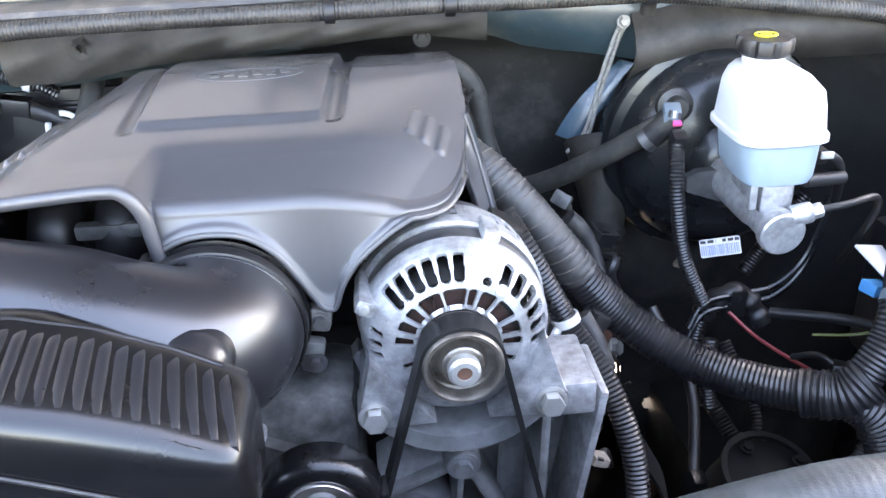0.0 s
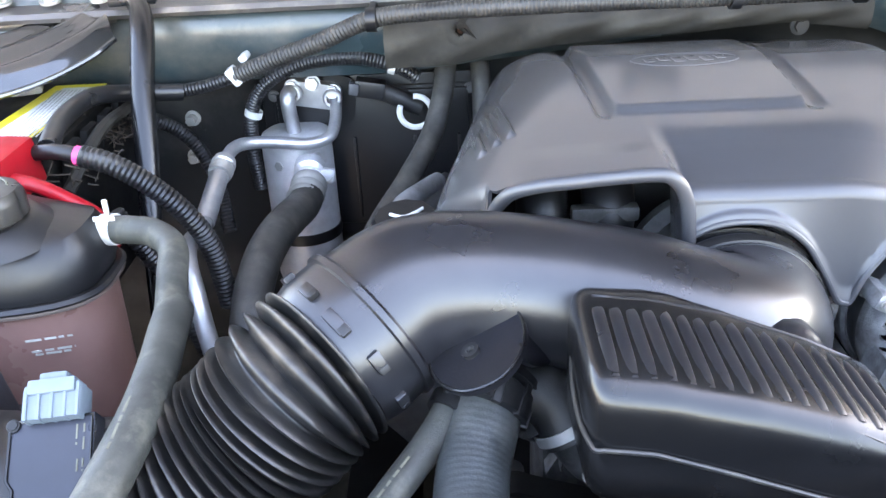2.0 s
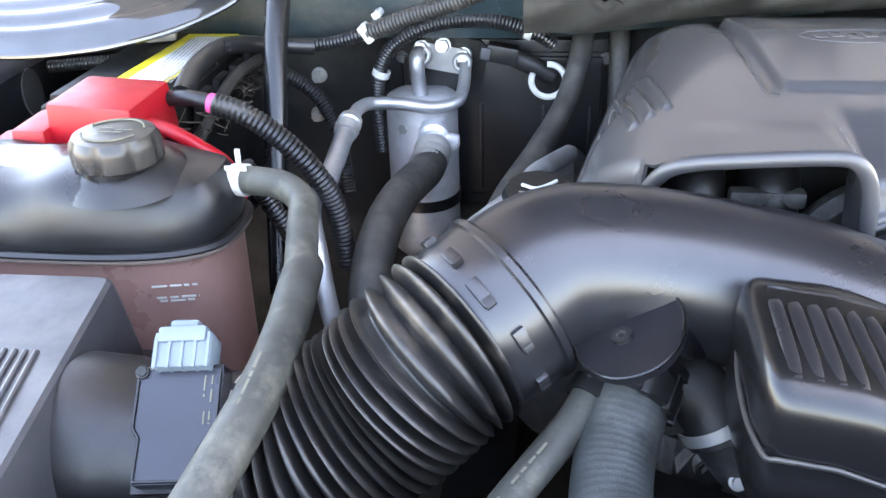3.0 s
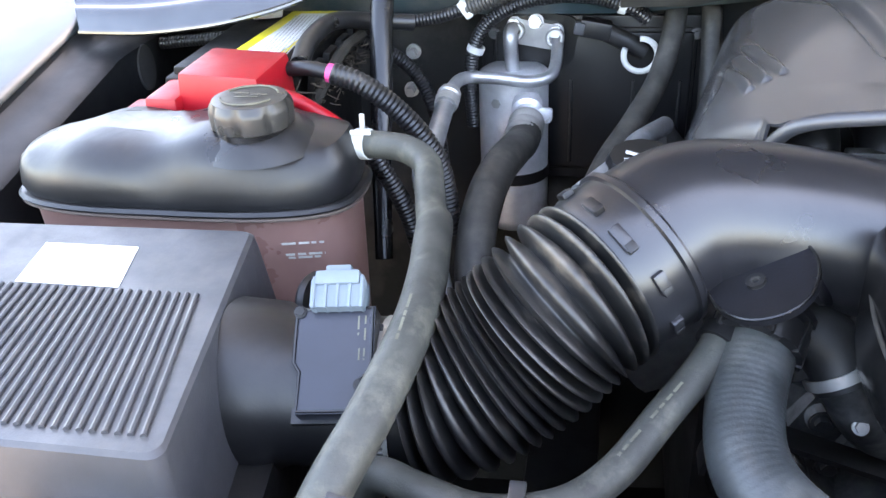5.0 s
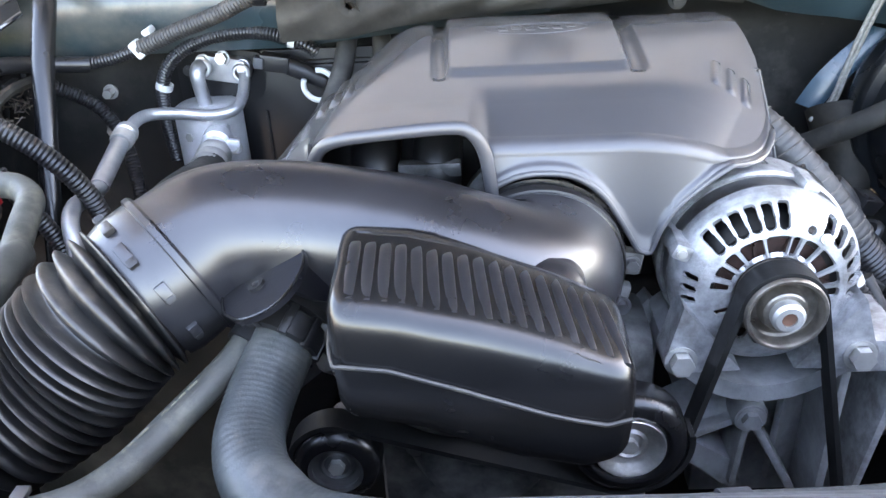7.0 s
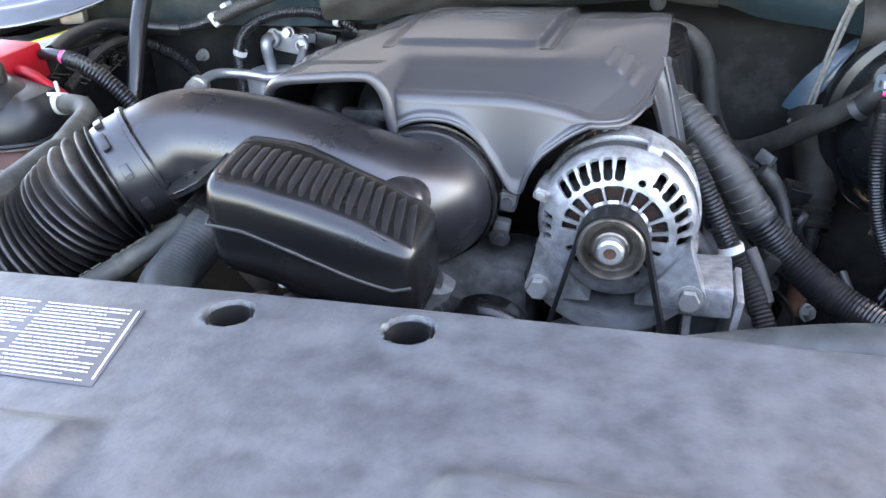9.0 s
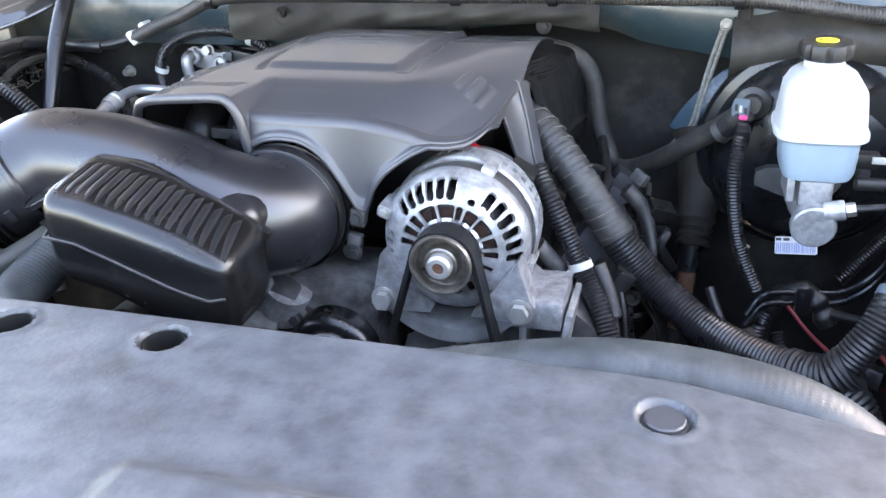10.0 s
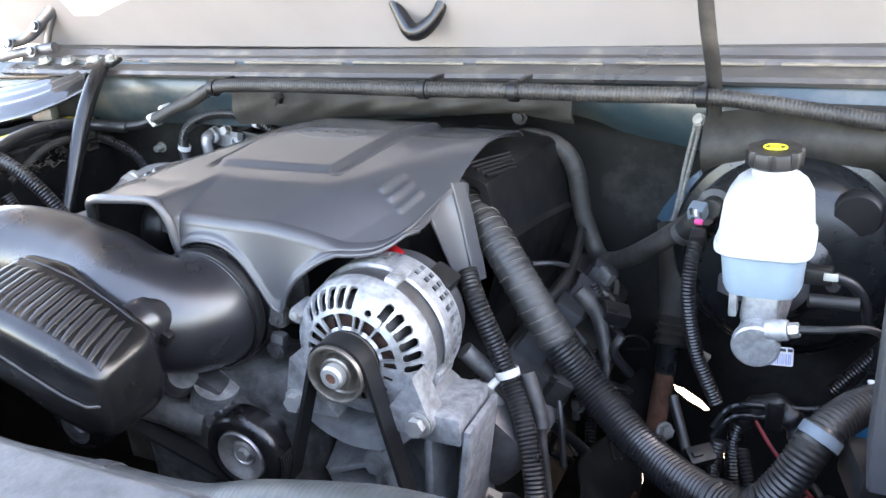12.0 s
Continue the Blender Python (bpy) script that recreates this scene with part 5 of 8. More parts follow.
    part("foot", prism([(-0.012, 0.900), (0.020, 0.893), (0.052, 0.872), (0.060, 0.850), (0.045, 0.846), (0.020, 0.868), (-0.004, 0.880)], Matrix.Translation((0, 0.605, 0)) @ pose(0, 0, 0, 90, 0, 0), 0.052, 0.003), BRACKET, brk, "lower cast foot", flat_angle=40)
    part("upright", block((0.122, 0.562, 0.905), (0.008, 0.056, 0.16), 0.003, (0, 2, 0)), BRACKET, brk)
    part("corner_fillet", block((0.108, 0.585, 0.905), (0.032, 0.008, 0.15), 0.003, (0, 4, 28)), BRACKET, brk, "sloping corner of the casting")

    # idlers
    def idler(at, r, label, hub_r, metal):
        p = thing("idler_pulley", label, "pulley", group="belt pulleys", at=at)
        o = Vector(at)
        part("rim", lathe([(hub_r, 0.002), (hub_r + 0.002, 0.0), (r - 0.013, -0.0012), (r - 0.008, -0.0002), (r - 0.004, 0.002), (r - 0.0012, 0.0055), (r, 0.010), (r, 0.026), (r - 0.004, 0.03), (hub_r, 0.030)], o, (0, 1, 0), 64), GLOSS, p, "black smooth pulley rim")
        part("hub_plate", lathe([(0, 0.007), (0.010, 0.007), (0.0115, 0.005), (0.014, 0.0065), (0.019, 0.005), (hub_r - 0.004, 0.0005), (hub_r - 0.001, -0.0005), (hub_r, 0.001), (hub_r, 0.02), (0, 0.02)], o, (0, 1, 0), 48), metal, p, "dished steel hub")
        bolt(o + Vector((0, 0.009, 0)), (0, -1, 0), p, 0.0065, 0.007, 0.009)
        part("spindle", lathe([(0, 0.018), (0.012, 0.018), (0.012, 0.07), (0, 0.07)], o, (0, 1, 0), 20), STEEL, p)
    idler((-0.052, 0.474, 0.956), 0.0445, "black smooth idler pulley with dished steel hub", 0.027, PULLEY)
    idler((-0.272, 0.470, 0.945), 0.034, "black idler pulley with zinc bolt under the resonator", 0.022, STEEL)
    # crank pulley low down carries the belt
    part_c = thing("crank_pulley", "dark steel crankshaft pulley low on the engine", "pulley", group="belt pulleys", at=(-0.10, 0.50, 0.72))
    part("rim", lathe([(0, 0.0), (0.02, 0.0), (0.03, 0.01), (0.075, 0.01), (0.085, 0.0), (0.09, 0.002), (0.09, 0.028), (0, 0.03)], (-0.10, 0.495, 0.72), (0, 1, 0), 56), STEEL, part_c)

    # ribbed belt: over the alternator pulley, down both sides, and across to the left idler
    belt = thing("serpentine_belt", "black ribbed rubber drive belt", "belt", at=(0.056, 0.51, 0.9))

    def ribbon(points, wide=0.021, thick=0.0042, y=0.5115):
        path = [Vector(p) for p in points]
        bm = bmesh.new()
        rings = []
        for i, p in enumerate(path):
            t = (path[min(i + 1, len(path) - 1)] - path[max(i - 1, 0)])
            n = Vector((t.z, 0, -t.x)).normalized()
            row = []
            for k in range(13):
                w = -wide / 2 + wide * k / 12
                row.append(p + Vector((0, w, 0)) + n * (thick / 2 - (0.0011 if k % 2 else 0)))
            row += [p + Vector((0, wide / 2, 0)) - n * thick / 2, p + Vector((0, -wide / 2, 0)) - n * thick / 2]
            rings.append([bm.verts.new(q) for q in row])
        for a, b in zip(rings, rings[1:]):
            for k in range(len(a)):
                bm.faces.new((a[k], a[(k + 1) % len(a)], b[(k + 1) % len(b)], b[k]))
        bm.faces.new(rings[0])
        bm.faces.new(rings[-1][::-1])
        return bm
    R = 0.0292
    y = 0.5115
    loop = [(-0.004, y, 0.945 - 0.006 * k) for k in range(20, 0, -1)]
    a0, a1 = 174, 14
    loop = [Vector((-0.011, y - 0.012, 0.925)).lerp(Vector((HUB.x + R * math.cos(radians(a0)), y, HUB.z + R * math.sin(radians(a0)))), k / 10) for k in range(11)]
    loop += [Vector((HUB.x + R * math.cos(radians(a)), y, HUB.z + R * math.sin(radians(a)))) for a in range(a0 - 6, a1, -6)]
    loop += [Vector((HUB.x + R * math.cos(radians(a1)), y, HUB.z + R * math.sin(radians(a1)))).lerp(Vector((0.134, y, 0.83)), k / 10) for k in range(11)]
    part("upper_run", ribbon(loop), RIMBLACK, belt, "ribbed belt over the alternator pulley", flat_angle=20)
    low = [Vector((-0.272, 0.487, 0.981)).lerp(Vector((-0.063, 0.490, 0.910)), k / 12) for k in range(13)]
    low = [Vector((-0.272 + 0.036 * math.cos(radians(a)), 0.487, 0.945 + 0.036 * math.sin(radians(a)))) for a in range(180, 78, -8)] + low[1:]
    low += [Vector((-0.052 + 0.047 * math.cos(radians(a)), 0.490, 0.956 + 0.047 * math.sin(radians(a)))) for a in range(-104, 10, 8)]
    part("lower_run", ribbon(low, 0.022), RIMBLACK, belt, "belt run to the left idler", flat_angle=20)


build_alternator()


# ---- brake booster and master cylinder ----
def build_brakes():
    boost = thing("brake_booster", "glossy black round brake booster on the bulkhead", "brake booster", at=(0.40, 0.98, 1.04))
    c = Vector((0.402, 0.0, 1.038))
    part("shell", lathe([(0, 0.842), (0.030, 0.842), (0.042, 0.850), (0.052, 0.862), (0.088, 0.870), (0.104, 0.882), (0.114, 0.900), (0.118, 0.918), (0.128, 0.921), (0.1315, 0.926), (0.1315, 0.934), (0.126, 0.938), (0.128, 0.960), (0.118, 0.985), (0.07, 1.0), (0.05, 1.06), (0, 1.06)], c, (0, 1, 0), 72), BLACKPAINT, boost)
    part("dimple", lathe([(0.0, 0), (0.022, 0.0), (0.025, 0.004), (0.026, 0.012), (0, 0.012)], (0.468, 0.868, 1.108), (0.02, 1, 0.06), 40), DARK, boost)
    valve = part("check_valve", lathe([(0, -0.022), (0.010, -0.022), (0.012, -0.018), (0.012, -0.008), (0.019, -0.006), (0.020, 0.004), (0, 0.006)], (0.328, 0.862, 1.112), (0.12, 1, -0.1), 28), RUBBER, boost, "round rubber vacuum valve")
    part("valve_plug", block((0.314, 0.830, 1.114), (0.018, 0.018, 0.017), 0.003, (20, 0, -12)), PALEBLUE, valve, "pale grey wiring plug")
    for k in range(3):
        part("plug_pin", block((0.3085 + 0.0050 * k, 0.8205, 1.1175 - 0.0015 * k), (0.0030, 0.003, 0.008), 0.0008, (20, 0, -12)), INK if k != 1 else NYLON, valve)
    part("plug_lock", block((0.317, 0.820, 1.1065), (0.009, 0.005, 0.004), 0.001, (20, 0, -12)), PINK, valve, "pink connector lock")
    lab = part("label", prism(rounded(0.048, 0.021, 0.002), Matrix.Translation((0.396, 0.855, 0.9395)) @ pose(0, 0, 0, 90 - 30, -3, 0), 0.0006), PAPER, boost, "white barcode label", smooth=False)
    lm = Matrix.Translation((0.396, 0.855, 0.9395)) @ pose(0, 0, 0, 90 - 30, -3, 0)
    bars(lm @ Vector((-0.023, 0.009, 0.0006)), lm.to_3x3() @ Vector((1, 0, 0)), lm.to_3x3() @ Vector((0, -1, 0)), lm.to_3x3() @ Vector((0, 0, 1)), [(0, 0.018, 0), (0.026, 0.046, 0)], INK, lab, 0.0035, 3)
    bm = bmesh.new()
    rng = random.Random(5)
    x = -0.023
    while x < 0.022:
        w = rng.uniform(0.0006, 0.0016)
        join(bm, prism([(x, -0.009), (x + w, -0.009), (x + w, 0.003), (x, 0.003)], lm @ pose(0, 0, 0.0006), 0.0003))
        x += w + rng.uniform(0.0006, 0.0012)
    part("barcode", bm, BLUEPRINT, lab, smooth=False)
    for x, z in ((0.345, 1.030), (0.452, 1.042)):
        bolt((x, 0.838, z), (0, -1, 0), boost, 0.006, 0.007, 0.008, STEEL)

    mc = thing("master_cylinder", "cast aluminium brake master cylinder with white fluid reservoir", "master cylinder", at=(0.39, 0.79, 1.0))
    part("bore", lathe([(0, 0), (0.0205, 0), (0.0225, 0.002), (0.0225, 0.012), (0.019, 0.016), (0.019, 0.05), (0.022, 0.06), (0.024, 0.10), (0.026, 0.135), (0, 0.135)], (0.391, 0.710, 1.026), (0, 1, 0.06), 36), ALLOY, mc)
    part("flange", prism([(-0.058, -0.010), (-0.048, -0.014), (-0.02, -0.024), (0.02, -0.024), (0.030, -0.012), (0.034, -0.004), (0.034, 0.008), (0.028, 0.014), (-0.046, 0.012), (-0.058, 0.006)], Matrix.Translation((0.396, 0.842, 1.034)) @ pose(0, 0, 0, 90, 0, 0), 0.012, 0.002), STEEL, mc, flat_angle=40)
    part("port", lathe([(0, 0), (0.0095, 0), (0.0105, 0.002), (0.0105, 0.02), (0, 0.02)], (0.419, 0.717, 1.046), (-1, 0.1, -0.25), 20), ALLOY, mc)
    part("fitting", lathe([(0.003, 0), (0.0066, 0), (0.0074, 0.002), (0.0074, 0.009), (0.003, 0.009)], (0.4285, 0.7155, 1.0485), (-1, 0.1, -0.3), 6, closed=True), ZINC, mc, "zinc line fitting")
    part("saddle", block((0.391, 0.770, 1.056), (0.034, 0.075, 0.034), 0.006), ALLOY, mc)
    part("ear", block((0.366, 0.738, 1.058), (0.008, 0.014, 0.026), 0.002), ALLOY, mc)

    def vessel(rows_, mat, name, label):
        rings = []
        for z, w, d, cx, cy in rows_:
            ring = []
            for q in range(48):
                a = 2 * math.pi * q / 48
                ca, sa = math.cos(a), math.sin(a)
                rr = (abs(ca) ** 4.5 + abs(sa) ** 4.5) ** (-1 / 4.5)
                ring.append(Vector((cx + w * rr * ca, cy + d * rr * sa, z)))
            rings.append(ring + [ring[0]])
        bm = sheet(rings)
        bmesh.ops.remove_doubles(bm, verts=bm.verts, dist=1e-5)
        bmesh.ops.holes_fill(bm, edges=[e for e in bm.edges if e.is_boundary], sides=0)
        return part(name, bm, mat, mc, label)
    upper = [(1.112, 0.043, 0.050, 0.389, 0.770), (1.114, 0.0455, 0.053, 0.389, 0.770), (1.119, 0.0455, 0.053, 0.389, 0.770), (1.121, 0.043, 0.050, 0.389, 0.770), (1.145, 0.0405, 0.048, 0.389, 0.771), (1.158, 0.039, 0.045, 0.389, 0.773), (1.167, 0.033, 0.036, 0.389, 0.782), (1.172, 0.024, 0.025, 0.389, 0.793)]
    vessel(upper, WHITE, "reservoir_top", "translucent white reservoir upper half")
    lower = [(1.068, 0.026, 0.030, 0.391, 0.762), (1.071, 0.033, 0.038, 0.390, 0.764), (1.078, 0.0365, 0.043, 0.390, 0.767), (1.1115, 0.039, 0.047, 0.389, 0.769)]
    vessel(lower, FLUID, "reservoir_bottom", "pale blue-white reservoir lower half holding fluid")
    part("neck", lathe([(0, 0), (0.020, 0), (0.020, 0.015), (0, 0.015)], (0.389, 0.799, 1.168), (0, 0, 1), 32), WHITE, mc)
    cap = part("cap", lathe([(0, 0.0), (0.024, 0.0), (0.0272, 0.003), (0.0274, 0.0135), (0.0258, 0.0165), (0, 0.017)], (0.389, 0.800, 1.181), (0, -0.05, 1), 80, wobble=lambda a, d: 1 - (0.12 * max(0, math.cos(a * 8)) ** 3 if 0.001 < d < 0.0167 else 0)), DARK, mc, "black scalloped filler cap")
    ring = [Vector((0.389 + 0.0105 * math.cos(a), 0.7995 + 0.0085 * math.sin(a), 1.1984)) for a in (2 * math.pi * k / 28 for k in range(29))]
    part("cap_symbol", sweep(ring, 0.0010, 6), YELLOW, cap, "yellow circle symbol")
    part("cap_symbol", prism([(0.0055 * math.cos(radians(a)), 0.0045 * math.sin(radians(a))) for a in range(0, 360, 20)], Matrix.Translation((0.389, 0.7995, 1.1981)), 0.0006), YELLOW, cap, smooth=False)
    bars((0.378, 0.8145, 1.1976), (1, 0, 0), (0, -1, 0), (0, 0, 1), [(0, 0.022, 0)], YELLOW, cap, 0.0022, 8)
    part("level_sensor", block((0.438, 0.770, 1.082), (0.028, 0.018, 0.016), 0.003), DARK, mc, "black level sensor plug")
    part("sensor_clip", block((0.450, 0.760, 1.085), (0.013, 0.004, 0.007), 0.001), PRINT, mc, "pale connector clip")
    part("sensor_lead", tube([(0.452, 0.772, 1.081), (0.470, 0.776, 1.072), (0.482, 0.784, 1.050), (0.488, 0.795, 1.02)], 0.0052, 0.004, 12), LOOM, mc, "black corrugated sensor lead")
    part("side_port", lathe([(0, 0), (0.0068, 0), (0.0068, 0.045), (0, 0.045)], (0.432, 0.762, 1.058), (1, 0.15, -0.05), 18), RUBBER, mc, "dark rear line port")


build_brakes()


# ---- hoses and wiring on the wheel side ----
def build_right_lines():
    big = thing("main_harness", "thick black wiring harness in taped corrugated loom", "wiring harness", at=(0.25, 0.68, 0.93))
    part("taped_run", loom([(0.060, 0.785, 1.118), (0.100, 0.757, 1.104), (0.133, 0.735, 1.075), (0.163, 0.720, 1.040), (0.195, 0.712, 0.998)], 0.0200, 0.0065, 0.0007, 20), DUSTTAPE, big, "taped section")
    part("ribbed_run", loom([(0.192, 0.712, 1.000), (0.232, 0.703, 0.957), (0.288, 0.672, 0.922), (0.345, 0.630, 0.915), (0.405, 0.588, 0.925)], 0.0196, 0.0048, 0.0014, 20), LOOM, big)
    core, length = spline([(0.060, 0.785, 1.118), (0.100, 0.757, 1.104), (0.133, 0.735, 1.075), (0.163, 0.720, 1.040), (0.195, 0.712, 0.998)], 0.0008)
    coil = []
    for i, p in enumerate(core):
        t = (core[min(i + 1, len(core) - 1)] - core[max(i - 1, 0)]).normalized()
        side = t.cross(Vector((0, 0, 1))).normalized()
        a = i * 0.0008 / 0.013 * 2 * math.pi
        coil.append(p + (side * math.cos(a) + side.cross(t) * math.sin(a)) * (0.0202 + 0.0006 * math.sin(i * 0.37)))
    part("tape_edge", sweep(coil, 0.0007, 5), TAPEDUST, big, "dusty edge of the wound tape")
    part("junction_tape", tube([(0.375, 0.607, 0.918), (0.405, 0.588, 0.927), (0.425, 0.585, 0.945)], lambda s: 0.0218 + 0.0010 * math.sin(s * 70) + 0.0008 * math.sin(s * 23), 0.0015, 20), TAPE, big, "crumpled tape at the harness fork")
    part("upper_branch", loom([(0.412, 0.585, 0.935), (0.437, 0.592, 0.975), (0.456, 0.612, 1.005), (0.488, 0.66, 1.012), (0.53, 0.70, 1.0)], 0.0170, 0.0046, 0.0013, 18), LOOM, big)
    part("lower_branch", loom([(0.405, 0.588, 0.925), (0.432, 0.575, 0.905), (0.450, 0.560, 0.85), (0.455, 0.54, 0.78)], 0.0195, 0.0048, 0.0014, 18), LOOM, big)
    part("blue_clip", lathe([(0.0172, -0.005), (0.0188, -0.005), (0.0188, 0.005), (0.0172, 0.005)], (0.456, 0.611, 1.005), (0.45, 0.55, 0.7), 28, closed=True), PALEBLUE, big, "pale blue tape band")
    small = thing("side_harness", "black corrugated wiring loom with a white tie beside the bracket", "wiring harness", at=(0.18, 0.62, 0.93))
    part("loom", loom([(0.112, 0.672, 1.090), (0.130, 0.655, 1.060), (0.164, 0.642, 0.994), (0.193, 0.612, 0.950), (0.212, 0.580, 0.895), (0.216, 0.55, 0.83)], 0.0112, 0.0042, 0.0011, 14), LOOM, small)
    part("tie", lathe([(0.0112, -0.004), (0.0128, -0.004), (0.0128, 0.004), (0.0112, 0.004)], (0.1635, 0.642, 0.995), (0.35, -0.2, -0.9), 20, closed=True), NYLON, small, "white nylon tie")
    part("tie_tail", tube([(0.158, 0.640, 0.992), (0.150, 0.630, 0.984), (0.146, 0.622, 0.978)], 0.004, 0.003, 8), NYLON, small)
    part("plug_lead", tube([(0.180, 0.652, 0.992), (0.196, 0.640, 0.960), (0.206, 0.625, 0.92), (0.214, 0.615, 0.87)], lambda s: line1(s, (0, 0.009), (0.38, 0.0085), (0.42, 0.0095), (0.46, 0.0045), (1, 0.004)), 0.004, 12), DUSTTAPE, small, "dusty grey spark plug lead boot")

    vac = thing("vacuum_hose", "black rubber vacuum hose from booster to manifold", "hose", at=(0.2, 0.95, 1.0))
    part("hose", tube([(0.316, 0.835, 1.107), (0.285, 0.862, 1.075), (0.250, 0.895, 1.040), (0.215, 0.930, 1.008), (0.186, 0.955, 0.989), (0.168, 0.968, 0.987), (0.155, 0.978, 1.005), (0.141, 0.982, 1.045), (0.131, 0.985, 1.100), (0.110, 0.990, 1.128), (0.070, 0.995, 1.139), (0.03, 1.0, 1.13)], 0.0122, 0.005, 18), DUSTRUBBER, vac)
    part("end_sleeve", tube([(0.318, 0.833, 1.110), (0.300, 0.844, 1.086)], 0.0136, 0.004, 18), TAPE, vac, "wrapped rubber end")
    part("clamp", lathe([(0.0123, -0.005), (0.0138, -0.005), (0.0138, 0.005), (0.0123, 0.005)], (0.297, 0.8465, 1.082), (-0.65, 0.4, -0.7), 24, closed=True), STEEL, vac, "dark spring clamp")
    snake = thing("sensor_harness", "thin black corrugated sensor loom on the booster", "wiring harness", at=(0.33, 0.8, 0.95))
    part("loom", loom([(0.318, 0.822, 1.098), (0.314, 0.803, 1.070), (0.314, 0.790, 1.030), (0.325, 0.786, 0.970), (0.350, 0.780, 0.912)], 0.0082, 0.0038, 0.0010, 12), LOOM, snake)
    part("boot", block((0.318, 0.815, 1.088), (0.016, 0.016, 0.022), 0.004, (20, 0, 0)), DARK, snake)

    lines = thing("brake_lines", "pair of black steel brake lines below the booster", "brake line", at=(0.42, 0.85, 0.87))
    for dz in (0.0, -0.014):
        part("line", tube([(0.345, 0.80, 0.868 + dz), (0.365, 0.81, 0.893 + dz), (0.41, 0.822, 0.894 + dz), (0.455, 0.83, 0.897 + dz), (0.49, 0.835, 0.93 + dz), (0.51, 0.84, 1.0 + dz)], 0.0042, 0.006, 10), BLACKPAINT, lines)
    part("line_clip", block((0.408, 0.820, 0.885), (0.018, 0.014, 0.034), 0.003), DARK, lines)
    part("port_line", tube([(0.426, 0.7160, 1.0480), (0.455, 0.716, 1.052), (0.49, 0.73, 1.05), (0.505, 0.75, 1.02), (0.51, 0.80, 0.94)], 0.0036, 0.005, 10), RUBBER, lines)

    steer = thing("steering_shaft", "rusty steering shaft with a rubber boot", "steering shaft", at=(0.27, 0.88, 0.8))
    part("boot", lathe([(0.020, 0), (0.023, 0.004), (0.019, 0.009), (0.023, 0.014), (0.019, 0.019), (0.024, 0.024), (0.020, 0.029), (0.025, 0.036), (0.023, 0.046), (0.031, 0.085), (0.046, 0.15)], (0.2765, 0.902, 0.905), (0.06, 0.55, 0.83), 28), SHEET, steer, "grimy ribbed rubber boot")
    part("joint", tube([(0.276, 0.900, 0.910), (0.273, 0.890, 0.875)], 0.014, 0.004, 16), BLACKPAINT, steer)
    part("shaft", tube([(0.273, 0.890, 0.878), (0.268, 0.875, 0.825), (0.262, 0.855, 0.76)], 0.0125, 0.006, 18), RUST, steer, "rust-brown shaft")
    part("collar", tube([(0.264, 0.868, 0.80), (0.260, 0.855, 0.765)], 0.019, 0.005, 18), BAY, steer)
    bolt((0.280, 0.860, 0.808), (0.7, -0.6, 0.3), steer, 0.009, 0.008, 0.012)

    stay = thing("ground_strap", "braided grey ground strap from cowl stud", "ground strap", at=(0.29, 0.96, 1.15))
    for off in (-0.0028, 0.0028):
        part("strand", tube([(0.2925 + off * 0.6, 0.945, 1.183), (0.287 + off, 0.954, 1.160), (0.278 + off, 0.962, 1.120), (0.270 + off * 0.7, 0.968, 1.080), (0.262 + off, 0.972, 1.045), (0.240, 0.974, 1.022)], lambda s_: line1(s_, (0, 0.0040), (0.1, 0.0026), (1, 0.0024)), 0.004, 10), BRAID, stay)
    bolt((0.2925, 0.945, 1.184), (0, -1, 0.3), stay, 0.0055, 0.007, 0.0075, BRAID)
    rows = []
    for j in range(13):
        v = j / 12
        rows.append([Vector((0.312 - 0.075 * v - 0.010 * math.sin(v * 3) + (0.034 - 0.012 * v) * u, 1.012 - 0.022 * u + 0.010 * u * u, 1.122 - 0.090 * v - 0.006 * u)) for u in (k / 6 for k in range(7))])
    single("blue_brace", sheet(rows, 0.004), BLUESHEET, "blue painted pressed steel brace beside the booster", "brace")
    tubeup = thing("washer_hose", "dusty grey washer hose rising to the hood", "hose", at=(0.3, 0.93, 1.2))
    part("hose", tube([(0.3115, 0.925, 1.196), (0.3125, 0.920, 1.215), (0.312, 0.905, 1.25), (0.306, 0.885, 1.31), (0.300, 0.87, 1.40), (0.298, 0.86, 1.50)], 0.0085, 0.006, 14), DUSTLOOM, tubeup)

    # loose engine bay wiring low down
    low = thing("loose_wiring", "tangle of black and red wires by the inner fender", "wiring", at=(0.42, 0.78, 0.86))
    part("taped_run", tube([(0.372, 0.83, 0.864), (0.382, 0.828, 0.881), (0.400, 0.826, 0.893), (0.418, 0.826, 0.889), (0.431, 0.822, 0.872), (0.440, 0.815, 0.855)], lambda s_: 0.0125 + 0.0016 * math.sin(30 * s_), 0.002, 14), TAPE, low)
    part("ribbed_drop", loom([(0.374, 0.83, 0.868), (0.367, 0.828, 0.842), (0.366, 0.822, 0.815), (0.375, 0.80, 0.775), (0.395, 0.76, 0.74)], 0.0100, 0.0042, 0.0011, 12), LOOM, low)
    part("far_loom", loom([(0.462, 0.925, 0.862), (0.490, 0.935, 0.895), (0.513, 0.942, 0.923), (0.54, 0.945, 0.955)], 0.0095, 0.0042, 0.0011, 12), LOOM, low)
    part("drop", loom([(0.357, 0.765, 0.875), (0.352, 0.755, 0.84), (0.355, 0.745, 0.80)], 0.009, 0.004, 0.001, 12), LOOM, low)
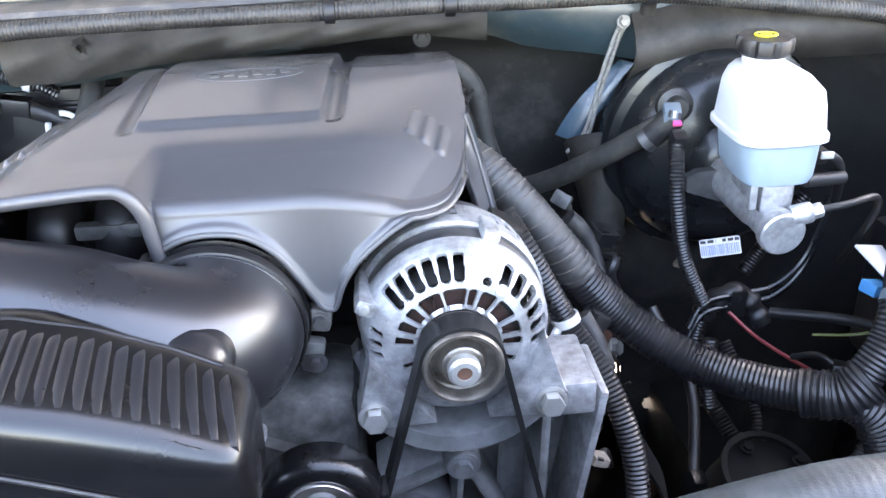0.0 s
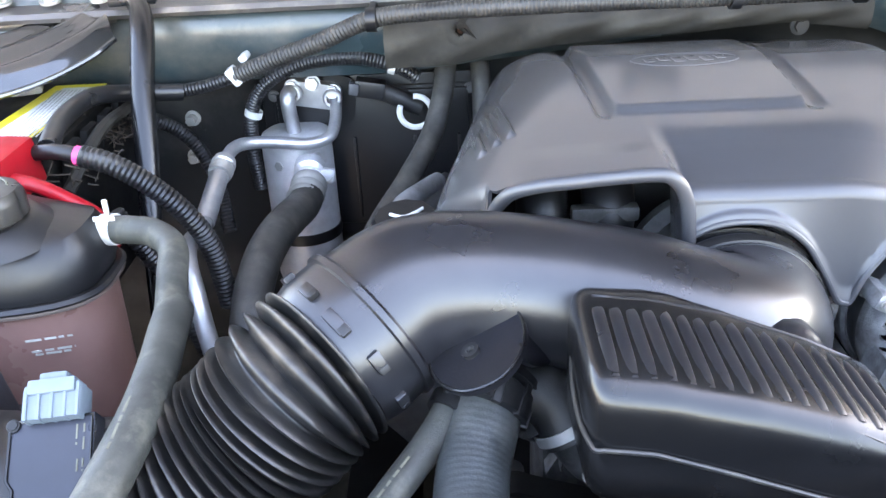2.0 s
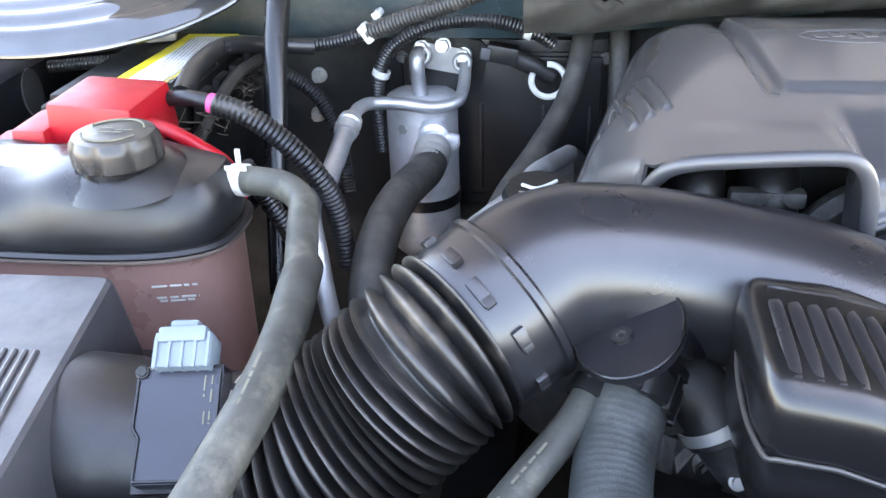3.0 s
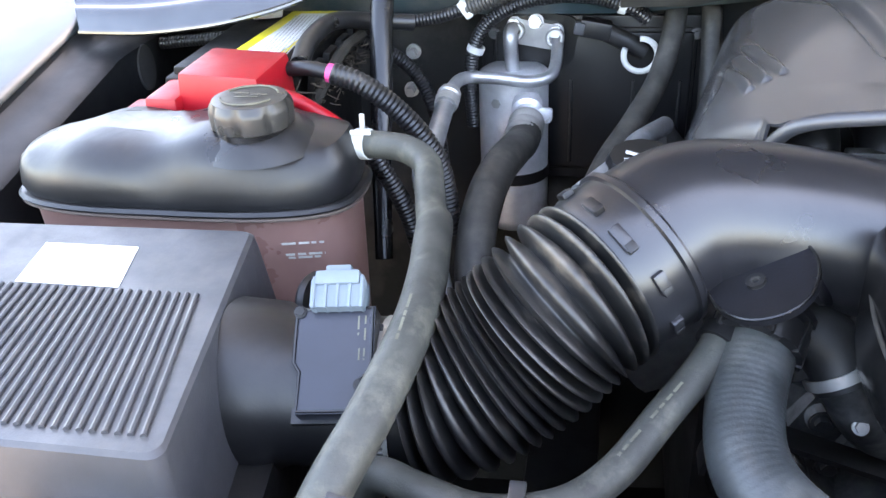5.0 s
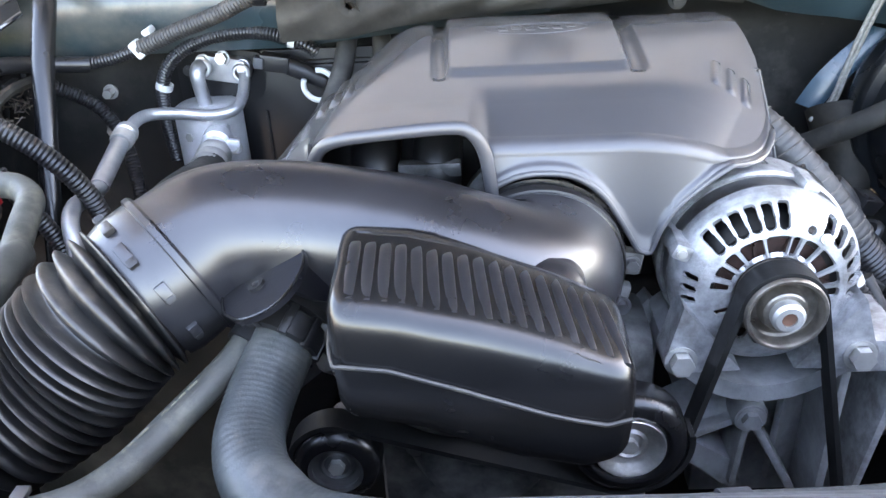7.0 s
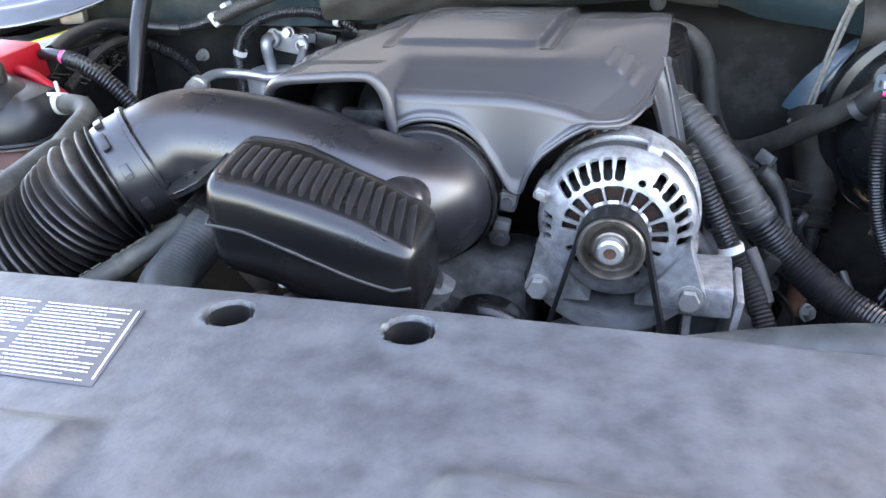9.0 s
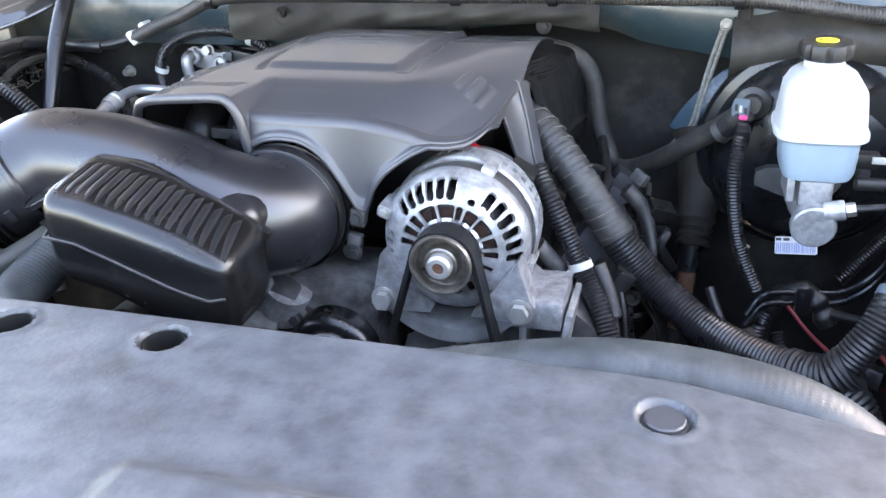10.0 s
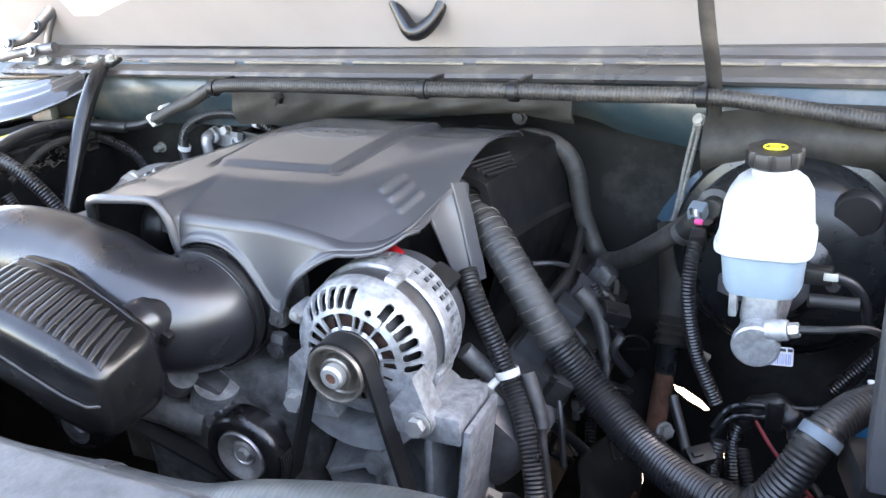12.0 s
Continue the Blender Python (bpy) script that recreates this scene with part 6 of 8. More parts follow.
    part("red_wire", tube([(0.39, 0.80, 0.885), (0.42, 0.77, 0.862), (0.47, 0.72, 0.845), (0.53, 0.66, 0.85), (0.56, 0.64, 0.86)], 0.0022, 0.006, 8), REDWIRE, low)
    part("red_wire", tube([(0.45, 0.60, 0.95), (0.47, 0.585, 0.935), (0.52, 0.575, 0.925), (0.58, 0.57, 0.93)], 0.0025, 0.006, 8), REDWIRE, low)
    part("green_wire", tube([(0.48, 0.775, 0.862), (0.51, 0.75, 0.875), (0.54, 0.74, 0.885)], 0.0018, 0.006, 8), DIMGREEN, low)
    fuse = thing("fuse_box", "black fuse box with blue connector on the inner fender", "fuse box", at=(0.58, 0.66, 0.95))
    part("body", block((0.61, 0.62, 0.92), (0.16, 0.34, 0.16), 0.01), DARK, fuse)
    part("panel", block((0.562, 0.565, 1.095), (0.145, 0.07, 0.160), 0.008, segments=3), BOX, fuse, "upright cover with worn edges")
    part("blue_plug", block((0.495, 0.705, 0.961), (0.030, 0.020, 0.013), 0.003, (0, 15, 20)), BLUE, fuse, "bright blue connector")
    part("tag", block((0.520, 0.735, 0.972), (0.05, 0.05, 0.003), 0.001, (20, 15, 20)), PAPER, fuse, "cream paper tag")
    part("bracket", block((0.520, 0.60, 0.985), (0.085, 0.06, 0.034), 0.005, (0, 8, 15)), DARK, fuse)

    # odds and ends on the engine's flank
    coil = thing("ignition_parts", "dark grimy coils and leads along the valve cover", "ignition coil", at=(0.16, 0.8, 0.95))
    for k in range(4):
        part("coil", block((0.165 + 0.004 * k, 0.735 + 0.062 * k, 0.985 - 0.004 * k), (0.036, 0.034, 0.05), 0.005, (0, 35, 8)), BOX, coil)
        part("lead", tube([(0.18, 0.735 + 0.062 * k, 0.975), (0.205, 0.73 + 0.06 * k, 0.945), (0.21, 0.72 + 0.058 * k, 0.90)], 0.0045, 0.005, 10), DUSTRUBBER, coil)
    part("wire", tube([(0.15, 0.72, 1.015), (0.17, 0.78, 1.022), (0.165, 0.86, 1.020), (0.15, 0.95, 1.03)], 0.006, 0.006, 10), TAPE, coil)
    part("wire", tube([(0.135, 0.80, 1.045), (0.158, 0.83, 1.035), (0.17, 0.88, 1.0), (0.19, 0.90, 0.95)], 0.003, 0.005, 8), STEEL, coil)
    part("boot", tube([(0.196, 0.780, 1.028), (0.210, 0.780, 1.014), (0.220, 0.779, 0.997), (0.228, 0.772, 0.972), (0.233, 0.762, 0.945), (0.233, 0.75, 0.91)], lambda s_: line1(s_, (0, 0.0095), (0.2, 0.009), (0.45, 0.0078), (0.62, 0.0074), (0.66, 0.0042), (1, 0.0038)), 0.004, 14), DUSTTAPE, coil, "grey spark plug boot and lead")
    part("tube", tube([(0.145, 0.60, 1.0), (0.152, 0.625, 0.972), (0.165, 0.64, 0.94)], 0.008, 0.004, 14), BRACKET, coil)


build_right_lines()


def build_engine_wires():
    rng = random.Random(77)
    tangle = thing("engine_wiring", "tangle of grimy thin wires and plugs beside the engine", "wiring", at=(0.2, 0.78, 0.92))
    for k in range(22):
        x, y, z = rng.uniform(0.15, 0.235), rng.uniform(0.70, 0.90), rng.uniform(0.86, 1.02)
        p = Vector((x, y, z))
        pts = [p]
        for q in range(3):
            pts.append(pts[-1] + Vector((rng.uniform(-0.03, 0.035), rng.uniform(-0.04, 0.03), rng.uniform(-0.045, 0.015))))
        part("wire", tube(pts, rng.choice((0.0018, 0.0025, 0.004, 0.0055)), 0.004, 8), rng.choice((TAPE, RUBBER, LOOM, SHEET, STEEL)), tangle)
        if k % 3 == 0:
            part("plug", block(pts[0], (rng.uniform(0.012, 0.022), rng.uniform(0.010, 0.02), rng.uniform(0.012, 0.02)), 0.002, (rng.uniform(-30, 30), rng.uniform(-40, 40), rng.uniform(-40, 40))), rng.choice((DARK, BOX, GRIMY)), tangle)
    for k in range(6):
        p = (rng.uniform(0.15, 0.23), rng.uniform(0.68, 0.82), rng.uniform(0.88, 0.97))
        bolt(p, (rng.uniform(-0.5, 0.8), -1, rng.uniform(0, 1)), tangle, 0.006, 0.006, 0.009, GRIMY)
    arm = thing("support_arm", "cast aluminium support arm behind the alternator", "bracket", at=(0.15, 0.63, 0.97))
    part("arm", tube([(0.118, 0.640, 1.015), (0.140, 0.650, 0.985), (0.165, 0.655, 0.955), (0.178, 0.65, 0.92)], lambda s: 0.010 - 0.002 * s, 0.004, 14), GRIMY, arm)
    part("pad", block((0.170, 0.655, 0.945), (0.03, 0.03, 0.014), 0.004, (10, 35, 0)), GRIMY, arm)
    bolt((0.171, 0.640, 0.950), (0.2, -1, 0.4), arm, 0.007, 0.006, 0.010)


build_engine_wires()


# ---- wheel side of the bulkhead and cowl harness ----
def build_cowl_lines():
    harness = thing("cowl_harness", "dusty corrugated loom clipped along the cowl", "wiring harness", at=(0, 0.93, 1.2))
    pts = [(-0.90, 0.925, 1.118), (-0.78, 0.93, 1.128), (-0.68, 0.94, 1.135), (-0.59, 0.943, 1.140), (-0.540, 0.944, 1.152), (-0.49, 0.935, 1.172), (-0.44, 0.925, 1.190), (-0.385, 0.915, 1.2125), (-0.32, 0.902, 1.2205), (-0.20, 0.890, 1.2245), (-0.028, 0.880, 1.2265), (0.092, 0.878, 1.2275), (0.20, 0.885, 1.2250), (0.303, 0.897, 1.2225), (0.38, 0.905, 1.2130), (0.46, 0.905, 1.2020), (0.56, 0.90, 1.188), (0.68, 0.90, 1.16)]
    part("loom", loom(pts[4:], 0.0098, 0.0042, 0.0010, 12), DUSTLOOM, harness)
    part("thin_loom", loom(pts[:5], 0.0074, 0.0040, 0.0009, 12), LOOM, harness, "thinner black loom beside the battery")
    for p in ((-0.385, 0.914, 1.2125), (-0.028, 0.880, 1.2265), (0.092, 0.878, 1.2275), (0.303, 0.897, 1.2225)):
        clip = part("clip", lathe([(0.0100, -0.005), (0.0125, -0.005), (0.0125, 0.005), (0.0100, 0.005)], p, (1, 0, 0), 20, closed=True), DARK, harness, "black plastic clip")
        part("clip_stem", block(Vector(p) + Vector((0, 0.03, 0.006)), (0.008, 0.05, 0.006), 0.002), DARK, clip)
    part("white_clip", block((-0.541, 0.945, 1.152), (0.010, 0.020, 0.021), 0.003, (0, -35, 0)), NYLON, harness, "white nylon clip")
    part("white_clip", block((-0.532, 0.962, 1.168), (0.010, 0.022, 0.008), 0.003, (0, -30, 0)), NYLON, harness, "white nylon clip")
    second = thing("bulkhead_harness", "black corrugated loom looping over the dryer", "wiring harness", at=(-0.45, 1.0, 1.1))
    part("loom", loom([(-0.548, 1.012, 0.99), (-0.549, 1.005, 1.045), (-0.541, 0.997, 1.096), (-0.517, 0.992, 1.130), (-0.468, 0.99, 1.151), (-0.41, 0.985, 1.155), (-0.365, 0.985, 1.142), (-0.345, 0.99, 1.128)], 0.0085, 0.0040, 0.0010, 12), LOOM, second)
    for p, ax in (((-0.540, 0.997, 1.092), (0.4, 0, 1)), ((-0.372, 0.985, 1.145), (1, 0, -0.3))):
        part("band", lathe([(0.0088, -0.004), (0.0105, -0.004), (0.0105, 0.004), (0.0088, 0.004)], p, ax, 18, closed=True), NYLON, second, "pale tape band")
    part("branch", loom([(-0.68, 0.935, 1.125), (-0.645, 0.955, 1.105), (-0.610, 0.965, 1.075), (-0.585, 0.955, 1.03), (-0.572, 0.93, 0.97)], 0.0085, 0.0040, 0.0010, 12), LOOM, second)
    plug = thing("wiring_plug", "grey wiring connector beside the expansion block", "connector", at=(-0.40, 1.0, 1.11))
    part("shell", block((-0.402, 1.01, 1.112), (0.036, 0.022, 0.020), 0.003, (0, 10, 0)), DARK, plug)
    part("face", block((-0.420, 1.003, 1.115), (0.012, 0.016, 0.014), 0.002, (0, 10, 0)), PINGREY, plug, "grey connector end")
    part("tail", tube([(-0.390, 1.012, 1.108), (-0.37, 1.016, 1.097), (-0.345, 1.020, 1.083)], 0.011, 0.004, 14), TAPE, plug)

    # bracket plate hanging over the engine's back
    plate = thing("cowl_bracket", "grimy sheet metal bracket with a bolt hole over the engine", "bracket", at=(-0.1, 0.96, 1.17))
    bm, grid, hx, hz, hr = bmesh.new(), [], -0.295, 1.189, 0.0078
    for j in range(31):
        row = []
        for i in range(261):
            x = -0.376 + 0.516 * i / 260
            low = line1(x, (-0.376, 1.153), (-0.30, 1.153), (-0.24, 1.163), (-0.12, 1.176), (0.05, 1.182), (0.14, 1.172))
            z = 1.2085 + (low - 1.2085) * j / 30
            d = math.hypot(x - hx, z - hz)
            if 0.6 * hr < d < 1.25 * hr:
                x, z = hx + (x - hx) * hr / d, hz + (z - hz) * hr / d
            row.append(bm.verts.new((x, 0.955 - 0.010 * math.sin(j / 10) + 0.006 * math.sin(x * 20) + 0.0012 * math.sin(x * 71 + j * 0.3) - 0.0015 * max(0.0, 1 - abs(d - 0.011) / 0.004), z)))
        grid.append(row)
    for p, q in zip(grid, grid[1:]):
        for i in range(260):
            quad = (p[i], p[i + 1], q[i + 1], q[i])
            c = sum((v.co for v in quad), Vector()) / 4
            if math.hypot(c.x - hx, c.z - hz) > hr * 0.93:
                bm.faces.new(quad)
    bmesh.ops.delete(bm, geom=[v for v in bm.verts if not v.link_faces], context="VERTS")
    bmesh.ops.remove_doubles(bm, verts=bm.verts, dist=1e-6)
    bmesh.ops.recalc_face_normals(bm, faces=bm.faces)
    bmesh.ops.solidify(bm, geom=bm.faces[:], thickness=0.003)
    part("plate", bm, SHEET, plate)
    # near-black block added so the hole looks shaded inside
    part("hole_backing", block((hx, 0.966, hz), (0.030, 0.004, 0.026), 0.001), BAY, plate, "dark block for the shade behind the bolt hole")
    bolt((hx + 0.002, 0.962, hz - 0.002), (0, -1, 0), plate, 0.0035, 0.004, 0.005, RUST)
    bolt((0.068, 0.955, 1.176), (0, -1, 0), plate, 0.006, 0.005, 0.010, SHEET)
    gusset = thing("cowl_gusset", "grimy pressed metal panel under the cowl beside the booster", "panel", at=(0.45, 0.93, 1.18))
    rows = []
    for j in range(13):
        v = j / 12
        rows.append([Vector((x, 0.945 - 0.03 * math.sin(v * 3.0) - 0.01 * curve1(x, (0.3, 0), (0.5, 1)), 1.205 - 0.075 * v + 0.012 * curve1(x, (0.3, -1), (0.4, 0.3)))) for x in (0.30 + 0.42 * i / 30 for i in range(31))])
    part("panel", sheet(rows, 0.004), SHEET, gusset)
    part("hole", prism([(0.009 * math.cos(radians(a)), 0.009 * math.sin(radians(a))) for a in range(0, 360, 20)], Matrix.Translation((0.444, 0.926, 1.189)) @ pose(0, 0, 0, 90, 0, 0), 0.003), TEAL, gusset, "round hole", smooth=False)


build_cowl_lines()


# ---- battery side ----
def build_left():
    tank = thing("coolant_tank", "black and brown plastic coolant tank with screw cap", "coolant tank", at=(-0.72, 0.62, 0.93))

    def vessel(rows_, mat, name, label, parent, power=3.2):
        rings = []
        for z, x0, x1, y0, y1 in rows_:
            ring = []
            for q in range(64):
                a = 2 * math.pi * q / 64
                ca, sa = math.cos(a), math.sin(a)
                rr = (abs(ca) ** power + abs(sa) ** power) ** (-1 / power)
                x = (x0 + x1) / 2 + (x1 - x0) / 2 * rr * ca
                lump = (0.0050 * math.sin((x + 0.60) * 58) + 0.004 * curve1(-x, (0.60, 0), (0.63, 1)) - 0.010 * curve1(-x, (0.70, 0), (0.80, 1))) * curve1(z, (1.11, 0), (1.13, 1))
                push = 1 + 0.060 * math.sin((x + 0.60) * 58) * curve1(z, (1.085, 0), (1.11, 1)) * (1 if sa < 0 else 0)
                ring.append(Vector((x, (y0 + y1) / 2 + (y1 - y0) / 2 * rr * sa * push, z + lump)))
            rings.append(ring + [ring[0]])
        bm = sheet(rings)
        bmesh.ops.remove_doubles(bm, verts=bm.verts, dist=1e-5)
        bmesh.ops.holes_fill(bm, edges=[e for e in bm.edges if e.is_boundary], sides=0)
        return part(name, bm, mat, parent, label)
    vessel([(1.090, -0.872, -0.582, 0.566, 0.686), (1.096, -0.874, -0.580, 0.564, 0.688), (1.108, -0.873, -0.580, 0.566, 0.687), (1.120, -0.870, -0.583, 0.569, 0.684), (1.131, -0.864, -0.589, 0.576, 0.678), (1.138, -0.852, -0.602, 0.588, 0.668), (1.141, -0.82, -0.64, 0.61, 0.65)], TANK, "upper_shell", "black upper shell", tank)
    vessel([(0.90, -0.86, -0.592, 0.578, 0.678), (0.93, -0.864, -0.588, 0.574, 0.682), (1.080, -0.868, -0.584, 0.570, 0.684)], BROWN, "lower_shell", "translucent brown coolant-stained lower shell", tank)
    vessel([(1.0805, -0.875, -0.578, 0.564, 0.688), (1.082, -0.877, -0.576, 0.562, 0.690), (1.0845, -0.877, -0.576, 0.562, 0.690)], SEAMTAN, "seam_flange", "welded seam flange", tank)
    vessel([(1.0848, -0.877, -0.576, 0.562, 0.690), (1.087, -0.8785, -0.5745, 0.5605, 0.6915), (1.0896, -0.876, -0.577, 0.563, 0.689)], TANK, "seam_lip", "black moulded lip above the seam", tank)
    cap = part("cap", lathe([(0, 0), (0.029, 0.0), (0.0325, 0.002), (0.0328, 0.014), (0.032, 0.018), (0.029, 0.0225), (0.023, 0.0235), (0, 0.023)], (-0.655, 0.604, 1.1475), (0, 0, 1), 108, wobble=lambda a, d: 1 - (0.075 * max(0, math.cos(a * 8)) ** 2 if 0.001 < d < 0.019 else 0)), CAPBLACK, tank, "black scalloped screw cap")
    for s, e, off in ((200, 340, 0.022), (20, 160, 0.022)):
        part("cap_print", sweep([Vector((-0.655 + off * math.cos(radians(a)), 0.604 + off * math.sin(radians(a)), 1.1715)) for a in range(s, e, 8)], 0.0009, 6), WORN, cap, "worn white lettering as plain marks")
    bars((-0.669, 0.610, 1.1714), (1, 0, 0), (0, -1, 0), (0, 0, 1), [(0, 0.012, 0), (0.016, 0.028, 0.003), (0.004, 0.022, 0.008)], WORN, cap, 0.002, 4)
    bars((-0.634, 0.5725, 1.060), (1, 0.22, 0), (0, 0, -1), (0.1, -1, 0), [(0, 0.034, 0), (0.002, 0.034, 0.010), (0.004, 0.03, 0.013)], PRINT, tank, 0.0018, 6)
    part("cap_boss", lathe([(0.050, -0.006), (0.046, 0.000), (0.041, 0.0055), (0.036, 0.0095), (0.031, 0.0125), (0, 0.0130)], (-0.655, 0.612, 1.1355), (0, -0.05, 1), 48), TANK, tank, "rounded shoulder under the cap")
    part("cap_neck", lathe([(0, 0), (0.029, 0), (0.029, 0.022), (0, 0.022)], (-0.655, 0.604, 1.128), (0, 0, 1), 32), GLOSS, tank)
    part("outlet", tube([(-0.600, 0.640, 1.118), (-0.572, 0.638, 1.118)], 0.011, 0.005, 16), GLOSS, tank)

    hose = thing("coolant_hose", "dusty grey-green coolant hose with a branch joint", "hose", at=(-0.5, 0.5, 1.06))
    part("overflow_run", tube([(-0.585, 0.640, 1.118), (-0.560, 0.632, 1.121), (-0.538, 0.622, 1.122), (-0.518, 0.600, 1.120), (-0.509, 0.565, 1.115), (-0.502, 0.535, 1.110), (-0.497, 0.515, 1.109)], lambda s: 0.0112, 0.005, 20), GREYHOSE, hose)
    part("main_run", tube([(-0.499, 0.530, 1.107), (-0.496, 0.512, 1.109), (-0.494, 0.495, 1.109), (-0.490, 0.460, 1.107), (-0.489, 0.420, 1.103), (-0.493, 0.380, 1.097), (-0.500, 0.345, 1.088), (-0.515, 0.30, 1.068), (-0.53, 0.26, 1.03)], lambda s: 0.0130, 0.005, 22), GREYHOSE, hose)
    clip = part("spring_clamp", lathe([(0.0112, -0.0055), (0.0128, -0.0055), (0.0128, 0.0055), (0.0112, 0.0055)], (-0.578, 0.638, 1.119), (1, -0.25, 0.1), 24, closed=True), NYLON, hose, "white spring clamp")
    part("clamp_ear", block((-0.577, 0.636, 1.138), (0.004, 0.003, 0.016), 0.001, (10, 5, 0)), NYLON, clip)
    part("clamp_ear", block((-0.577, 0.628, 1.133), (0.017, 0.0025, 0.004), 0.001), NYLON, clip)
    bars((-0.492, 0.450, 1.1208), (0.0, -1, -0.1), (1, 0, 0), (0, 0, 1), [(0.03, 0.07, 0)], WORN, hose, 0.0016, 2, "hose_marking")
    low = thing("heater_return_hose", "dusty grey rubber hose crossing below the bellows", "hose", at=(-0.4, 0.38, 1.04))
    part("hose", tube([(-0.309, 0.456, 1.082), (-0.322, 0.432, 1.072), (-0.345, 0.400, 1.060), (-0.372, 0.362, 1.048), (-0.400, 0.338, 1.044), (-0.440, 0.330, 1.043), (-0.475, 0.338, 1.046), (-0.502, 0.352, 1.040), (-0.515, 0.36, 1.00)], lambda s: 0.0100, 0.005, 18), GREYHOSE, low)
    part("end_band", lathe([(0.0100, -0.005), (0.0128, -0.005), (0.0128, 0.005), (0.0100, 0.005)], (-0.3125, 0.450, 1.0795), (-0.45, -0.8, -0.35), 24, closed=True), DARK, low, "black end clip")
    bars((-0.335, 0.4085, 1.0765), (-0.44, -0.60, -0.2), (-0.7, 0.5, 0), (-0.3, -0.3, 0.9), [(0, 0.03, 0), (0.04, 0.06, 0)], WORN, low, 0.0016, 9, "hose_marking")
    part("clip", block((-0.421, 0.334, 1.0545), (0.009, 0.016, 0.004), 0.001), STEEL, low)

    rad = thing("radiator_hose", "thick grey reinforced radiator hose", "hose", at=(0, 0.31, 1.05))
    part("hose", sweep(spline([(-0.284, 0.468, 1.085), (-0.291, 0.446, 1.073), (-0.300, 0.412, 1.058), (-0.300, 0.376, 1.049), (-0.284, 0.346, 1.043), (-0.246, 0.323, 1.035), (-0.15, 0.306, 1.040), (-0.03, 0.302, 1.049), (0.06, 0.302, 1.054), (0.13, 0.302, 1.075), (0.23, 0.302, 1.094), (0.32, 0.300, 1.088), (0.375, 0.288, 1.066), (0.405, 0.262, 1.03)], 0.0011)[0],
                       lambda s: 0.0220 + 0.00009 * math.cos(s * 2 * math.pi * 190), 26), RADHOSE, rad)
    part("hose_band", lathe([(0.0219, -0.008), (0.0238, -0.008), (0.0238, 0.008), (0.0219, 0.008)], (-0.030, 0.302, 1.049), (1, 0, 0.06), 32, closed=True), PINGREY, rad, "grey hose band")
    collar = part("quick_connector", lathe([(0.0225, -0.010), (0.0275, -0.009), (0.0275, 0.007), (0.0225, 0.008)], (-0.289, 0.456, 1.080), (0.35, 0.8, 0.45), 32, closed=True), DARK, rad, "black quick-connect collar")
    part("collar_ring", lathe([(0.0235, 0.010), (0.0290, 0.011), (0.0290, 0.016), (0.0235, 0.017)], (-0.289, 0.456, 1.080), (0.35, 0.8, 0.45), 32, closed=True), DARK, collar)
    for a in range(0, 360, 40):
        lug = block((0, 0, 0), (0.005, 0.006, 0.022), 0.0012)
        bmesh.ops.transform(lug, matrix=axis_frame((-0.289, 0.456, 1.080), (0.35, 0.8, 0.45)) @ pose(0, 0, 0, 0, 0, a) @ pose(0.026, 0, 0), verts=lug.verts)
        part("lug", lug, DARK, collar)
    therm = thing("thermostat_hose", "black rubber elbow with a spring clamp at the outlet", "hose", at=(-0.25, 0.46, 1.05))
    part("elbow", tube([(-0.292, 0.462, 1.083), (-0.270, 0.470, 1.082), (-0.247, 0.466, 1.068), (-0.235, 0.455, 1.048)], 0.020, 0.004, 24), RUBBER, therm)
    clamp = part("clamp", lathe([(0.0203, -0.0035), (0.0218, -0.0035), (0.0218, 0.0035), (0.0203, 0.0035)], (-0.240, 0.4585, 1.055), (0.4, -0.3, -0.7), 28, closed=True), ZINC, therm, "steel spring clamp")
    for dx, tilt in ((-0.006, -14), (0.006, 14)):
        part("clamp_ear", block((-0.226 + dx, 0.447, 1.074), (0.003, 0.006, 0.020), 0.001, (-20, 35 + tilt, 0)), STEEL, clamp)
    part("outlet", tube([(-0.238, 0.462, 1.052), (-0.224, 0.462, 1.030), (-0.212, 0.470, 1.013)], 0.0186, 0.004, 24), GRIMY, therm, "dirty cast outlet neck")
    bolt((-0.226, 0.443, 1.026), (0, -0.8, 0.5), therm, 0.0035, 0.003, 0.005, ZINC)

    # positive terminal cover, battery, cables
    red = thing("terminal_cover", "bright red plastic battery terminal cover", "terminal cover", at=(-0.71, 0.70, 1.12))
    part("shell", block((-0.712, 0.708, 1.143), (0.080, 0.075, 0.044), 0.004, (3, 2, -4), taper=(0.94, 0.9)), RED, red)
    part("step", block((-0.765, 0.690, 1.128), (0.034, 0.055, 0.036), 0.004, (3, 0, -4), taper=(0.9, 0.85)), RED, red)
    part("step", block((-0.793, 0.680, 1.119), (0.036, 0.05, 0.024), 0.003, (3, 0, -4), taper=(0.9, 0.85)), RED, red)
    part("hinge", block((-0.790, 0.656, 1.118), (0.042, 0.008, 0.020), 0.002), RED, red)
    part("cable", tube([(-0.672, 0.690, 1.143), (-0.650, 0.683, 1.140), (-0.625, 0.680, 1.127), (-0.606, 0.682, 1.110), (-0.600, 0.684, 1.08)], 0.0062, 0.004, 14), RED, red, "red battery cable")
    bat = thing("battery", "black car battery with yellow and white warning label", "battery", at=(-0.742, 0.86, 0.953))
    part("case", block((-0.742, 0.862, 1.045), (0.125, 0.235, 0.185), 0.006), BATTERY, bat)
    part("top_ledge", block((-0.742, 0.862, 1.139), (0.112, 0.215, 0.012), 0.004), BATTERY, bat)
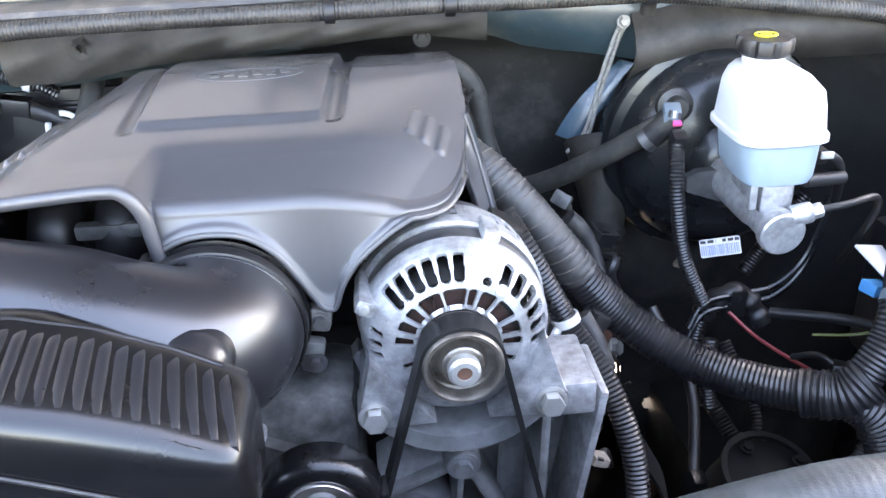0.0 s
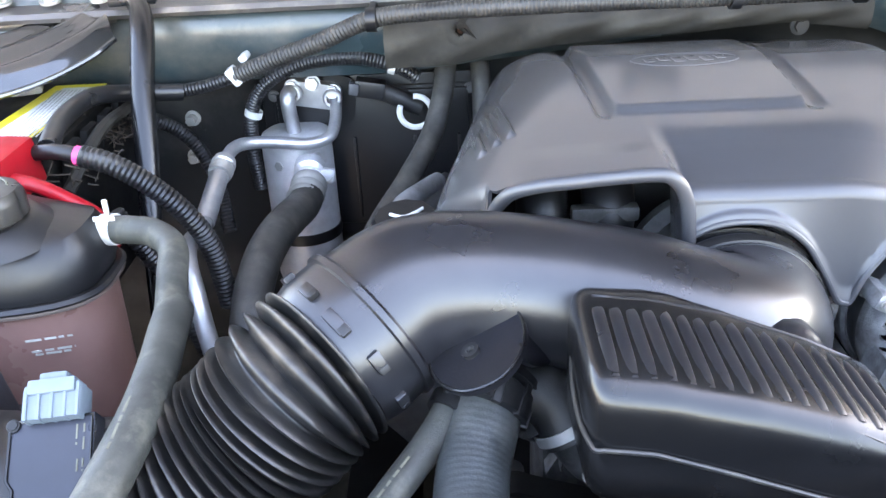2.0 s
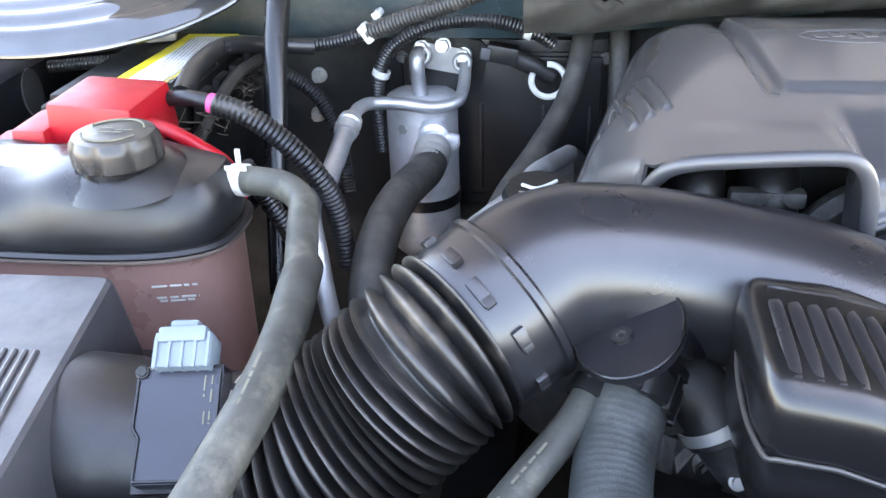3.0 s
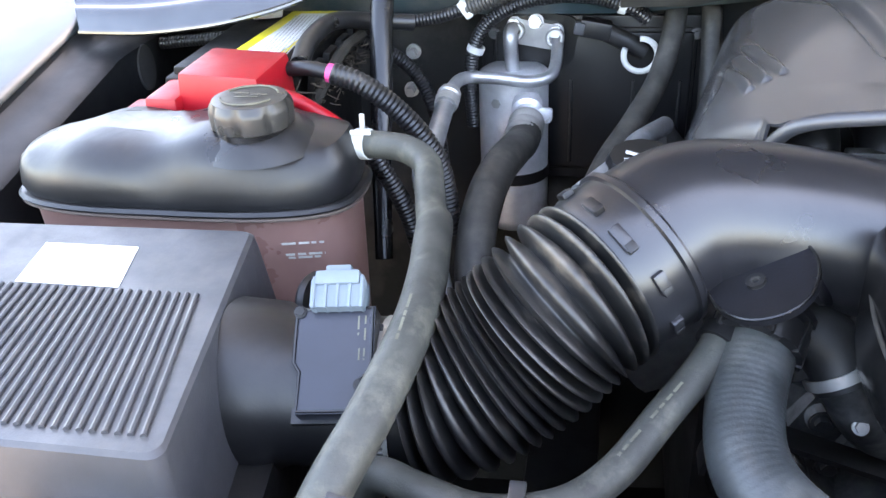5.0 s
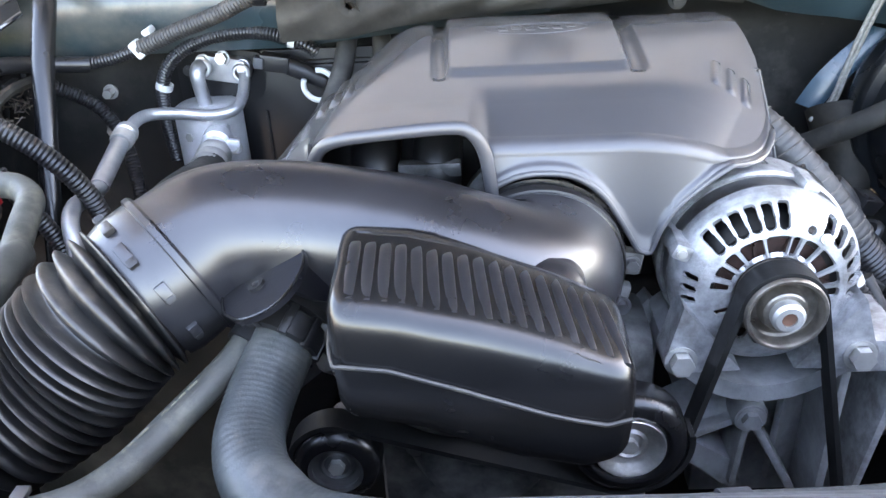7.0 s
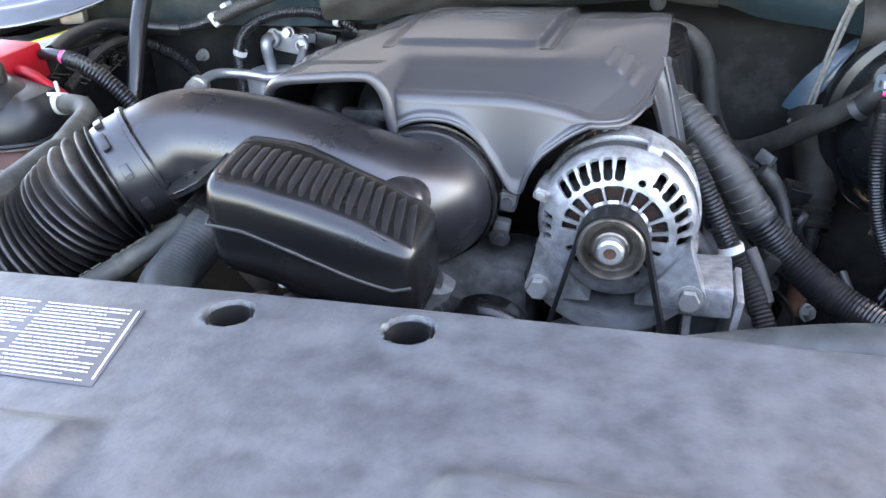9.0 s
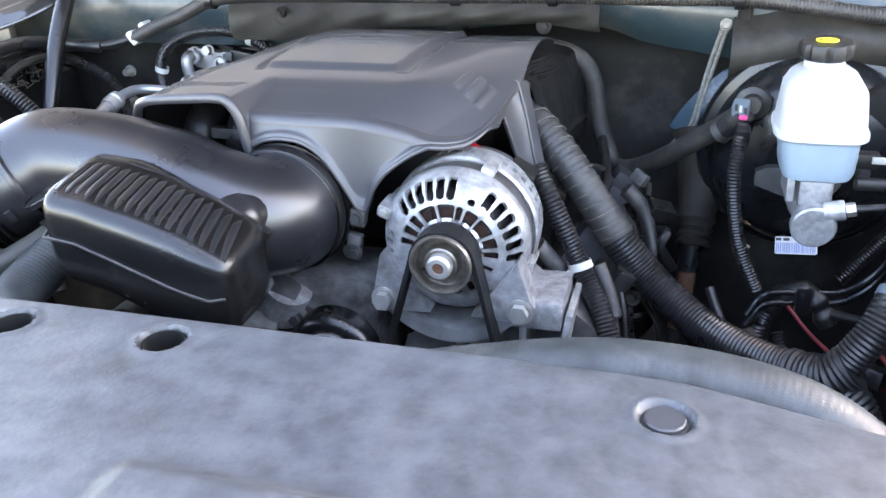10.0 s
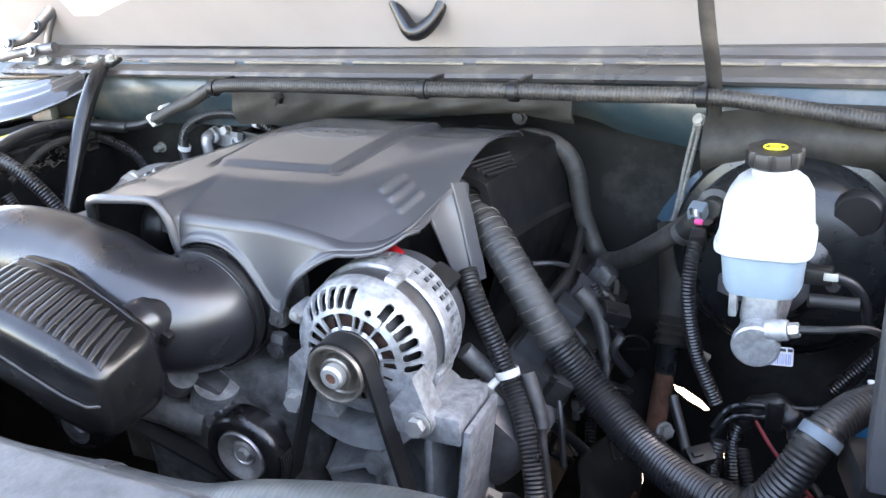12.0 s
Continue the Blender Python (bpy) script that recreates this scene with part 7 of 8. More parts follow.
    lab = part("label", prism([(-0.755, 0.775), (-0.700, 0.775), (-0.688, 0.958), (-0.745, 0.958)], Matrix.Translation((0, 0, 1.1455)), 0.0008), YELLOW, bat, "yellow warning label", smooth=False)
    part("label_field", prism([(-0.741, 0.778), (-0.704, 0.778), (-0.693, 0.945), (-0.731, 0.945)], Matrix.Translation((0, 0, 1.1465)), 0.0005), PAPER, lab, smooth=False)
    bars((-0.738, 0.935, 1.147), (0.07, -1, 0), (1, 0, 0), (0, 0, 1), [(0.0, 0.15, 0.004 + 0.0042 * k) for k in range(8)], PRINT, lab, 0.0014, 11)
    part("terminal", block((-0.765, 0.93, 1.158), (0.035, 0.026, 0.022), 0.005, (0, 0, 20)), ZINC, bat, "corroded grey terminal clamp")
    part("hold_down", tube([(-0.665, 0.76, 1.10), (-0.652, 0.83, 1.135), (-0.655, 0.92, 1.13)], 0.006, 0.006, 8), SHEET, bat, "dirty hold-down rod")
    for k in range(4):
        part("vent_rib", block((-0.668, 0.79 + 0.045 * k, 1.120), (0.008, 0.03, 0.04), 0.003, (0, 12, 0)), BATTERY, bat)
    cab = thing("battery_cable", "black corrugated battery cable with pink tape", "cable", at=(-0.58, 0.72, 1.1))
    part("bare", tube([(-0.672, 0.735, 1.150), (-0.650, 0.728, 1.153), (-0.628, 0.722, 1.151)], 0.007, 0.004, 12), DARK, cab)
    part("loom", loom([(-0.626, 0.721, 1.151), (-0.600, 0.720, 1.142), (-0.572, 0.725, 1.118), (-0.548, 0.732, 1.085), (-0.535, 0.742, 1.045), (-0.530, 0.75, 0.98)], 0.0102, 0.0046, 0.0013, 14), LOOM, cab)
    part("tape", tube([(-0.630, 0.722, 1.151), (-0.624, 0.7212, 1.150)], 0.0088, 0.002, 14), PINK, cab, "pink tape band")
    neg = thing("side_cable", "black corrugated cable beside the coolant tank", "cable", at=(-0.57, 0.72, 1.0))
    part("loom", loom([(-0.600, 0.700, 1.105), (-0.585, 0.705, 1.07), (-0.565, 0.712, 1.02), (-0.55, 0.715, 0.95)], 0.009, 0.0042, 0.0011, 12), LOOM, neg)
    wrap = thing("battery_lead", "black taped lead crossing the battery", "cable", at=(-0.69, 0.85, 1.15))
    part("lead", tube([(-0.665, 0.745, 1.150), (-0.672, 0.80, 1.158), (-0.668, 0.87, 1.158), (-0.64, 0.92, 1.145), (-0.60, 0.94, 1.138)], 0.0092, 0.005, 14), LOOM, wrap)

    brace = thing("hood_brace", "glossy black bent brace from cowl to fender", "brace", at=(-0.61, 0.85, 1.0))
    part("tube", tube([(-0.640, 0.960, 1.234), (-0.626, 0.935, 1.228), (-0.619, 0.905, 1.205), (-0.617, 0.870, 1.160), (-0.613, 0.835, 1.105), (-0.608, 0.79, 1.03), (-0.60, 0.74, 0.95)], lambda s: line1(s, (0, 0.010), (0.15, 0.0125), (0.5, 0.0118), (1, 0.009)), 0.006, 18), GLOSS, brace)
    part("foot", block((-0.640, 0.962, 1.237), (0.05, 0.03, 0.008), 0.003, (12, 0, 8)), BLACKPAINT, brace)
    bolt((-0.655, 0.960, 1.241), (0, -0.25, 1), brace, 0.007, 0.006, 0.010)
    bolt((-0.626, 0.963, 1.242), (0, -0.25, 1), brace, 0.007, 0.006, 0.010)
    litter = bmesh.new()
    rng = random.Random(31)
    for k in range(120):
        p = Vector((rng.uniform(-0.684, -0.640), rng.uniform(0.745, 0.925), 0))
        p.z = 1.147 if p.x < -0.676 else 1.106 + rng.uniform(0, 0.02)
        d = Vector((rng.uniform(-1, 1), rng.uniform(-1, 1), rng.uniform(-0.25, 0.35))).normalized() * rng.uniform(0.006, 0.022)
        sweep([p - d / 2, p, p + d / 2 + Vector((0, 0, 0.001))], rng.uniform(0.0004, 0.0011), 4, bm=litter)
    tagged(part("plant_litter", litter, NEEDLE), "dry needles and leaf litter along the battery", "litter", "", "stuff")
    HINGE_EDGE = [(-0.655, 0.925, 1.214), (-0.675, 0.895, 1.202), (-0.715, 0.865, 1.188), (-0.765, 0.845, 1.178), (-0.81, 0.838, 1.172), (-0.87, 0.836, 1.167), (-0.945, 0.842, 1.166)]
    hinge = thing("cowl_side_panel", "glossy dark pressed panel with ridges beside the cowl", "body panel", at=(-0.80, 0.96, 1.2))
    base, _ = spline(HINGE_EDGE, 0.01)
    rows = []
    for q in range(41):
        u = q / 40
        lift = 0.009 * (0.5 - 0.5 * math.cos(u * math.pi * 5.0)) * (1 - 0.4 * u)
        rows.append([p + Vector((-0.05 * u, 0.085 * u, 0.020 * u + lift - 0.014 * (1 - u) ** 8)) for p in base])
    part("arm", sheet(rows, 0.003), CHROMY, hinge, "glossy pressed arm with ridges")
    part("bead", sweep([p + Vector((0, 0, -0.012)) for p in base], 0.003, 8), CHROMY, hinge)
    part("plate", block((-0.80, 0.985, 1.215), (0.26, 0.05, 0.006), 0.002, (10, 0, 6)), SEAL, hinge)


build_left()


# ---- refrigerant dryer and its lines ----
def build_dryer():
    dry = thing("refrigerant_dryer", "aluminium refrigerant dryer canister with hose block", "dryer", at=(-0.495, 1.03, 0.85))
    part("canister", lathe([(0, 0), (0.034, 0.002), (0.040, 0.008), (0.0425, 0.018), (0.0425, 0.198), (0.041, 0.204), (0.036, 0.207), (0, 0.207)], (-0.498, 1.018, 0.855), (0, 0, 1), 44), CANISTER, dry)
    part("band", lathe([(0.0428, 0), (0.0442, 0), (0.0442, 0.014), (0.0428, 0.014)], (-0.498, 1.018, 0.925), (0, 0, 1), 44, closed=True), DARK, dry, "black strap")
    part("fitting", block((-0.478, 0.978, 1.030), (0.030, 0.030, 0.028), 0.007, (0, 0, 10), segments=3), CANISTER, dry)
    part("fitting_boss", lathe([(0, -0.012), (0.016, -0.012), (0.0185, -0.009), (0.0185, 0.006), (0.014, 0.010), (0, 0.010)], (-0.476, 0.962, 1.030), (0.05, -1, -0.15), 28), CANISTER, dry, "round hose union")
    part("fitting_clamp", block((-0.458, 0.958, 1.026), (0.022, 0.010, 0.018), 0.004, (0, 10, 8)), CANISTER, dry)
    part("fitting_neck", tube([(-0.476, 0.972, 1.030), (-0.472, 0.945, 1.024), (-0.476, 0.922, 1.014)], lambda s: 0.0135 + 0.002 * math.sin(s * 14), 0.003, 20), CANISTER, dry)
    bolt((-0.455, 0.962, 1.022), (0, -1, 0.2), dry, 0.0065, 0.008, 0.0085)
    bolt((-0.512, 0.985, 1.030), (-0.5, -1, 0.1), dry, 0.006, 0.008, 0.008)
    part("gasket_plate", prism(rounded(0.092, 0.062, 0.016), Matrix.Translation((-0.470, 1.050, 1.092)) @ pose(0, 0, 0, 90, 10, 0), 0.006, 0.0015), DARK, dry, "black gasket plate behind the block")
    part("block", prism(rounded(0.064, 0.030, 0.012), Matrix.Translation((-0.472, 1.046, 1.100)) @ pose(0, 0, 0, 90, 10, 0), 0.018, 0.003), TUBE, dry, "aluminium expansion block", flat_angle=40)
    for x, z in ((-0.496, 1.106), (-0.449, 1.098)):
        part("port_collar", lathe([(0.007, -0.004), (0.0115, -0.003), (0.0115, 0.004), (0.0095, 0.006), (0.007, 0.006)], (x, 1.022, z), (0, -1, 0.1), 20, closed=True), TUBE, dry)
    for p in ((-0.497, 1.028, 1.112), (-0.472, 1.028, 1.115), (-0.449, 1.030, 1.103)):
        bolt(p, (0, -1, 0.2), dry, 0.0075, 0.010, 0.0095, TUBE)
    part("top_line", tube([(-0.496, 1.035, 1.108), (-0.500, 1.012, 1.108), (-0.500, 1.006, 1.095), (-0.498, 1.012, 1.06)], 0.0088, 0.003, 16), TUBE, dry, "bright bent pipe into the canister")
    line = part("return_line", tube([(-0.448, 1.036, 1.098), (-0.446, 1.022, 1.092), (-0.446, 0.998, 1.075), (-0.452, 0.975, 1.066), (-0.475, 0.962, 1.064), (-0.510, 0.955, 1.070), (-0.538, 0.945, 1.074), (-0.549, 0.928, 1.076), (-0.553, 0.905, 1.074), (-0.556, 0.86, 1.063), (-0.557, 0.79, 1.040)], 0.0072, 0.003, 16), TUBE, dry, "bright bent refrigerant pipe")
    part("union_nut", lathe([(0.007, -0.012), (0.0125, -0.011), (0.0135, -0.003), (0.0115, -0.001), (0.0115, 0.002), (0.0135, 0.004), (0.0125, 0.014), (0.007, 0.015)], (-0.5545, 0.885, 1.070), (-0.05, -1, -0.25), 12, closed=True), ZINC, line)
    part("lower_sleeve", tube([(-0.5555, 0.870, 1.066), (-0.557, 0.80, 1.045)], 0.0102, 0.005, 16), TUBE, line)
    bent = thing("suction_line", "bright aluminium pipe bending down behind the bellows", "pipe", at=(-0.48, 0.7, 0.95))
    part("pipe", tube([(-0.5565, 0.80, 1.045), (-0.558, 0.765, 1.047), (-0.5535, 0.730, 1.053), (-0.546, 0.702, 1.049), (-0.538, 0.684, 1.031), (-0.530, 0.668, 1.000), (-0.520, 0.655, 0.955), (-0.51, 0.645, 0.89)], 0.0085, 0.005, 14), TUBE, bent)
    hose = thing("suction_hose", "thick black rubber refrigerant hose", "hose", at=(-0.5, 0.75, 1.0))
    part("hose", tube([(-0.474, 0.930, 1.018), (-0.476, 0.898, 1.016), (-0.482, 0.855, 1.022), (-0.490, 0.805, 1.025), (-0.497, 0.75, 1.016), (-0.500, 0.70, 0.985), (-0.495, 0.66, 0.91)], lambda s: 0.0188, 0.006, 22), DUSTRUBBER, hose)
    part("ferrule", sweep(spline([(-0.4745, 0.944, 1.0235), (-0.4755, 0.925, 1.018), (-0.478, 0.908, 1.0145)], 0.0015)[0], lambda s: 0.0198 + 0.0012 * abs(math.sin(s * 9)), 26), ZINC, hose, "crimped metal ferrule")
    for x, dy, name in ((-0.313, 0.0, "heater_hose"), (-0.283, 0.01, "heater_hose")):
        h = thing(name, "dusty black heater hose beside the engine cover", "hose", group="heater hoses", at=(x, 0.95, 1.05))
        if dy == 0:
            part("hose", tube([(-0.312, 1.075, 1.142), (-0.312, 1.045, 1.145), (-0.313, 1.018, 1.130), (-0.318, 0.99, 1.103), (-0.333, 0.945, 1.070), (-0.358, 0.885, 1.045), (-0.388, 0.81, 1.022), (-0.41, 0.72, 0.99)], 0.0125, 0.006, 18), DUSTRUBBER, h)
            part("clamp", lathe([(0.0126, -0.004), (0.0142, -0.004), (0.0142, 0.004), (0.0126, 0.004)], (-0.3125, 1.03, 1.140), (0, 1, 0.5), 22, closed=True), STEEL, h)
        else:
            part("hose", tube([(-0.278, 1.075, 1.135), (-0.274, 1.05, 1.138), (-0.272, 1.03, 1.12), (-0.272, 1.00, 1.07), (-0.275, 0.96, 1.01), (-0.285, 0.91, 0.97), (-0.30, 0.86, 0.95)], 0.0115, 0.006, 18), DUSTRUBBER, h)
    pale = thing("flank_pipe", "grimy grey pipe running under the engine cover flank", "pipe", at=(-0.345, 0.80, 1.05))
    part("pipe", tube([(-0.405, 0.70, 1.050), (-0.372, 0.755, 1.056), (-0.3565, 0.798, 1.0588), (-0.340, 0.836, 1.055), (-0.325, 0.875, 1.048)], 0.0095, 0.004, 16), BRACKET, pale)
    box = thing("heater_box", "black plastic heater case on the bulkhead", "heater case", at=(-0.405, 1.075, 0.91))
    part("case", block((-0.405, 1.080, 1.01), (0.26, 0.06, 0.20), 0.02, segments=3), DARK, box)
    part("seam_flange", block((-0.405, 1.056, 1.01), (0.272, 0.006, 0.212), 0.0025), DARK, box, "moulded seam flange")
    part("front_panel", block((-0.405, 1.050, 1.01), (0.235, 0.010, 0.175), 0.004), DARK, box)
    for x in (-0.50, -0.43, -0.355, -0.30):
        part("rib", block((x, 1.044, 0.985), (0.004, 0.006, 0.11), 0.0015), DARK, box)
    for x, z in ((-0.525, 1.095), (-0.285, 1.095), (-0.525, 0.93), (-0.285, 0.93)):
        bolt((x, 1.050, z), (0, -1, 0), box, 0.004, 0.004, 0.007, STEEL)
    single("white_ring_clip", tube([Vector((-0.350 + 0.019 * math.cos(radians(a)), 1.000, 1.084 + 0.019 * math.sin(radians(a)))) for a in range(-205, 100, 10)], 0.0035, 0.004, 10), NYLON, "open white plastic ring clip on the heater case", "clip")
    oil = thing("oil_cap", "black oil filler cap with white oil-can symbol", "oil cap", at=(-0.36, 0.74, 1.03))
    part("cap", lathe([(0, 0), (0.028, 0), (0.031, 0.004), (0.031, 0.022), (0.028, 0.027), (0, 0.028)], (-0.352, 0.742, 1.046), (0, -0.15, 1), 48, wobble=lambda a, d: 1 + 0.02 * math.cos(a * 12)), DARK, oil)
    part("symbol", tube([(-0.366, 0.738, 1.0755), (-0.354, 0.732, 1.0750), (-0.344, 0.738, 1.0755), (-0.336, 0.746, 1.0765)], 0.0016, 0.003, 6), PAPER, oil, "white oil-can symbol")
    bars((-0.368, 0.728, 1.0735), (1, 0, 0), (0, -1, 0), (0, 0, 1), [(0, 0.03, 0), (0, 0.03, 0.005)], PAPER, oil, 0.0018, 3)
    part("filler_tube", tube([(-0.358, 0.745, 1.04), (-0.35, 0.76, 0.98)], 0.022, 0.006, 20), DARK, oil)
    for p in ((-0.623, 1.030, 1.078), (-0.628, 1.028, 1.030)):
        b = thing("bulkhead_stud", "zinc stud and washer on the bulkhead", "stud", group="bulkhead studs", at=p)
        bolt(p, (0, -1, 0), b, 0.006, 0.014, 0.0095)


build_dryer()


# ---- front cover over the radiator ----
def build_front():
    cov = thing("radiator_cover", "faded grey plastic radiator cover with push-pin holes", "radiator cover", at=(0, 0.15, 1.1))
    pins = ((-0.139, 0.212, True), (-0.031, 0.214, True), (0.262, 0.204, False))

    def height(x, y):
        z = 1.1375 - 0.004 * curve1(abs(x), (0.1, 0), (0.5, 1))
        z -= 0.012 * curve1(-y, (-0.135, 0), (-0.115, 1)) * curve1(abs(x - 0.06), (0.0, 1), (0.09, 1), (0.11, 0)) * 0
        z -= 0.045 * curve1(y, (0.236, 0), (0.253, 0.25), (0.262, 1))
        z += 0.010 * curve1(x, (0.010, 0), (0.030, 1), (0.21, 1), (0.235, 0)) * curve1(-y, (-0.112, 0), (-0.092, 1))
        z += 0.010 * curve1(x, (-0.34, 0), (-0.32, 1), (-0.163, 1), (-0.145, 0)) * curve1(-y, (-0.112, 0), (-0.092, 1))
        z += 0.0025 * math.sin(x * 9 + 1) * curve1(-y, (-0.2, 0), (-0.1, 1))
        z -= 0.03 * curve1(-y, (-0.04, 0), (0.10, 1))
        for px, py, open_ in pins:
            d = math.hypot(x - px, y - py)
            z -= (0.026 if open_ else 0.0045) * curve1(-d, (-0.0146, 0), (-0.0122, 1))
            z += (0.0010 if open_ else 0.0014) * max(0.0, 1 - ((d - 0.0160) / 0.0034) ** 2)
        return z

    def back_edge(x):
        return 0.262 - 0.05 * curve1(abs(x + 0.05), (0.30, 0), (0.50, 1))
    nx, ny = 380, 190
    rows = []
    for j in range(ny + 1):
        row = []
        for i in range(nx + 1):
            x = -0.50 + 0.92 * i / nx
            y = -0.10 + (back_edge(x) + 0.10) * j / ny
            yy = y + (0.262 - back_edge(x)) * curve1(y, (0.15, 0), (0.25, 1))
            row.append(Vector((x, y, height(x, yy) - 0.03 * curve1(abs(x + 0.04), (0.43, 0), (0.46, 1)))))
        rows.append(row)
    part("shell", sheet(rows, 0.003), FADED, cov, flat_angle=60)
    for px, py, open_ in pins:
        if open_:
            part("push_pin", lathe([(0, 0), (0.0103, 0), (0.0110, 0.0008), (0.0105, 0.0016), (0, 0.0016)], (px, py, 1.1135), (0, 0, 1), 28), RIMBLACK, cov, "dark recessed push pin")
            # black cylinder added to stand in for shade on the hole's wall
            part("pin_sleeve", lathe([(0.0112, 0), (0.0124, 0), (0.0128, 0.0225), (0.0120, 0.0225)], (px, py, 1.1135), (0, 0, 1), 32, closed=True), RIMBLACK, cov, "black lining for the shade inside the pin hole")
        else:
            part("push_pin", lathe([(0, 0.0), (0.0093, 0.0), (0.0106, 0.001), (0.0106, 0.0028), (0.0097, 0.0036), (0, 0.0034)], (px, py, 1.1325), (0, 0, 1), 32), PINGREY, cov, "grey round push pin")
            part("pin_groove", lathe([(0.0106, 0), (0.0124, 0), (0.0124, 0.0008), (0.0106, 0.0008)], (px, py, 1.1328), (0, 0, 1), 32, closed=True), INK, cov, "dark gap round the pin")
    lab = part("label", prism([(-0.36, 0.209), (-0.191, 0.206), (-0.176, 0.133), (-0.36, 0.137)], Matrix.Translation((0, 0, 1.1372)), 0.0006), LABELFILM, cov, "dark grey emission label with unreadable white print", smooth=False)
    rows_a, rows_b = [], []
    for k in range(20):
        y = 0.003 + 0.0035 * k
        shift = 0.10 + 0.0007 * k
        rows_a.append((0.002 if k % 5 else 0.03, shift - (0.012 if k % 3 == 1 else 0.004), y))
        rows_b.append((shift + 0.002, 0.160 + 0.0007 * k - (0.014 if k % 4 == 2 else 0.0), y))
    bars((-0.358, 0.2085, 1.1378), (1, -0.012, 0), (0, -1, 0), (0, 0, 1), rows_a, PAPER, lab, 0.0009, 21, word=0.007)
    bars((-0.358, 0.2085, 1.1378), (1, -0.012, 0), (0, -1, 0), (0, 0, 1), rows_b, PAPER, lab, 0.0008, 22, word=0.006)
    for k in (5, 10, 15):
        part("label_rule", block((-0.275, 0.2085 - 0.0022 - 0.0035 * k + 0.0012, 1.1379), (0.15, 0.0005, 0.0003), 0), PAPER, lab, smooth=False)
    part("label_border", block((-0.1865, 0.171, 1.1378), (0.0010, 0.066, 0.0006), 0, (0, 0, 12)), PAPER, lab, smooth=False)
    # the label follows the slope of the cover
    pivot = Matrix.Translation((-0.205, 0.197, 1.1372))
    slope = pivot @ Matrix.Rotation(radians(1.6), 4, "X") @ Matrix.Rotation(radians(-0.9), 4, "Y") @ pivot.inverted()
    for piece in [lab, *lab.children]:
        piece.data.transform(slope)


build_front()


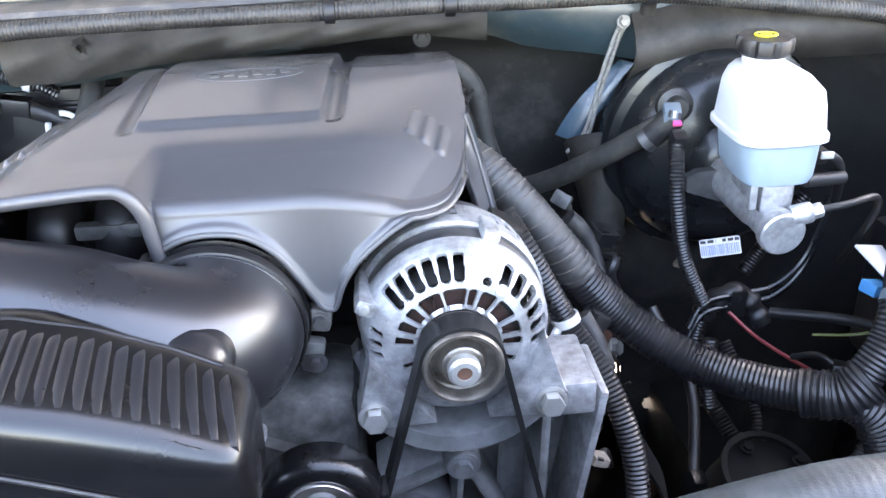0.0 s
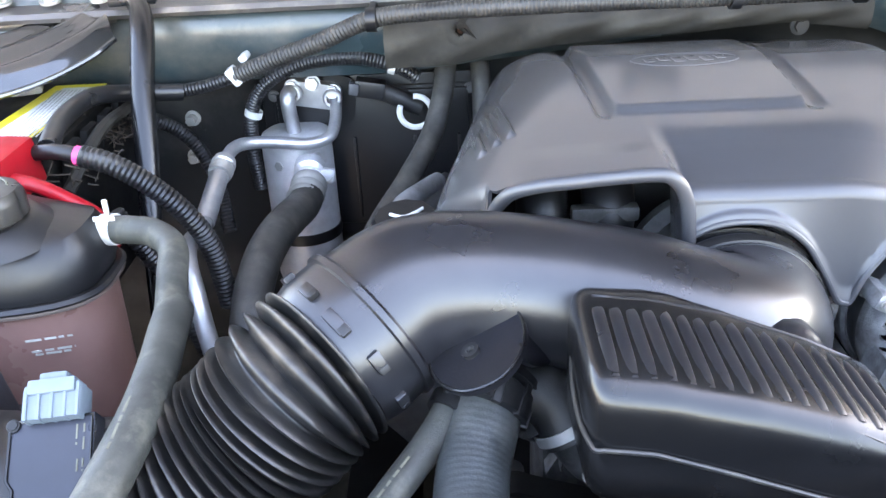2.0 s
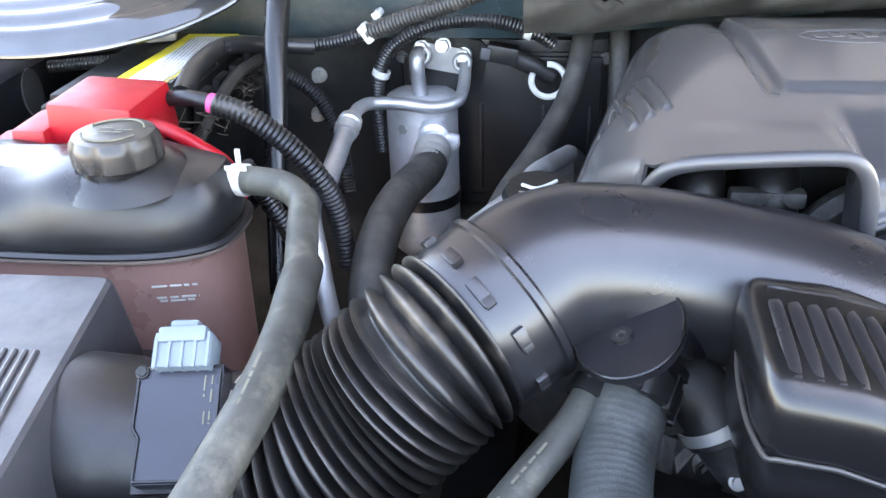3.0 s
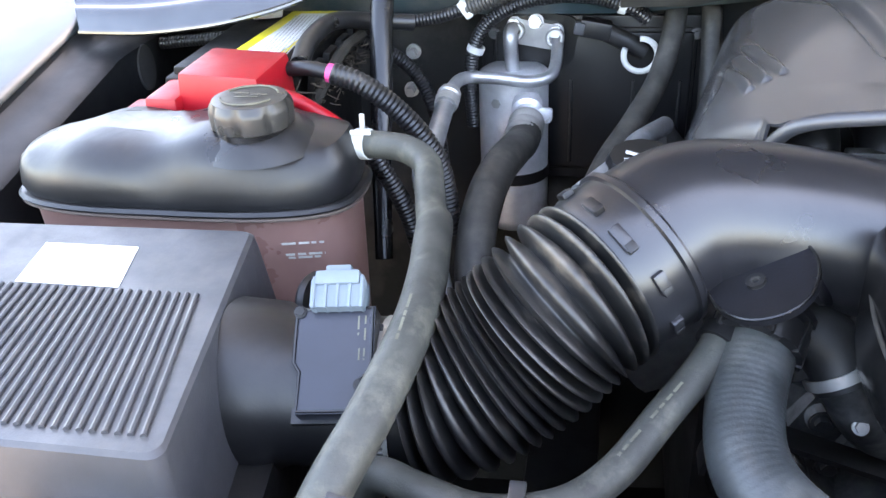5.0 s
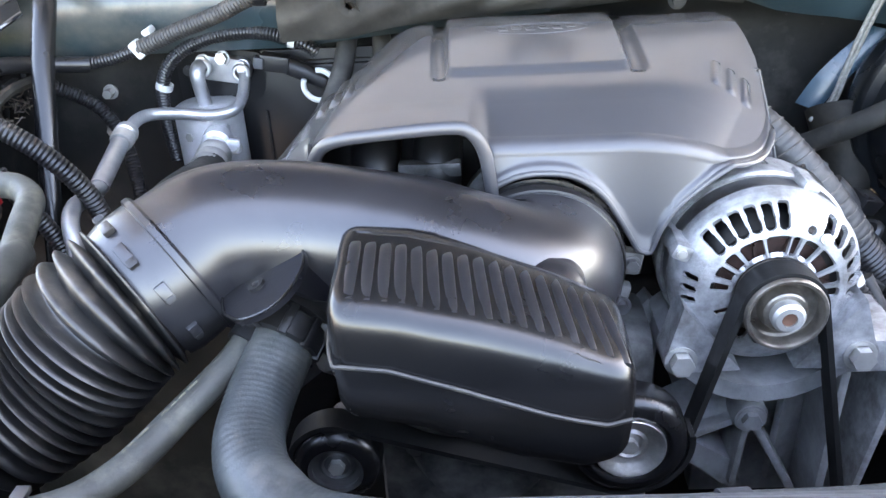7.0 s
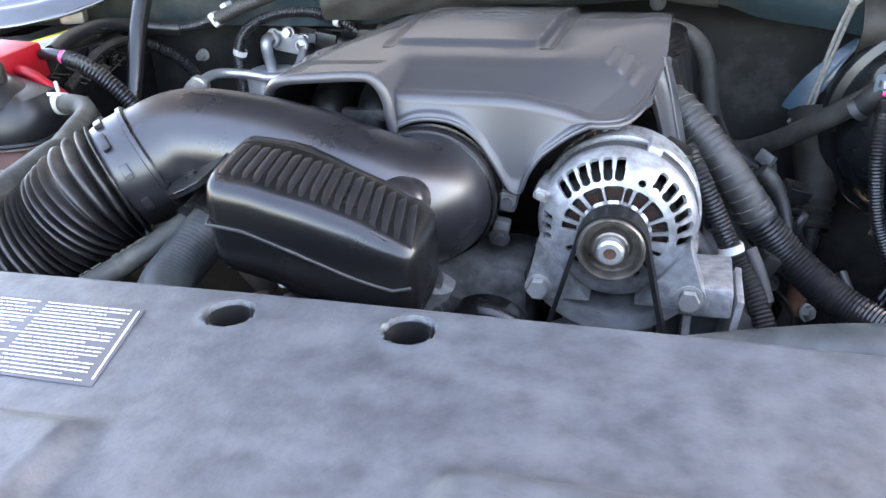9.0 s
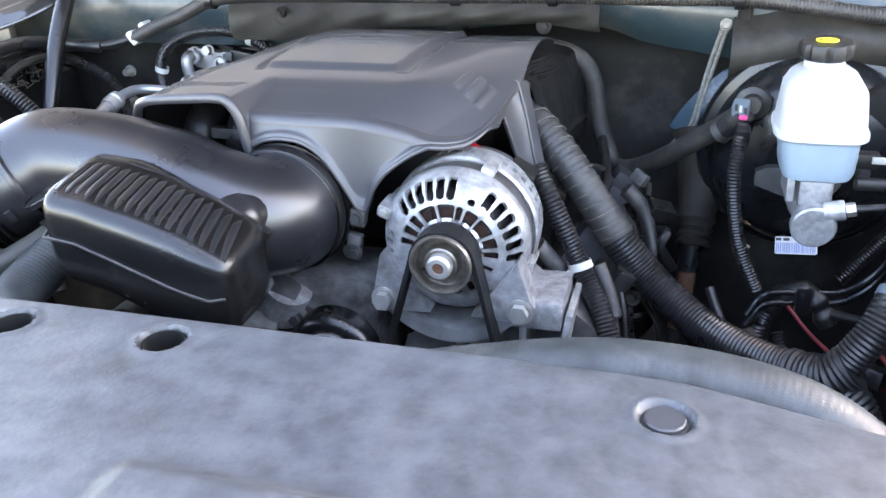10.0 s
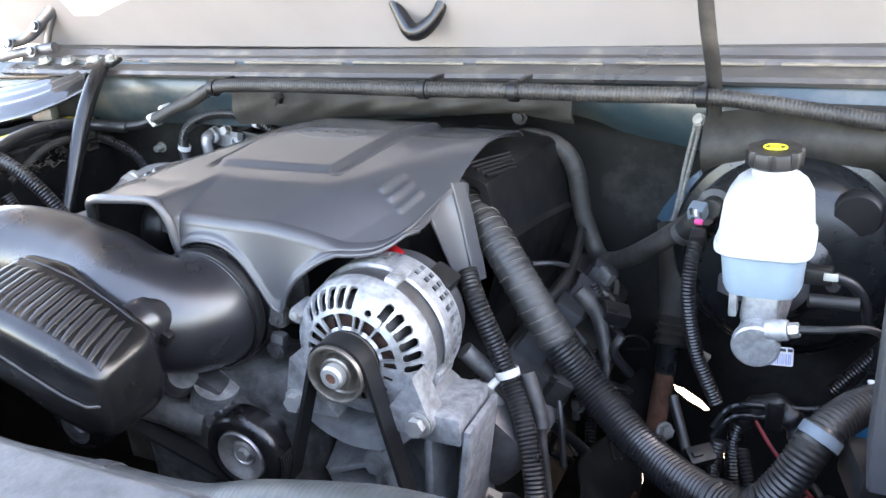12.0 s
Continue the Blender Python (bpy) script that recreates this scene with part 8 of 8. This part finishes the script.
# ---- grime-dark clutter low in the bay ----
def build_clutter():
    def connector(at, size, turn, mat, label, wire_to):
        c = thing("connector", label, "connector", group="loose connectors", at=at)
        part("shell", block(at, size, 0.002, turn), mat, c)
        part("latch", block(Vector(at) + Vector((0, -size[1] * 0.4, size[2] * 0.5)), (size[0] * 0.4, size[1] * 0.3, size[2] * 0.25), 0.001, turn), DARK, c)
        part("lead", tube([Vector(at), (Vector(at) + Vector(wire_to)) / 2 + Vector((0, 0, 0.012)), Vector(wire_to)], 0.0035, 0.005, 10), LOOM, c)
    connector((0.200, 0.690, 0.955), (0.020, 0.022, 0.034), (10, 30, 20), RUBBER, "grey spark plug boot beside the loom", (0.215, 0.66, 0.88))
    connector((0.235, 0.790, 1.000), (0.030, 0.022, 0.018), (20, 20, 30), DARK, "black sensor connector beside the valve cover", (0.19, 0.84, 0.98))
    connector((0.176, 0.560, 0.905), (0.016, 0.014, 0.009), (0, 25, 10), STRIPEDGE, "dirty white connector below the bracket", (0.20, 0.60, 0.86))
    connector((0.340, 0.740, 0.868), (0.030, 0.020, 0.018), (30, 0, 40), DARK, "black connector near the frame", (0.36, 0.76, 0.80))
    connector((0.470, 0.690, 0.870), (0.034, 0.024, 0.020), (0, 20, 60), DARK, "grey connector among loose wires", (0.44, 0.74, 0.86))
    connector((0.475, 0.560, 0.880), (0.045, 0.030, 0.012), (15, 30, 20), BOX, "grey bracket clip by the fuse box", (0.50, 0.60, 0.84))
    for k, pts in enumerate(([(0.14, 0.66, 0.95), (0.19, 0.70, 0.90), (0.23, 0.74, 0.83), (0.24, 0.80, 0.74)], [(0.19, 0.86, 1.00), (0.215, 0.85, 0.94), (0.205, 0.80, 0.87), (0.22, 0.74, 0.80)],
                             [(0.30, 0.80, 0.90), (0.33, 0.74, 0.83), (0.31, 0.66, 0.77)], [(0.38, 0.78, 0.86), (0.40, 0.72, 0.80), (0.37, 0.64, 0.74)], [(0.44, 0.80, 0.88), (0.50, 0.74, 0.90), (0.53, 0.66, 0.92)],
                             [(0.34, 0.56, 0.83), (0.42, 0.60, 0.80), (0.50, 0.66, 0.82)])):
        w = thing("wiring_lead", "grimy black wiring lead low in the bay", "wire", group="low leads", at=pts[0])
        part("lead", (loom if k % 2 else tube)(pts, 0.007 if k % 2 else 0.006), LOOM if k % 2 else TAPE, w)
        part("end_boot", block(pts[-1], (0.018, 0.018, 0.026), 0.004, (20, 15, 10)), DARK, w)
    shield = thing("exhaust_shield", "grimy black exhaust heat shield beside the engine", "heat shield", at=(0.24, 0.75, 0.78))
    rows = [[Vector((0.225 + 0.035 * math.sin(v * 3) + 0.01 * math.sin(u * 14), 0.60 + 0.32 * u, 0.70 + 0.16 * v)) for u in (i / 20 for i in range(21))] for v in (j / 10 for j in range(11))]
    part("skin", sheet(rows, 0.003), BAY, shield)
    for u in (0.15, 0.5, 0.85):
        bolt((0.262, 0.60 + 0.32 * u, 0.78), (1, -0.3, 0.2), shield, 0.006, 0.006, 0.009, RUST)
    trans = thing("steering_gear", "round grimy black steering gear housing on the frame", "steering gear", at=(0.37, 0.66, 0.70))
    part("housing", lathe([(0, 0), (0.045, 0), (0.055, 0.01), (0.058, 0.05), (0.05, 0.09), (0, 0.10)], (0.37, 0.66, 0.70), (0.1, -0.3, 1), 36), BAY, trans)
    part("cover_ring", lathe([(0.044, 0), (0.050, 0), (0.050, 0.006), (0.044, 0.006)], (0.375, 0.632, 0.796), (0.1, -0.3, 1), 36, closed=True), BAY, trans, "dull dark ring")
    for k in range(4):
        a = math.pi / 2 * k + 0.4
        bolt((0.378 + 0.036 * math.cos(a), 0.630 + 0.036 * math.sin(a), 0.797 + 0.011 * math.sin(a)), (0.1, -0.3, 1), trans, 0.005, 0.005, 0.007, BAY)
    single("tan_bracket", block((0.330, 0.800, 0.955), (0.014, 0.006, 0.018), 0.002, (20, 25, 0)), STRIPEDGE, "small tan metal tab below the booster", "bracket")
    top = thing("radiator_tank", "grey plastic radiator tank end with filler neck", "radiator tank", at=(-0.5, 0.27, 1.04))
    part("tank", block((-0.50, 0.275, 1.035), (0.30, 0.05, 0.06), 0.018, segments=4), BOX, top)
    part("neck", lathe([(0, 0), (0.026, 0), (0.028, 0.004), (0.024, 0.012), (0, 0.014)], (-0.455, 0.282, 1.060), (0, 0, 1), 32), PINGREY, top, "grey plastic neck")
    part("fin", block((-0.505, 0.290, 1.074), (0.010, 0.004, 0.026), 0.001, (0, 15, 0)), BOX, top)


build_clutter()
